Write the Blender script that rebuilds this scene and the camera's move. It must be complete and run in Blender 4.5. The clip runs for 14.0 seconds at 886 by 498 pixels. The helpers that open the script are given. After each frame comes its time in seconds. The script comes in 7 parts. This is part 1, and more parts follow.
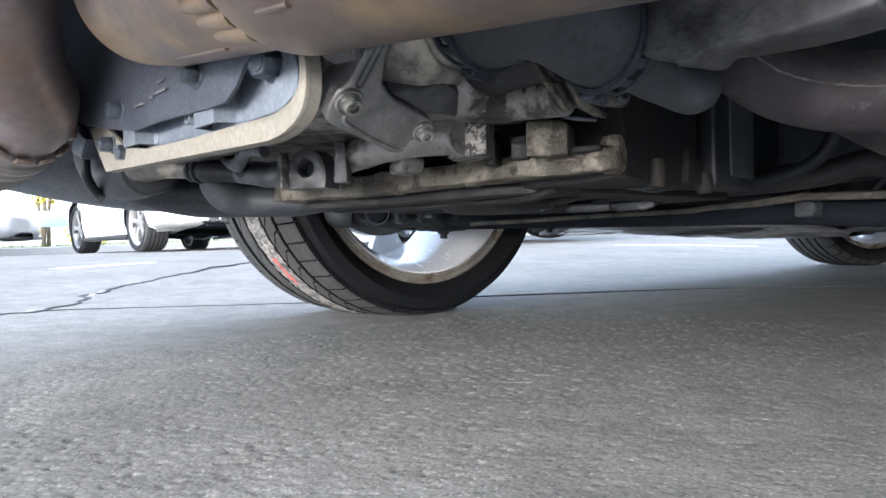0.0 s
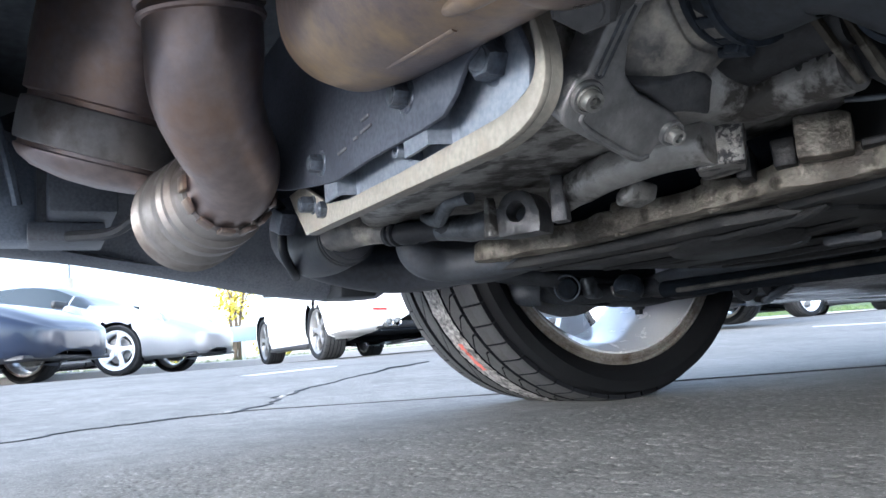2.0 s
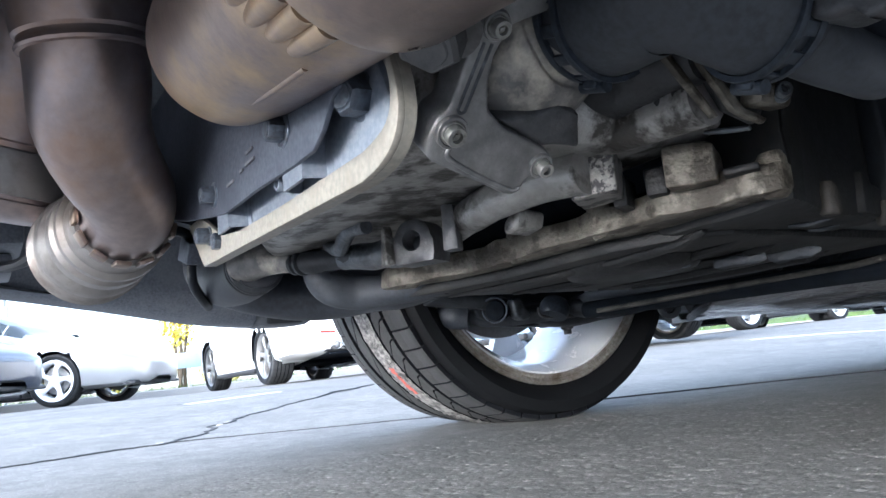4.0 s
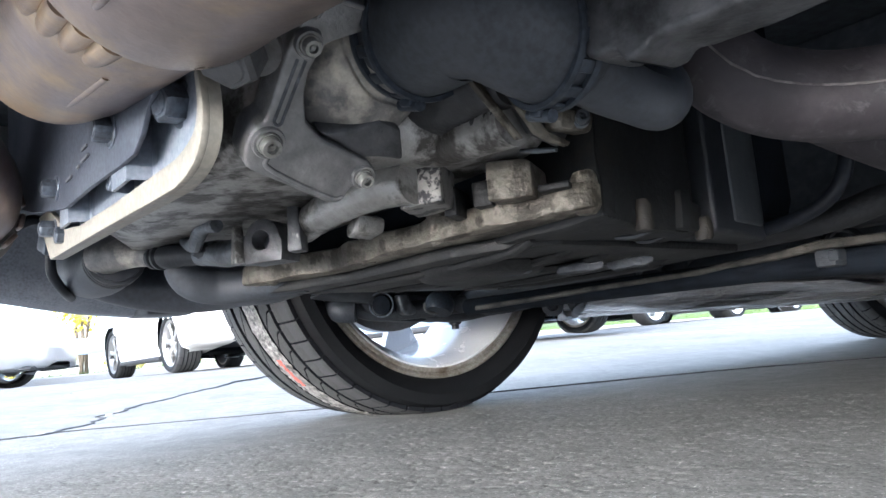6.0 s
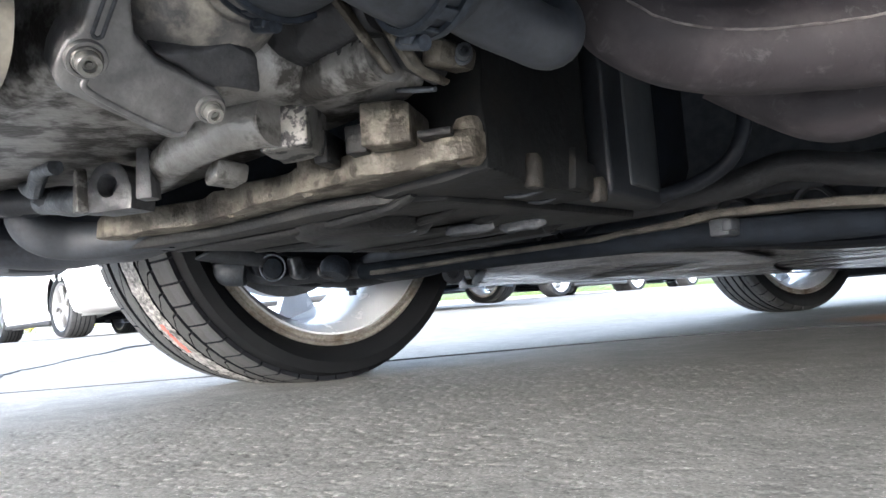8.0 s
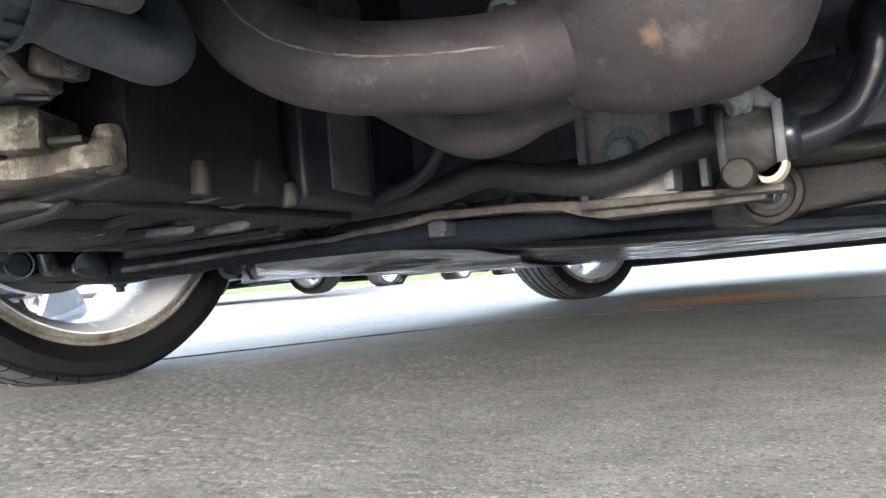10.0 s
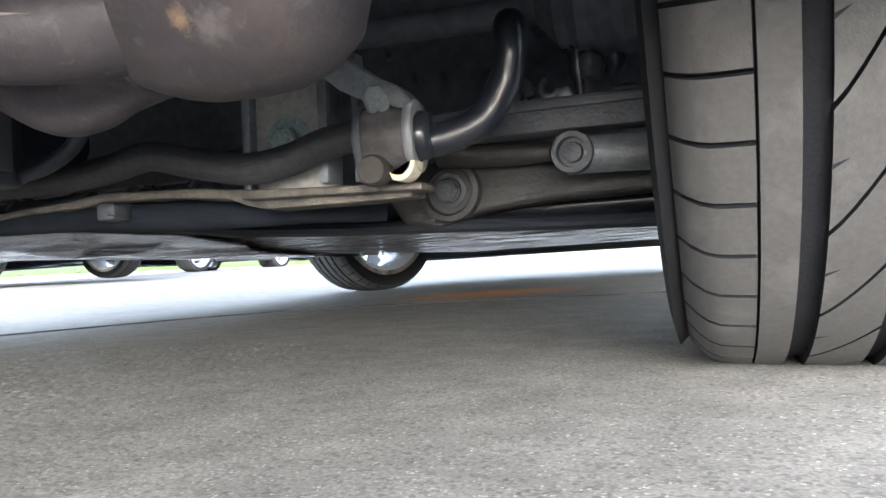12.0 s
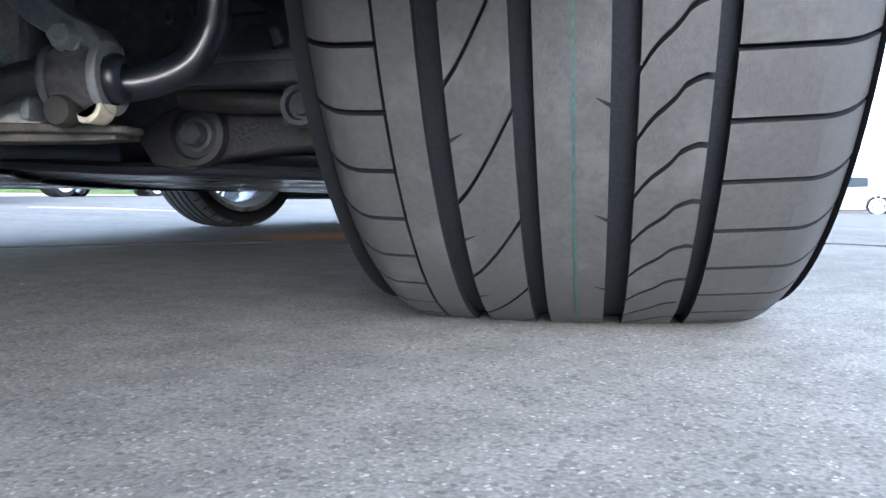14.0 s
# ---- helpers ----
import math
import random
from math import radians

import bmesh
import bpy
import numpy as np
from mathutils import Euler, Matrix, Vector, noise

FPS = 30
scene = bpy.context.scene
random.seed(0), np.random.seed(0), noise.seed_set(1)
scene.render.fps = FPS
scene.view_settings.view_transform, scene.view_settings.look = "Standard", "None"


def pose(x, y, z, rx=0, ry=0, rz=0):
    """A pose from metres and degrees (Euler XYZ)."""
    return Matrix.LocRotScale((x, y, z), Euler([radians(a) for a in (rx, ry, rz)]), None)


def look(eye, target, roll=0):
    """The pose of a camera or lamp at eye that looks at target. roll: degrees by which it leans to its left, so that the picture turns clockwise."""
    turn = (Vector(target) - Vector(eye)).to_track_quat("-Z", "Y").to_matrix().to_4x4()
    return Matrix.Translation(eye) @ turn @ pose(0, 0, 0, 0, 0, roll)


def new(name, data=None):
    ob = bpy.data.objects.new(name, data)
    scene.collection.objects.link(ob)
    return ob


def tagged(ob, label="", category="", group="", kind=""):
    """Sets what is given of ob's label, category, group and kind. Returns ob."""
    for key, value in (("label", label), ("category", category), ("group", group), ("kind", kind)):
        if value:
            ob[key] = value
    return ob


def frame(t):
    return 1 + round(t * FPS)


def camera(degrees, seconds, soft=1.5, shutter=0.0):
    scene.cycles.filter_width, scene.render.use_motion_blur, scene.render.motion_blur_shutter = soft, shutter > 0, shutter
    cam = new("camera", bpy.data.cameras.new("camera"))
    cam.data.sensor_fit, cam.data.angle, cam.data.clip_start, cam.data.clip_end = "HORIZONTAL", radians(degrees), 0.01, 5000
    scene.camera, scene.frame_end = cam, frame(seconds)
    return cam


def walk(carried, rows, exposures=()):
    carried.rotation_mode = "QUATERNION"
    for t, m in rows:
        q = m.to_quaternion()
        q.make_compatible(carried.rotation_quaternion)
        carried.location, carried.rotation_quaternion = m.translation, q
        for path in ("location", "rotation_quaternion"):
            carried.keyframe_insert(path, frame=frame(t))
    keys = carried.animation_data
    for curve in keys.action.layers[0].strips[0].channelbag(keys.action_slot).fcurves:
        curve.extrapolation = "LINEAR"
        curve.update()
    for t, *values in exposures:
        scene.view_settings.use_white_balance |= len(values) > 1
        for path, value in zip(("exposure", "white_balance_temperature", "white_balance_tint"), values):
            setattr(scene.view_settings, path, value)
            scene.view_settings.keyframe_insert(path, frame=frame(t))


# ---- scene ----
cam = camera(61.2, 14.0)

PATH = [
    (0, (0.463, -0.881, 0.135), (-1.048, 0.43, 0.12), -1.7),
    (0.5, (0.415, -0.876, 0.104), (-1.183, 0.321, 0.212), -2.8),
    (1, (0.38, -0.87, 0.106), (-1.31, 0.188, 0.273), -3.0),
    (1.5, (0.374, -0.876, 0.099), (-1.355, 0.105, 0.327), -3.5),
    (2, (0.379, -0.872, 0.104), (-1.356, 0.085, 0.379), -4.6),
    (4.5, (0.412, -0.834, 0.107), (-1.22, 0.279, 0.421), -6.1),
    (5, (0.427, -0.826, 0.108), (-1.172, 0.336, 0.414), -5.9),
    (5.5, (0.441, -0.813, 0.107), (-1.128, 0.392, 0.399), -5.6),
    (6, (0.446, -0.81, 0.107), (-1.097, 0.433, 0.376), -5.3),
    (6.5, (0.436, -0.803, 0.106), (-1.084, 0.474, 0.35), -4.8),
    (7, (0.414, -0.787, 0.102), (-1.082, 0.523, 0.315), -4.4),
    (9.5, (0.486, -0.732, 0.103), (-0.672, 0.893, 0.224), -5.2),
    (10, (0.514, -0.715, 0.103), (-0.549, 0.975, 0.205), -5.2),
    (10.5, (0.538, -0.705, 0.1), (-0.418, 1.05, 0.184), -5.0),
    (11, (0.566, -0.686, 0.098), (-0.293, 1.119, 0.163), -4.7),
    (11.5, (0.599, -0.662, 0.097), (-0.147, 1.193, 0.145), -4.1),
    (12, (0.63, -0.649, 0.094), (-0.024, 1.24, 0.135), -3.5),
    (12.5, (0.658, -0.628, 0.101), (0.104, 1.294, 0.127), -2.9),
    (13, (0.696, -0.614, 0.094), (0.225, 1.33, 0.094), -2.1),
    (13.5, (0.734, -0.606, 0.091), (0.326, 1.352, 0.045), -1.3),
    (14, (0.773, -0.63, 0.098), (0.391, 1.33, -0.027), -0.4),
]
EXPOSURES = [(0.0, 2.80, 5680, 10), (0.5, 2.78, 5680, 10), (1.5, 2.55, 5400, 10), (2.0, 2.52, 5400, 10), (4.5, 2.88, 5400, 10), (6.0, 3.18, 5580, 10), (7.0, 3.30, 5700, 10), (9.5, 3.50, 6020, 10), (12.0, 3.42, 5980, 10), (13.0, 3.18, 5660, 10), (13.5, 2.96, 5460, 10), (14.0, 2.66, 5340, 10)]
walk(cam, [(t, look(eye, target, roll)) for t, eye, target, roll in PATH], EXPOSURES)

# ---- world and light ----
SKY_STRENGTH, SUN_STRENGTH = 0.15, 0.8
SUN_EL, SUN_AZ = 17.0, 160.0
world = bpy.data.worlds.new("world")
scene.world = world
world.use_nodes = True
wn = world.node_tree
sky = wn.nodes.new("ShaderNodeTexSky")
sky.sky_type, sky.sun_disc = "NISHITA", False
sky.sun_elevation, sky.sun_rotation = radians(SUN_EL), radians(SUN_AZ)
sky.air_density, sky.dust_density, sky.ozone_density = 1.0, 2.0, 1.0
wn.nodes["Background"].inputs["Strength"].default_value = SKY_STRENGTH
# thin high cloud greys the blue
haze = wn.nodes.new("ShaderNodeHueSaturation")
haze.inputs["Saturation"].default_value = 0.48
wn.links.new(sky.outputs[0], haze.inputs["Color"])
wn.links.new(haze.outputs["Color"], wn.nodes["Background"].inputs["Color"])
sun = new("sun", bpy.data.lights.new("sun", "SUN"))
sun.data.energy, sun.data.angle, sun.data.color = SUN_STRENGTH, radians(40), (1.0, 0.97, 0.93)
az, el = radians(SUN_AZ), radians(SUN_EL)
sun.matrix_world = look((math.sin(az) * math.cos(el) * 30, math.cos(az) * math.cos(el) * 30, math.sin(el) * 30), (0, 0, 0))


# ---- materials ----
def node(nt, kind, **values):
    n = nt.nodes.new(kind)
    for key, value in values.items():
        n.inputs[key].default_value = value
    return n


def material(name, base, rough=0.6, metal=0.0, var=(), grain=200.0, bump=0.0, bump_scale=300.0, stain=None, stain_scale=14.0,
             stain_amount=0.5, coat=0.0, spec=0.5, random_shift=0.0, rough_var=0.15, crisp=0.18, scuff=None, scuff_scale=70.0, scuff_amount=0.3, blooms=()):
    """A surface with colour variation at two scales, optional stains, scuffs and single rust blooms, and relief."""
    m = bpy.data.materials.new(name)
    m.use_nodes = True
    nt = m.node_tree
    b = nt.nodes["Principled BSDF"]
    b.inputs["Roughness"].default_value, b.inputs["Metallic"].default_value = rough, metal
    b.inputs["Coat Weight"].default_value, b.inputs["Specular IOR Level"].default_value = coat, spec
    where = nt.nodes.new("ShaderNodeNewGeometry").outputs["Position"]
    fine = node(nt, "ShaderNodeTexNoise", Scale=grain, Detail=4.0)
    wide = node(nt, "ShaderNodeTexNoise", Scale=stain_scale, Detail=6.0, Roughness=0.65)
    nt.links.new(where, fine.inputs["Vector"])
    nt.links.new(where, wide.inputs["Vector"])
    other = var or tuple(c * 0.6 for c in base)
    mix = nt.nodes.new("ShaderNodeMix")
    mix.data_type = "RGBA"
    mix.inputs["A"].default_value, mix.inputs["B"].default_value = (*other, 1), (*base, 1)
    ramp = nt.nodes.new("ShaderNodeValToRGB")
    ramp.color_ramp.elements[0].position, ramp.color_ramp.elements[1].position = 0.35, 0.65
    nt.links.new(fine.outputs["Fac"], ramp.inputs["Fac"])
    nt.links.new(ramp.outputs["Color"], mix.inputs["Factor"])
    out = mix.outputs["Result"]
    mask = nt.nodes.new("ShaderNodeValToRGB")
    mask.color_ramp.elements[0].position = 0.62 - 0.25 * stain_amount
    mask.color_ramp.elements[1].position = mask.color_ramp.elements[0].position + crisp
    nt.links.new(wide.outputs["Fac"], mask.inputs["Fac"])
    if stain:
        mix2 = nt.nodes.new("ShaderNodeMix")
        mix2.data_type = "RGBA"
        mix2.inputs["B"].default_value = (*stain, 1)
        nt.links.new(mask.outputs["Color"], mix2.inputs["Factor"])
        nt.links.new(out, mix2.inputs["A"])
        out = mix2.outputs["Result"]
    if scuff:
        rub = node(nt, "ShaderNodeTexNoise", Scale=scuff_scale, Detail=8.0, Roughness=0.72, Distortion=0.6)
        nt.links.new(where, rub.inputs["Vector"])
        edge = nt.nodes.new("ShaderNodeValToRGB")
        edge.color_ramp.elements[0].position = 0.66 - 0.25 * scuff_amount
        edge.color_ramp.elements[1].position = edge.color_ramp.elements[0].position + 0.14
        nt.links.new(rub.outputs["Fac"], edge.inputs["Fac"])
        mix3 = nt.nodes.new("ShaderNodeMix")
        mix3.data_type = "RGBA"
        mix3.inputs["B"].default_value = (*scuff, 1)
        nt.links.new(edge.outputs["Color"], mix3.inputs["Factor"])
        nt.links.new(out, mix3.inputs["A"])
        out = mix3.outputs["Result"]
    for centre, reach, colour in blooms:
        away = nt.nodes.new("ShaderNodeVectorMath")
        away.operation = "DISTANCE"
        away.inputs[1].default_value = centre
        nt.links.new(where, away.inputs[0])
        fray = node(nt, "ShaderNodeTexNoise", Scale=160.0, Detail=6.0, Roughness=0.7)
        nt.links.new(where, fray.inputs["Vector"])
        far = nt.nodes.new("ShaderNodeMath")
        far.operation = "MULTIPLY_ADD"
        far.inputs[1].default_value = reach * 2.2
        nt.links.new(fray.outputs["Fac"], far.inputs[0])
        nt.links.new(away.outputs["Value"], far.inputs[2])
        fade = nt.nodes.new("ShaderNodeMapRange")
        fade.inputs["From Min"].default_value, fade.inputs["From Max"].default_value = reach * 2.0, reach * 1.1
        fade.inputs["To Min"].default_value, fade.inputs["To Max"].default_value = 0.0, 0.9
        nt.links.new(far.outputs["Value"], fade.inputs["Value"])
        mix4 = nt.nodes.new("ShaderNodeMix")
        mix4.data_type = "RGBA"
        mix4.inputs["B"].default_value = (*colour, 1)
        nt.links.new(fade.outputs["Result"], mix4.inputs["Factor"])
        nt.links.new(out, mix4.inputs["A"])
        out = mix4.outputs["Result"]
    if random_shift:
        info = nt.nodes.new("ShaderNodeObjectInfo")
        hue = nt.nodes.new("ShaderNodeHueSaturation")
        span = nt.nodes.new("ShaderNodeMapRange")
        span.inputs["To Min"].default_value, span.inputs["To Max"].default_value = 1 - random_shift, 1 + random_shift
        nt.links.new(info.outputs["Random"], span.inputs["Value"])
        nt.links.new(span.outputs["Result"], hue.inputs["Value"])
        nt.links.new(out, hue.inputs["Color"])
        out = hue.outputs["Color"]
    nt.links.new(out, b.inputs["Base Color"])
    if rough_var:
        rr = nt.nodes.new("ShaderNodeMapRange")
        rr.inputs["To Min"].default_value, rr.inputs["To Max"].default_value = max(0.02, rough - rough_var), min(1, rough + rough_var)
        nt.links.new(wide.outputs["Fac"], rr.inputs["Value"])
        nt.links.new(rr.outputs["Result"], b.inputs["Roughness"])
    if bump:
        rel = node(nt, "ShaderNodeTexNoise", Scale=bump_scale, Detail=5.0)
        nt.links.new(where, rel.inputs["Vector"])
        bp = node(nt, "ShaderNodeBump", Strength=bump, Distance=0.002)
        nt.links.new(rel.outputs["Fac"], bp.inputs["Height"])
        nt.links.new(bp.outputs["Normal"], b.inputs["Normal"])
    return m


def asphalt_material():
    """Worn asphalt: pale aggregate in dark binder, with real relief, wear patches and one painted orange glow."""
    m = bpy.data.materials.new("asphalt")
    m.use_nodes = True
    nt = m.node_tree
    b = nt.nodes["Principled BSDF"]
    b.inputs["Roughness"].default_value = 0.82
    b.inputs["Specular IOR Level"].default_value = 0.22
    where = nt.nodes.new("ShaderNodeNewGeometry").outputs["Position"]
    stones = node(nt, "ShaderNodeTexVoronoi", Scale=310.0)
    stones.feature = "F1"
    fleck = node(nt, "ShaderNodeTexVoronoi", Scale=620.0)
    tiny = node(nt, "ShaderNodeTexNoise", Scale=420.0, Detail=4.0)
    mid = node(nt, "ShaderNodeTexNoise", Scale=110.0, Detail=6.0, Roughness=0.7)
    wide = node(nt, "ShaderNodeTexNoise", Scale=1.6, Detail=6.0, Roughness=0.6)
    for n in (stones, fleck, tiny, mid, wide):
        nt.links.new(where, n.inputs["Vector"])
    tone = nt.nodes.new("ShaderNodeValToRGB")
    tone.color_ramp.elements[0].position, tone.color_ramp.elements[1].position = 0.3, 0.72
    tone.color_ramp.elements[0].color, tone.color_ramp.elements[1].color = (*ASPHALT_DARK, 1), (*ASPHALT_LIGHT, 1)
    nt.links.new(tiny.outputs["Fac"], tone.inputs["Fac"])
    one = nt.nodes.new("ShaderNodeSeparateColor")
    nt.links.new(stones.outputs["Color"], one.inputs["Color"])
    speck = nt.nodes.new("ShaderNodeValToRGB")
    speck.color_ramp.elements[0].position, speck.color_ramp.elements[1].position = 0.958, 0.985
    two = nt.nodes.new("ShaderNodeSeparateColor")
    nt.links.new(fleck.outputs["Color"], two.inputs["Color"])
    nt.links.new(two.outputs[0], speck.inputs["Fac"])
    pits = nt.nodes.new("ShaderNodeValToRGB")
    pits.color_ramp.elements[0].position, pits.color_ramp.elements[1].position = 0.05, 0.3
    pits.color_ramp.elements[0].color, pits.color_ramp.elements[1].color = (0.68, 0.68, 0.68, 1), (1, 1, 1, 1)
    nt.links.new(one.outputs[1], pits.inputs["Fac"])
    dim = nt.nodes.new("ShaderNodeMix")
    dim.data_type, dim.blend_type = "RGBA", "MULTIPLY"
    dim.inputs["Factor"].default_value = 1.0
    nt.links.new(tone.outputs["Color"], dim.inputs["A"])
    nt.links.new(pits.outputs["Color"], dim.inputs["B"])
    mix = nt.nodes.new("ShaderNodeMix")
    mix.data_type = "RGBA"
    mix.inputs["B"].default_value = (*ASPHALT_SPECK, 1)
    nt.links.new(speck.outputs["Color"], mix.inputs["Factor"])
    nt.links.new(dim.outputs["Result"], mix.inputs["A"])
    worn = nt.nodes.new("ShaderNodeMapRange")
    worn.inputs["From Min"].default_value, worn.inputs["From Max"].default_value = 0.3, 0.7
    worn.inputs["To Min"].default_value, worn.inputs["To Max"].default_value = 0.82, 1.2
    nt.links.new(wide.outputs["Fac"], worn.inputs["Value"])
    blot = node(nt, "ShaderNodeTexNoise", Scale=17.0, Detail=5.0, Roughness=0.62)
    nt.links.new(where, blot.inputs["Vector"])
    dirt = nt.nodes.new("ShaderNodeMapRange")
    dirt.inputs["From Min"].default_value, dirt.inputs["From Max"].default_value = 0.34, 0.66
    dirt.inputs["To Min"].default_value, dirt.inputs["To Max"].default_value = 0.80, 1.10
    nt.links.new(blot.outputs["Fac"], dirt.inputs["Value"])
    both = nt.nodes.new("ShaderNodeMath")
    both.operation = "MULTIPLY"
    nt.links.new(worn.outputs["Result"], both.inputs[0])
    nt.links.new(dirt.outputs["Result"], both.inputs[1])
    mul = nt.nodes.new("ShaderNodeMix")
    mul.data_type, mul.blend_type = "RGBA", "MULTIPLY"
    mul.inputs["Factor"].default_value = 1.0
    nt.links.new(mix.outputs["Result"], mul.inputs["A"])
    nt.links.new(both.outputs["Value"], mul.inputs["B"])
    # an orange glow of light, painted into the ground colour in front of the rear axle
    away = nt.nodes.new("ShaderNodeVectorMath")
    away.operation = "DISTANCE"
    away.inputs[1].default_value = (0.02, 1.50, 0)
    nt.links.new(where, away.inputs[0])
    patch = nt.nodes.new("ShaderNodeMapRange")
    patch.inputs["From Min"].default_value, patch.inputs["From Max"].default_value = 0.34, 0.02
    patch.inputs["To Min"].default_value, patch.inputs["To Max"].default_value = 0.0, 0.9
    nt.links.new(away.outputs["Value"], patch.inputs["Value"])
    orange_glow = nt.nodes.new("ShaderNodeMix")
    orange_glow.data_type = "RGBA"
    orange_glow.inputs["B"].default_value = (0.70, 0.30, 0.10, 1)
    nt.links.new(patch.outputs["Result"], orange_glow.inputs["Factor"])
    nt.links.new(mul.outputs["Result"], orange_glow.inputs["A"])
    nt.links.new(orange_glow.outputs["Result"], b.inputs["Base Color"])
    dome = nt.nodes.new("ShaderNodeMath")
    dome.operation = "MULTIPLY_ADD"
    dome.inputs[1].default_value = -0.6
    nt.links.new(stones.outputs["Distance"], dome.inputs[0])
    nt.links.new(mid.outputs["Fac"], dome.inputs[2])
    add = nt.nodes.new("ShaderNodeMath")
    add.operation = "MULTIPLY_ADD"
    add.inputs[1].default_value = 0.12
    nt.links.new(one.outputs[2], add.inputs[0])
    nt.links.new(dome.outputs["Value"], add.inputs[2])
    bp = node(nt, "ShaderNodeBump", Strength=0.14, Distance=0.003)
    nt.links.new(add.outputs["Value"], bp.inputs["Height"])
    nt.links.new(bp.outputs["Normal"], b.inputs["Normal"])
    return m


def brushed_material(name, base, dark, rough=0.35):
    """Grey painted sheet with long streaks along the car: dirt, and bright reflections put into the colour."""
    m = bpy.data.materials.new(name)
    m.use_nodes = True
    nt = m.node_tree
    b = nt.nodes["Principled BSDF"]
    where = nt.nodes.new("ShaderNodeNewGeometry").outputs["Position"]
    stretch = nt.nodes.new("ShaderNodeVectorMath")
    stretch.operation = "MULTIPLY"
    stretch.inputs[1].default_value = (9.0, 22.0, 10.0)
    nt.links.new(where, stretch.inputs[0])
    streak = node(nt, "ShaderNodeTexNoise", Scale=1.0, Detail=8.0, Roughness=0.7)
    nt.links.new(stretch.outputs[0], streak.inputs["Vector"])
    ramp = nt.nodes.new("ShaderNodeValToRGB")
    ramp.color_ramp.elements[0].position, ramp.color_ramp.elements[1].position = 0.40, 0.52
    ramp.color_ramp.elements[0].color, ramp.color_ramp.elements[1].color = (*dark, 1), (*base, 1)
    nt.links.new(streak.outputs["Fac"], ramp.inputs["Fac"])
    nt.links.new(ramp.outputs["Color"], b.inputs["Base Color"])
    gloss = nt.nodes.new("ShaderNodeMapRange")
    gloss.inputs["From Min"].default_value, gloss.inputs["From Max"].default_value = 0.38, 0.56
    gloss.inputs["To Min"].default_value, gloss.inputs["To Max"].default_value = rough + 0.3, rough * 0.5
    nt.links.new(streak.outputs["Fac"], gloss.inputs["Value"])
    nt.links.new(gloss.outputs["Result"], b.inputs["Roughness"])
    bp = node(nt, "ShaderNodeBump", Strength=0.25, Distance=0.006)
    nt.links.new(streak.outputs["Fac"], bp.inputs["Height"])
    nt.links.new(bp.outputs["Normal"], b.inputs["Normal"])
    return m


def glass_material():
    m = bpy.data.materials.new("window_glass")
    m.use_nodes = True
    b = m.node_tree.nodes["Principled BSDF"]
    b.inputs["Base Color"].default_value = (0.03, 0.04, 0.045, 1)
    b.inputs["Roughness"].default_value = 0.05
    b.inputs["Coat Weight"].default_value = 0.6
    return m


def paint(name, base, metal=0.0, rough=0.3):
    return material(name, base, rough=rough, metal=metal, var=tuple(c * 0.93 for c in base), grain=900, coat=0.8, stain_scale=3, rough_var=0.06)


ASPHALT_DARK, ASPHALT_LIGHT, ASPHALT_SPECK = (0.150, 0.145, 0.136), (0.285, 0.276, 0.259), (0.40, 0.385, 0.36)
M = {}
M["asphalt"] = asphalt_material()
M["tar"] = material("tar_in_crack", (0.03, 0.03, 0.032), 0.8, bump=0.5)
M["grit"] = material("crack_grit", (0.45, 0.42, 0.38), 0.9, bump=0.5)
M["line_paint"] = material("road_paint", (0.75, 0.75, 0.74), 0.7, var=(0.5, 0.5, 0.5), bump=0.3)
M["rubber"] = material("tyre_rubber", (0.0066, 0.0074, 0.0090), 0.62, var=(0.0052, 0.0058, 0.0070), grain=700, bump=0.12, bump_scale=900, stain=(0.0105, 0.0110, 0.0122), stain_scale=9, spec=0.25)
M["tread"] = material("tread_rubber", (0.0405, 0.0400, 0.0396), 0.8, var=(0.0328, 0.0323, 0.0321), grain=260, bump=0.15, bump_scale=700, stain=(0.062, 0.061, 0.060), stain_scale=22, stain_amount=0.4)
M["cover"] = material("dark_greasy_cover", (0.250, 0.250, 0.252), 0.38, 0.45, var=(0.185, 0.185, 0.188), grain=110, bump=0.3, bump_scale=260, stain=(0.085, 0.086, 0.090), stain_scale=34, stain_amount=0.5, crisp=0.3)
M["neck"] = material("blotched_cast_alloy", (0.230, 0.222, 0.215), 0.42, 0.4, var=(0.130, 0.127, 0.128), grain=80, bump=0.35, bump_scale=320, stain=(0.56, 0.52, 0.44), stain_scale=19, stain_amount=0.46, crisp=0.16)
M["oil"] = material("black_oil_grime", (0.01903, 0.02, 0.02278), 0.55, grain=120, bump=0.5, bump_scale=180)
# the shade inside the tread grooves is put into this rubber colour
M["groove"] = material("shaded_groove_rubber", (0.009, 0.010, 0.013), 0.85, grain=500, spec=0.2)
M["tread_edge"] = material("unworn_tread_rubber", (0.04074, 0.041, 0.04264), 0.7, var=(0.03492, 0.035, 0.0364), grain=260, bump=0.12, bump_scale=700)
M["band_steel"] = material("silvery_steel_band", (0.27, 0.255, 0.245), 0.42, 0.7, var=(0.235, 0.22, 0.215), grain=90, bump=0.1, stain=(0.13, 0.105, 0.088), stain_scale=16, stain_amount=0.45)
M["duct"] = material("dark_plastic_duct", (0.02595, 0.031, 0.04197), 0.5, grain=200, bump=0.1, stain=(0.04324, 0.045, 0.05036), stain_scale=14)
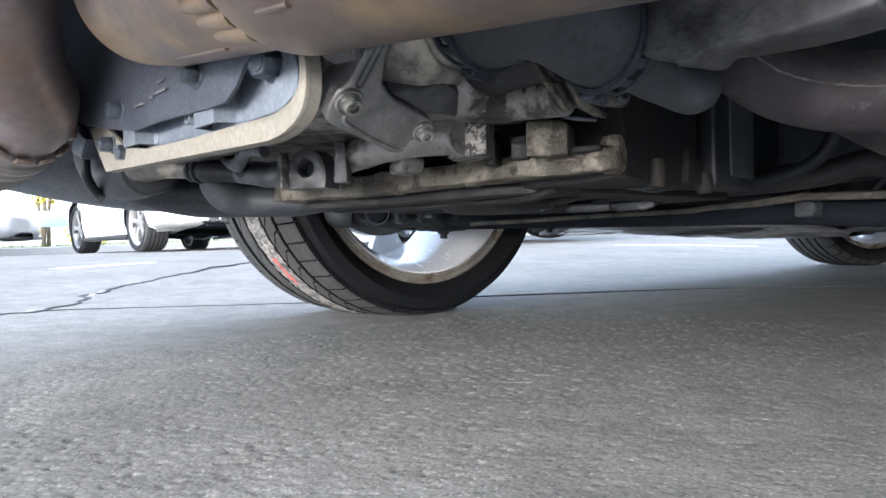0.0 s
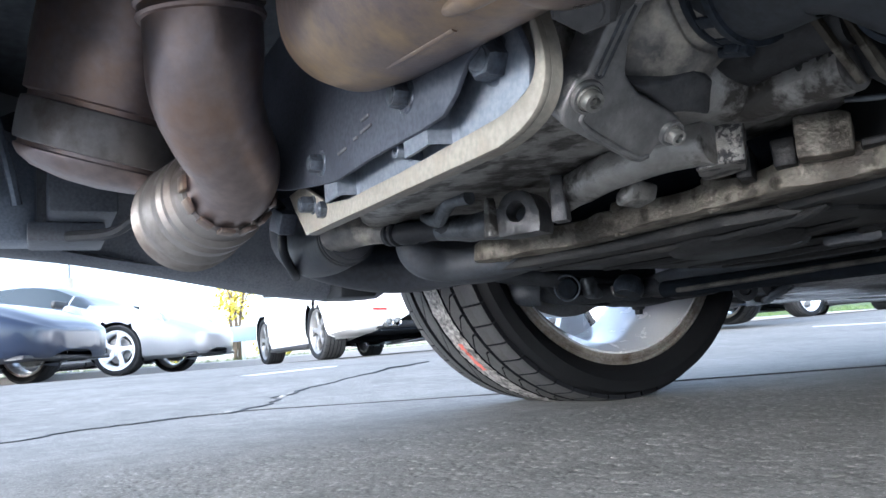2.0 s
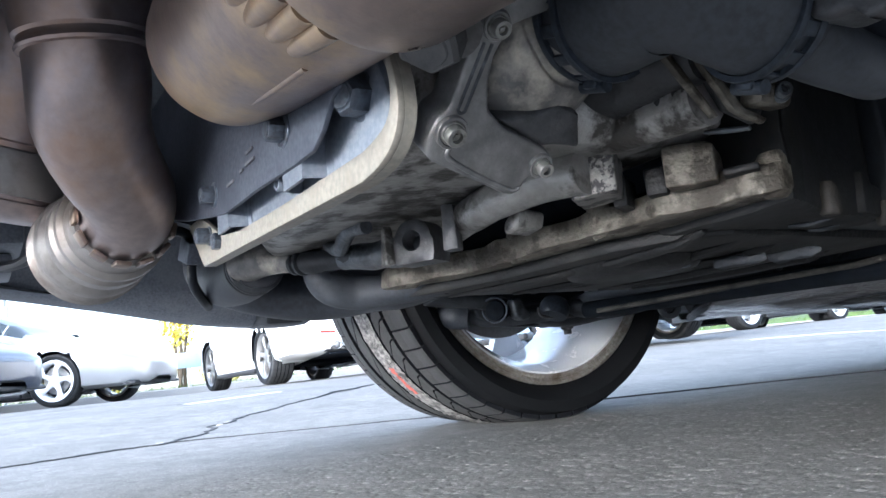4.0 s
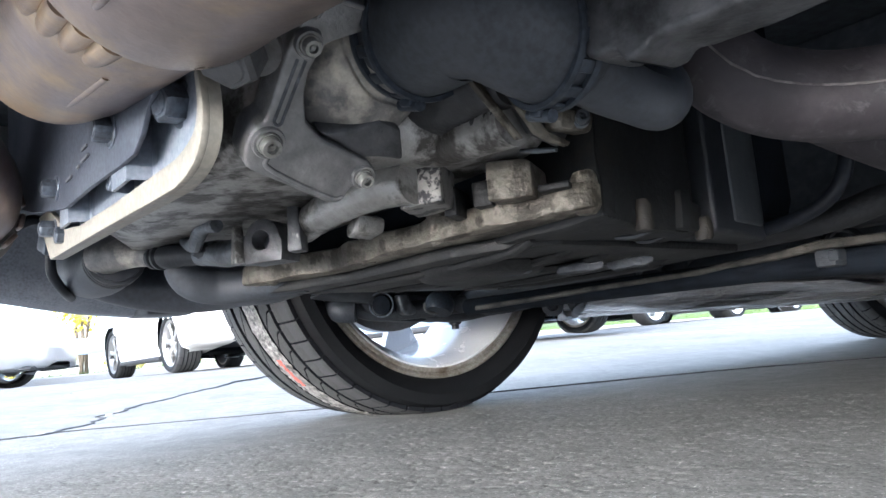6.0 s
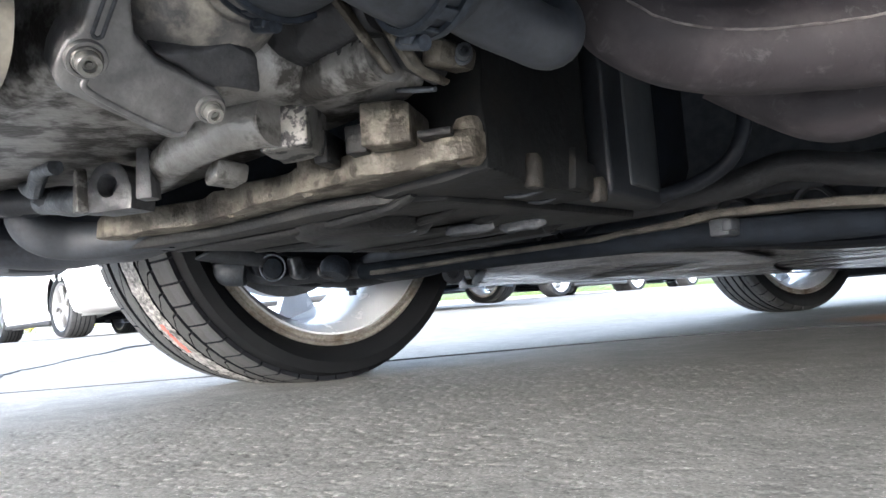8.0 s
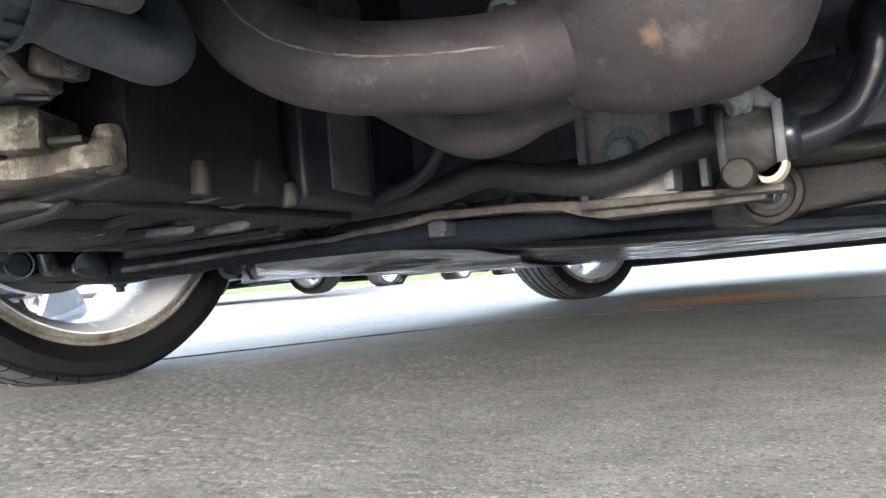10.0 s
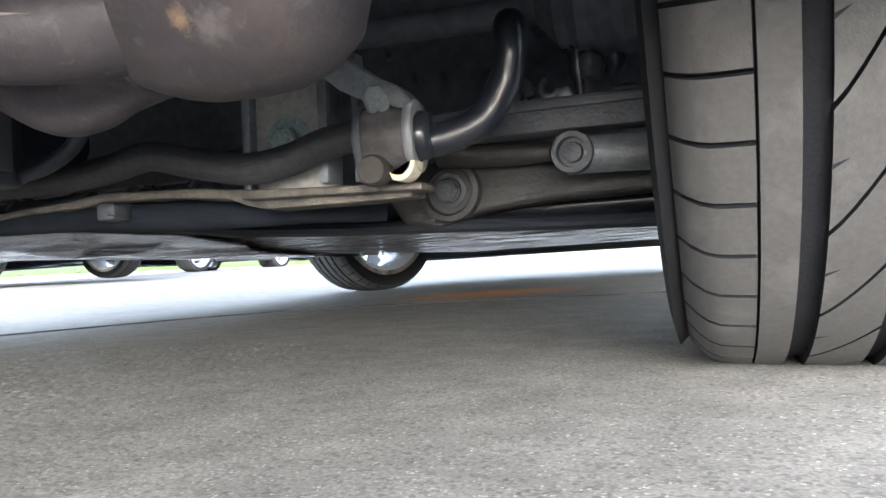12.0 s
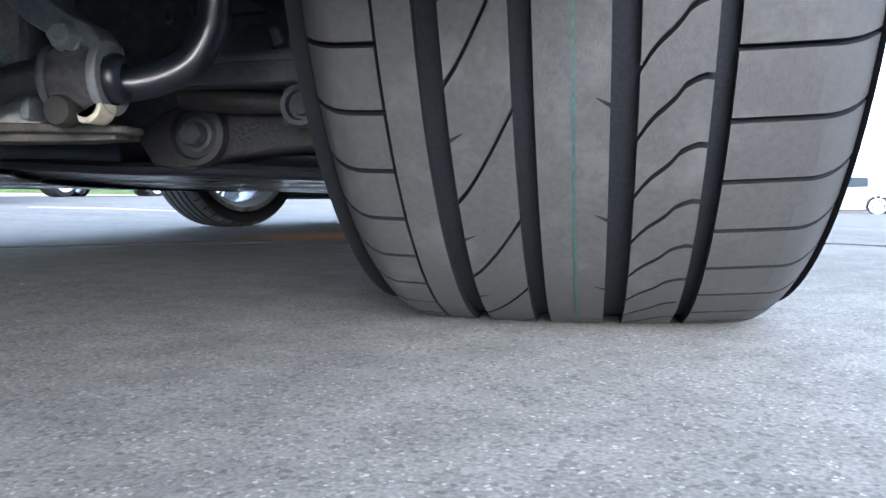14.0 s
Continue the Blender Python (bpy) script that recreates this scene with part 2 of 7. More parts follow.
M["cord"] = material("worn_tyre_cord", (0.36, 0.34, 0.32), 0.9, var=(0.16, 0.15, 0.145), grain=160, bump=0.9, bump_scale=240, stain=(0.06, 0.058, 0.056), stain_scale=70, stain_amount=0.7)
M["red_mark"] = material("red_mark", (0.6, 0.12, 0.09), 0.8, var=(0.4, 0.12, 0.1), grain=200, bump=0.4)
M["green_line"] = material("green_tread_line", (0.018, 0.062, 0.055), 0.7)
M["rim"] = material("rim_silver", (0.88, 0.90, 0.93), 0.25, 0.25, var=(0.85, 0.87, 0.90), stain=(0.74, 0.71, 0.67), stain_scale=20, stain_amount=0.3)
M["rim_edge"] = material("rim_edge_rust", (0.42, 0.4, 0.37), 0.4, 0.5, var=(0.3, 0.275, 0.24), stain=(0.13, 0.09, 0.06), stain_scale=13, stain_amount=0.5, bump=0.3)
M["alloy"] = material("cast_alloy", (0.35, 0.345, 0.332), 0.38, 0.55, var=(0.255, 0.248, 0.235), grain=90, bump=0.42, bump_scale=280, stain=(0.062, 0.058, 0.053), stain_scale=32, stain_amount=0.58, crisp=0.1)
M["alloy_dark"] = material("grimy_cast_alloy", (0.1341, 0.149, 0.1679), 0.4, 0.6, var=(0.09337, 0.102, 0.1115), grain=120, bump=0.28, bump_scale=360, stain=(0.05147, 0.0553, 0.06115), stain_scale=50, stain_amount=0.6)
M["alloy_rust"] = material("stained_cast_alloy", (0.160, 0.147, 0.122), 0.5, 0.3, var=(0.105, 0.095, 0.077), grain=130, bump=0.5, bump_scale=340, stain=(0.040, 0.034, 0.026), stain_scale=40, stain_amount=0.6, crisp=0.08)
M["bracket"] = material("bare_steel_bracket", (0.235, 0.224, 0.198), 0.56, 0.15, var=(0.31, 0.288, 0.246), grain=300, bump=0.12, stain=(0.26, 0.232, 0.19), stain_scale=18)
M["grey_steel"] = material("grey_zinc_steel", (0.2511, 0.283, 0.3357), 0.4, 0.45, var=(0.1814, 0.208, 0.2551), grain=300, bump=0.1)
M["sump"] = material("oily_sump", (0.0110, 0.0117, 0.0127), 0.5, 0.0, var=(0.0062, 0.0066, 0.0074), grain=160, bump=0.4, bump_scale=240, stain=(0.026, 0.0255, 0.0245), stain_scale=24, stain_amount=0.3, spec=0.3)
M["shield"] = material("dark_heat_shield", (0.110, 0.123, 0.157), 0.5, 0.5, var=(0.07265, 0.0826, 0.1074), grain=300, bump=0.1, stain=(0.06054, 0.07, 0.09232), stain_scale=10)
M["exhaust"] = material("heat_browned_steel", (0.33, 0.275, 0.265), 0.34, 0.85, var=(0.27, 0.228, 0.228), grain=120, bump=0.1, stain=(0.33, 0.20, 0.12), stain_scale=9, stain_amount=0.5, crisp=0.3)
M["exhaust_gold"] = material("heat_golden_steel", (0.250, 0.195, 0.172), 0.33, 0.85, var=(0.205, 0.163, 0.150), grain=120, bump=0.1, stain=(0.46, 0.33, 0.19), stain_scale=13, stain_amount=0.45, crisp=0.2)
M["exhaust_plum"] = material("matt_browned_exhaust", (0.0355, 0.0312, 0.0358), 0.62, 0.12, var=(0.0275, 0.0240, 0.0280), grain=60, bump=0.3, bump_scale=200, stain=(0.055, 0.0475, 0.053), stain_scale=30, stain_amount=0.5, scuff=(0.088, 0.082, 0.087), scuff_scale=95, scuff_amount=0.36)
M["rust_spot"] = material("rust_spot", (0.315, 0.245, 0.168), 0.7, 0.1, var=(0.21, 0.14, 0.084), grain=200, bump=0.3, stain=(0.28, 0.266, 0.259), stain_scale=60)
M["hose"] = material("black_rubber_hose", (0.0350, 0.0415, 0.0520), 0.55, grain=300, bump=0.1, stain=(0.044, 0.049, 0.058), stain_scale=15)
M["plastic"] = material("dark_plastic", (0.01557, 0.0186, 0.02446), 0.5, grain=300, bump=0.1, stain=(0.02595, 0.0282, 0.03237), stain_scale=12)
M["plastic_grey"] = material("grey_plastic", (0.125, 0.139, 0.168), 0.5, grain=300, bump=0.1, stain=(0.145, 0.155, 0.176), stain_scale=12)
M["black_gloss"] = material("black_gloss_bar", (0.01038, 0.013, 0.01918), 0.34, grain=200, coat=0.15, rough_var=0.05)
M["black_paint"] = material("black_satin_steel", (0.01384, 0.017, 0.02398), 0.45, grain=200, spec=0.3)
M["bay"] = material("dark_inner_panel", (0.085, 0.097, 0.115), 0.7, grain=60, bump=0.2)
# near-black: the deep shade under the car is put into this colour
M["void"] = material("shade_black_underbody", (0.007905, 0.0112, 0.01705), 0.85, grain=60, bump=0.2, spec=0.15)
M["sandy_alloy"] = material("sandy_cast_arm", (0.1488, 0.165, 0.1835), 0.52, 0.25, var=(0.1142, 0.125, 0.1415), grain=240, bump=0.3, stain=(0.06314, 0.0674, 0.07206), stain_scale=20)
M["arm"] = material("grimy_arm", (0.04869, 0.0546, 0.06331), 0.6, 0.2, var=(0.0365, 0.0405, 0.04748), grain=240, bump=0.35, stain=(0.07611, 0.0836, 0.09496), stain_scale=24, stain_amount=0.45)
M["bracket_cast"] = material("sandy_cast_bracket", (0.26, 0.255, 0.245), 0.55, 0.1, var=(0.20, 0.195, 0.185), grain=200, bump=0.3, stain=(0.17, 0.16, 0.145), stain_scale=40, stain_amount=0.35)
M["arm_dark"] = material("grimy_dark_arm", (0.0225, 0.0222, 0.0220), 0.66, 0.1, var=(0.0155, 0.0153, 0.0156), grain=240, bump=0.4, stain=(0.040, 0.036, 0.032), stain_scale=30, stain_amount=0.45)
M["oily_strip"] = material("dirty_pale_strip", (0.092, 0.086, 0.072), 0.62, 0.1, var=(0.058, 0.052, 0.043), grain=220, bump=0.6, stain=(0.022, 0.0197, 0.0184), stain_scale=55, stain_amount=0.62, scuff=(0.23, 0.215, 0.18), scuff_scale=160, scuff_amount=0.2)
M["zinc"] = material("zinc_bolt", (0.35, 0.385, 0.385), 0.32, 0.7, var=(0.28, 0.308, 0.308), grain=400, bump=0.05)
M["zinc_green"] = material("greenish_zinc", (0.25, 0.32, 0.32), 0.45, 0.4, grain=300, bump=0.1)
M["chipped"] = material("chipped_cast_alloy", (0.20, 0.196, 0.187), 0.45, 0.35, var=(0.15, 0.146, 0.138), grain=110, bump=0.4, bump_scale=300, stain=(0.024, 0.024, 0.026), stain_scale=70, stain_amount=0.42, crisp=0.035)
M["cream"] = material("cream_strap_end", (0.42, 0.39, 0.30), 0.55, var=(0.5, 0.44, 0.32), grain=200, bump=0.2, stain=(0.22, 0.19, 0.14), stain_scale=60, stain_amount=0.35)
# pale streaks stand in for reflections of the bright ground
M["tray"] = brushed_material("painted_undertray", (0.34, 0.332, 0.34), (0.013, 0.0125, 0.013), 0.14)
# base paled to carry the light bounced up from the ground
M["tongue"] = brushed_material("bounce_paled_panel", (0.60, 0.59, 0.61), (0.13, 0.128, 0.132), 0.13)
# shade of the duct hollow, put into the colour
M["tray_duct_shade"] = brushed_material("duct_shade", (0.03, 0.03, 0.032), (0.006, 0.006, 0.007), 0.4)
M["tray_dark"] = brushed_material("dirty_undertray", (0.16, 0.15, 0.15), (0.03, 0.028, 0.03), 0.25)
M["chrome"] = material("polished_steel", (0.7, 0.7, 0.7), 0.15, 1.0, rough_var=0.05)
M["disc"] = material("brake_disc", (0.35, 0.34, 0.33), 0.4, 0.8, var=(0.3, 0.29, 0.28), grain=200)
M["silver_paint"] = paint("silver_car_paint", (0.46, 0.465, 0.475), 0.35)
M["white_paint"] = paint("white_car_paint", (0.8, 0.8, 0.79))
M["blue_paint"] = paint("dark_blue_car_paint", (0.012, 0.02, 0.045))
M["beige_paint"] = paint("beige_car_paint", (0.5, 0.42, 0.3), 0.3)
M["bluegrey_paint"] = paint("blue_grey_car_paint", (0.22, 0.3, 0.4))
M["black_trim"] = material("black_trim", (0.025, 0.025, 0.027), 0.5, grain=200)
M["glass"] = glass_material()
M["lamp_red"] = material("red_lamp_lens", (0.5, 0.03, 0.02), 0.25, coat=0.6)
M["lamp_clear"] = material("clear_lamp_lens", (0.6, 0.62, 0.65), 0.15, coat=0.8)
M["caliper_red"] = material("red_caliper", (0.5, 0.03, 0.02), 0.4)
M["grass"] = material("grass_blades", (0.09, 0.16, 0.03), 0.8, var=(0.13, 0.18, 0.05), grain=40)
M["soil"] = material("verge_soil", (0.10, 0.15, 0.045), 0.95, grain=60, bump=0.5)
M["kerb"] = material("kerb_concrete", (0.5, 0.48, 0.45), 0.85, grain=120, bump=0.4)
M["pole"] = material("galvanised_pole", (0.45, 0.46, 0.47), 0.5, 0.5)
M["board"] = material("pale_blue_board", (0.42, 0.52, 0.64), 0.55, var=(0.38, 0.48, 0.6), grain=40)
M["sign_back"] = material("tan_box", (0.45, 0.42, 0.34), 0.6)
M["bark"] = material("bark", (0.16, 0.12, 0.08), 0.9, bump=0.8, bump_scale=60)
M["leaf"] = material("leaf", (0.75, 0.58, 0.05), 0.7, var=(0.55, 0.5, 0.08), grain=5)
M["rim_dull"] = material("dull_rolled_steel", (0.165, 0.172, 0.180), 0.55, 0.2, var=(0.13, 0.137, 0.145), grain=200, bump=0.15, stain=(0.1384, 0.15, 0.1559), stain_scale=30)
M["clamp"] = material("dark_clamp_steel", (0.05189, 0.064, 0.08393), 0.4, 0.5, grain=300, bump=0.05)
M["zinc_dull"] = material("dull_zinc_bolt", (0.30, 0.30, 0.285), 0.38, 0.5, var=(0.24, 0.238, 0.225), grain=300, bump=0.15, stain=(0.12, 0.115, 0.105), stain_scale=120, stain_amount=0.3)
M["brown_boss"] = material("brown_stained_boss", (0.0165, 0.0138, 0.0102), 0.65, 0.05, var=(0.0105, 0.009, 0.0072), grain=150, bump=0.3, stain=(0.022, 0.020, 0.018), stain_scale=70)
M["cover_grey"] = material("dusty_dark_plastic", (0.046, 0.051, 0.056), 0.55, var=(0.038, 0.043, 0.048), grain=200, bump=0.12, stain=(0.030, 0.034, 0.039), stain_scale=20)
M["clamp_sleeve"] = material("stained_clamp_steel", (0.09765, 0.099, 0.1034), 0.5, 0.35, var=(0.07254, 0.073, 0.0759), grain=160, bump=0.25, stain=(0.0372, 0.034, 0.0319), stain_scale=36, stain_amount=0.5)
M["grease"] = material("greasy_casting", (0.090, 0.092, 0.098), 0.42, 0.3, var=(0.064, 0.066, 0.072), grain=120, bump=0.3, bump_scale=260, stain=(0.020, 0.021, 0.024), stain_scale=40)
M["print"] = material("grey_print", (0.2, 0.2, 0.215), 0.6)
M["bolt"] = material("dull_steel_bolt", (0.1297, 0.152, 0.1894), 0.4, 0.6, var=(0.08649, 0.1, 0.1223), grain=300, bump=0.2, stain=(0.04324, 0.046, 0.05156), stain_scale=90, stain_amount=0.5)
M["exhaust_cat"] = material("rust_flecked_exhaust", (0.0340, 0.0298, 0.0340), 0.62, 0.12, var=(0.0268, 0.0233, 0.0268), grain=60, bump=0.3, bump_scale=200, stain=(0.050, 0.0410, 0.0400), stain_scale=26, stain_amount=0.45, crisp=0.2, scuff=(0.068, 0.062, 0.068), scuff_scale=70, scuff_amount=0.38,
                            blooms=[((0.425, -0.382, 0.206), 0.008, (0.17, 0.12, 0.072)), ((0.438, -0.379, 0.202), 0.013, (0.085, 0.079, 0.079))])
M["weld"] = material("bright_weld_bead", (0.20, 0.185, 0.18), 0.5, 0.3, var=(0.10, 0.09, 0.088), grain=160, bump=0.4, stain=(0.06, 0.052, 0.054), stain_scale=60, stain_amount=0.55)
M["side"] = material("dark_engine_side", (0.0120, 0.0132, 0.0142), 0.65, 0.05, var=(0.008, 0.0088, 0.0096), grain=90, bump=0.35, bump_scale=160, stain=(0.020, 0.0185, 0.0155), stain_scale=30, stain_amount=0.35, spec=0.3)


# ---- mesh helpers ----
def mesh_object(name, bm, mat, smooth=True):
    me = bpy.data.meshes.new(name)
    bm.normal_update()
    bm.to_mesh(me)
    bm.free()
    mats = mat if isinstance(mat, (list, tuple)) else [mat]
    for m in mats:
        me.materials.append(m)
    if smooth:
        me.shade_smooth()
        me.set_sharp_from_angle(angle=radians(40))
        me.set_sharp_from_angle(angle=radians(38))
    return new(name, me)


def part(name, bm, mat, parent, label="", kind="", smooth=True):
    """Links a bmesh as one mesh object under a thing or a part."""
    ob = mesh_object(name, bm, mat, smooth)
    ob.parent = parent
    if parent is not None:
        ob.matrix_parent_inverse = Matrix.Identity(4)
    return tagged(ob, label=label, kind=kind)


def thing(name, place, label, category, group=""):
    ob = new(name)
    ob.empty_display_size = 0.1
    ob.matrix_world = place if isinstance(place, Matrix) else Matrix.Translation(place)
    return tagged(ob, label, category, group)


def add_box(bm, lo, hi, bevel=0.0, m=None, segs=2):
    lo, hi = Vector(lo), Vector(hi)
    r = bmesh.ops.create_cube(bm, size=1.0)
    vs = r["verts"]
    for v in vs:
        v.co = Vector([(lo[i] + hi[i]) / 2 + v.co[i] * (hi[i] - lo[i]) for i in range(3)])
    if bevel:
        es = list({e for v in vs for e in v.link_edges})
        out = bmesh.ops.bevel(bm, geom=es, offset=bevel, segments=segs, affect="EDGES", profile=0.5)
        vs = list({v for f in out["faces"] for v in f.verts} | {v for v in vs if v.is_valid})
    if m:
        for v in vs:
            v.co = m @ v.co
    return vs


def add_prism(bm, outline, axis, a, b, bevel=0.0, segs=2):
    """A plate: an outline in the two other axes, from a to b along axis."""
    def put(p, h):
        if axis == "x":
            return Vector((h, p[0], p[1]))
        if axis == "y":
            return Vector((p[0], h, p[1]))
        return Vector((p[0], p[1], h))
    lo = [bm.verts.new(put(p, a)) for p in outline]
    hi = [bm.verts.new(put(p, b)) for p in outline]
    n = len(outline)
    faces = [bm.faces.new(lo), bm.faces.new(hi)]
    for i in range(n):
        faces.append(bm.faces.new((lo[i], lo[(i + 1) % n], hi[(i + 1) % n], hi[i])))
    bmesh.ops.recalc_face_normals(bm, faces=faces)
    vs = lo + hi
    if bevel:
        es = list({e for v in vs for e in v.link_edges})
        out = bmesh.ops.bevel(bm, geom=es, offset=bevel, segments=segs, affect="EDGES", profile=0.5)
        vs = list({v for f in out["faces"] for v in f.verts} | {v for v in vs if v.is_valid})
    return vs


def smooth_path(points, steps=8):
    """Points along a Catmull-Rom curve through points (each any number of values)."""
    pts = [np.array(p, float) for p in points]
    pts = [2 * pts[0] - pts[1]] + pts + [2 * pts[-1] - pts[-2]]
    out = []
    for i in range(1, len(pts) - 2):
        p0, p1, p2, p3 = pts[i - 1:i + 3]
        for k in range(steps):
            t = k / steps
            out.append(0.5 * (2 * p1 + (p2 - p0) * t + (2 * p0 - 5 * p1 + 4 * p2 - p3) * t * t + (3 * p1 - p0 - 3 * p2 + p3) * t ** 3))
    out.append(pts[-2])
    return out


def add_tube(bm, points, radius=None, sides=20, steps=8, caps=True, squash=1.0):
    """A tube through points (x, y, z, radius), or (x, y, z) with one radius."""
    rows = [p if len(p) == 4 else (*p, radius) for p in points]
    path = smooth_path(rows, steps) if steps > 1 else [np.array(r, float) for r in rows]
    rings, up = [], None
    for i, p in enumerate(path):
        q0, q1 = path[max(0, i - 1)], path[min(len(path) - 1, i + 1)]
        d = Vector(q1[:3] - q0[:3])
        if d.length < 1e-9:
            d = Vector((0, 0, 1))
        d.normalize()
        if up is None:
            up = Vector((0, 0, 1)) if abs(d.z) < 0.9 else Vector((1, 0, 0))
        side = d.cross(up).normalized()
        up = side.cross(d).normalized()
        ring = []
        for k in range(sides):
            a = 2 * math.pi * k / sides
            ring.append(bm.verts.new(Vector(p[:3]) + float(p[3]) * (math.cos(a) * side + squash * math.sin(a) * up)))
        rings.append(ring)
    for r0, r1 in zip(rings, rings[1:]):
        for k in range(sides):
            bm.faces.new((r0[k], r0[(k + 1) % sides], r1[(k + 1) % sides], r1[k]))
    if caps:
        bm.faces.new(rings[0][::-1])
        bm.faces.new(rings[-1])
    return [v for r in rings for v in r]


def add_lathe(bm, profile, m=None, sides=32, closed=False):
    """A turned shape about the local z axis: profile rows of (radius, z)."""
    rings = []
    for r, z in profile:
        rings.append([bm.verts.new((r * math.cos(2 * math.pi * k / sides), r * math.sin(2 * math.pi * k / sides), z)) for k in range(sides)])
    pairs = list(zip(rings, rings[1:]))
    if closed:
        pairs.append((rings[-1], rings[0]))
    for r0, r1 in pairs:
        for k in range(sides):
            bm.faces.new((r0[k], r0[(k + 1) % sides], r1[(k + 1) % sides], r1[k]))
    if not closed:
        if profile[0][0] > 1e-6:
            bm.faces.new(rings[0][::-1])
        if profile[-1][0] > 1e-6:
            bm.faces.new(rings[-1])
    vs = [v for r in rings for v in r]
    if m:
        for v in vs:
            v.co = m @ v.co
    return vs


def along(a, b):
    """The pose whose z axis runs from a towards b."""
    d = (Vector(b) - Vector(a)).normalized()
    return Matrix.Translation(a) @ d.to_track_quat("Z", "Y").to_matrix().to_4x4()


def slab(bm, origin, across, outline, deep, bevel=0.0, segs=2):
    """A plate from an outline of (metres along across, metres up from origin), with its thickness behind it."""
    across = Vector(across).normalized()
    back = Vector((0, 0, 1)).cross(across).normalized()
    before = set(bm.verts)
    add_prism(bm, outline, "z", 0.0, -deep, bevel, segs)
    m = Matrix((across, Vector((0, 0, 1)), -back)).transposed().to_4x4()
    m.translation = Vector(origin)
    made = [v for v in bm.verts if v not in before]
    for v in made:
        v.co = m @ v.co
    bmesh.ops.recalc_face_normals(bm, faces=list({f for v in made for f in v.link_faces}))
    return made


def roughen(bm, verts, amount, size, seed=0.0):
    """Uneven casting skin: pushes points about by smooth noise."""
    for v in verts:
        if v.is_valid:
            v.co += amount * Vector(noise.noise_vector(v.co / size + Vector((seed, seed * 2, -seed))))


def bolt(name, at, facing, parent, mat, r=0.008, h=0.008, kind="hex", washer=1.5, label=""):
    """A bolt whose head stands at a point and faces along a direction."""
    bm = bmesh.new()
    m = along(at, Vector(at) + Vector(facing))
    if washer:
        add_lathe(bm, [(0, -0.003), (r * washer, -0.003), (r * washer, -0.0006), (r * washer * 0.93, 0.0), (0, 0.0)], m, 24)
    if kind == "hex":
        add_lathe(bm, [(0, 0), (r * 1.12, 0), (r * 1.12, h * 0.85), (r * 0.95, h), (0, h)], m, 6)
        add_lathe(bm, [(0, h), (r * 0.72, h), (r * 0.66, h * 1.06), (0, h * 1.06)], m, 18)
    else:
        add_lathe(bm, [(r, 0), (r, h * 0.85), (r * 0.9, h), (r * 0.55, h), (r * 0.5, h * 0.45), (0, h * 0.45)], m, 24)
        add_lathe(bm, [(0, h * 0.45), (r * 0.3, h * 0.45), (r * 0.25, h * 0.7), (0, h * 0.7)], m, 6)
    return part(name, bm, mat, parent, label)


# ---- ground ----
def ground_z(x, y):
    """Level under the car, rising gently towards the far rows of parking."""
    if x > 1.3:
        return -min(0.6, 0.05 * (x - 1.3))
    d = max(0.0, -x - 1.2)
    return (0.15 * (1 - math.exp(-d / 3.0)) + 0.012 * min(10.0, max(0.0, y - 2)) * min(1.0, d / 4)) * min(1.0, d / 1.5)


def grit_height(x, y):
    """Relief of the worn asphalt: stones worn almost flush, joints between them and pits where stones are lost; x and y are arrays."""
    h = np.zeros_like(x)
    for size, deep, share, seed in ((0.0070, 0.0009, 0.12, 3), (0.0046, 0.0006, 0.14, 11)):
        cx, cy = np.floor(x / size), np.floor(y / size)
        near, second, tone = np.full_like(x, 9.0), np.full_like(x, 9.0), np.zeros_like(x)
        for dx in (-1, 0, 1):
            for dy in (-1, 0, 1):
                gx, gy = cx + dx, cy + dy
                r1 = np.modf(np.abs(np.sin(gx * 127.1 + gy * 311.7 + seed) * 43758.5453))[0]
                r2 = np.modf(np.abs(np.sin(gx * 269.5 + gy * 183.3 + seed) * 24634.6345))[0]
                r3 = np.modf(np.abs(np.sin(gx * 419.2 + gy * 71.9 + seed) * 14375.5964))[0]
                d = np.hypot(x / size - gx - r1, y / size - gy - r2)
                closer = d < near
                second = np.where(closer, near, np.minimum(second, d))
                near, tone = np.where(closer, d, near), np.where(closer, r3, tone)
        joint = np.clip(1 - (second - near) / 0.22, 0, 1)
        bowl = np.clip((second - near) / 0.38, 0, 1)
        h += 0.00014 * (tone - 0.5) * (1 - joint) - 0.10 * deep * joint - deep * bowl * (tone > 1 - share)
    return h


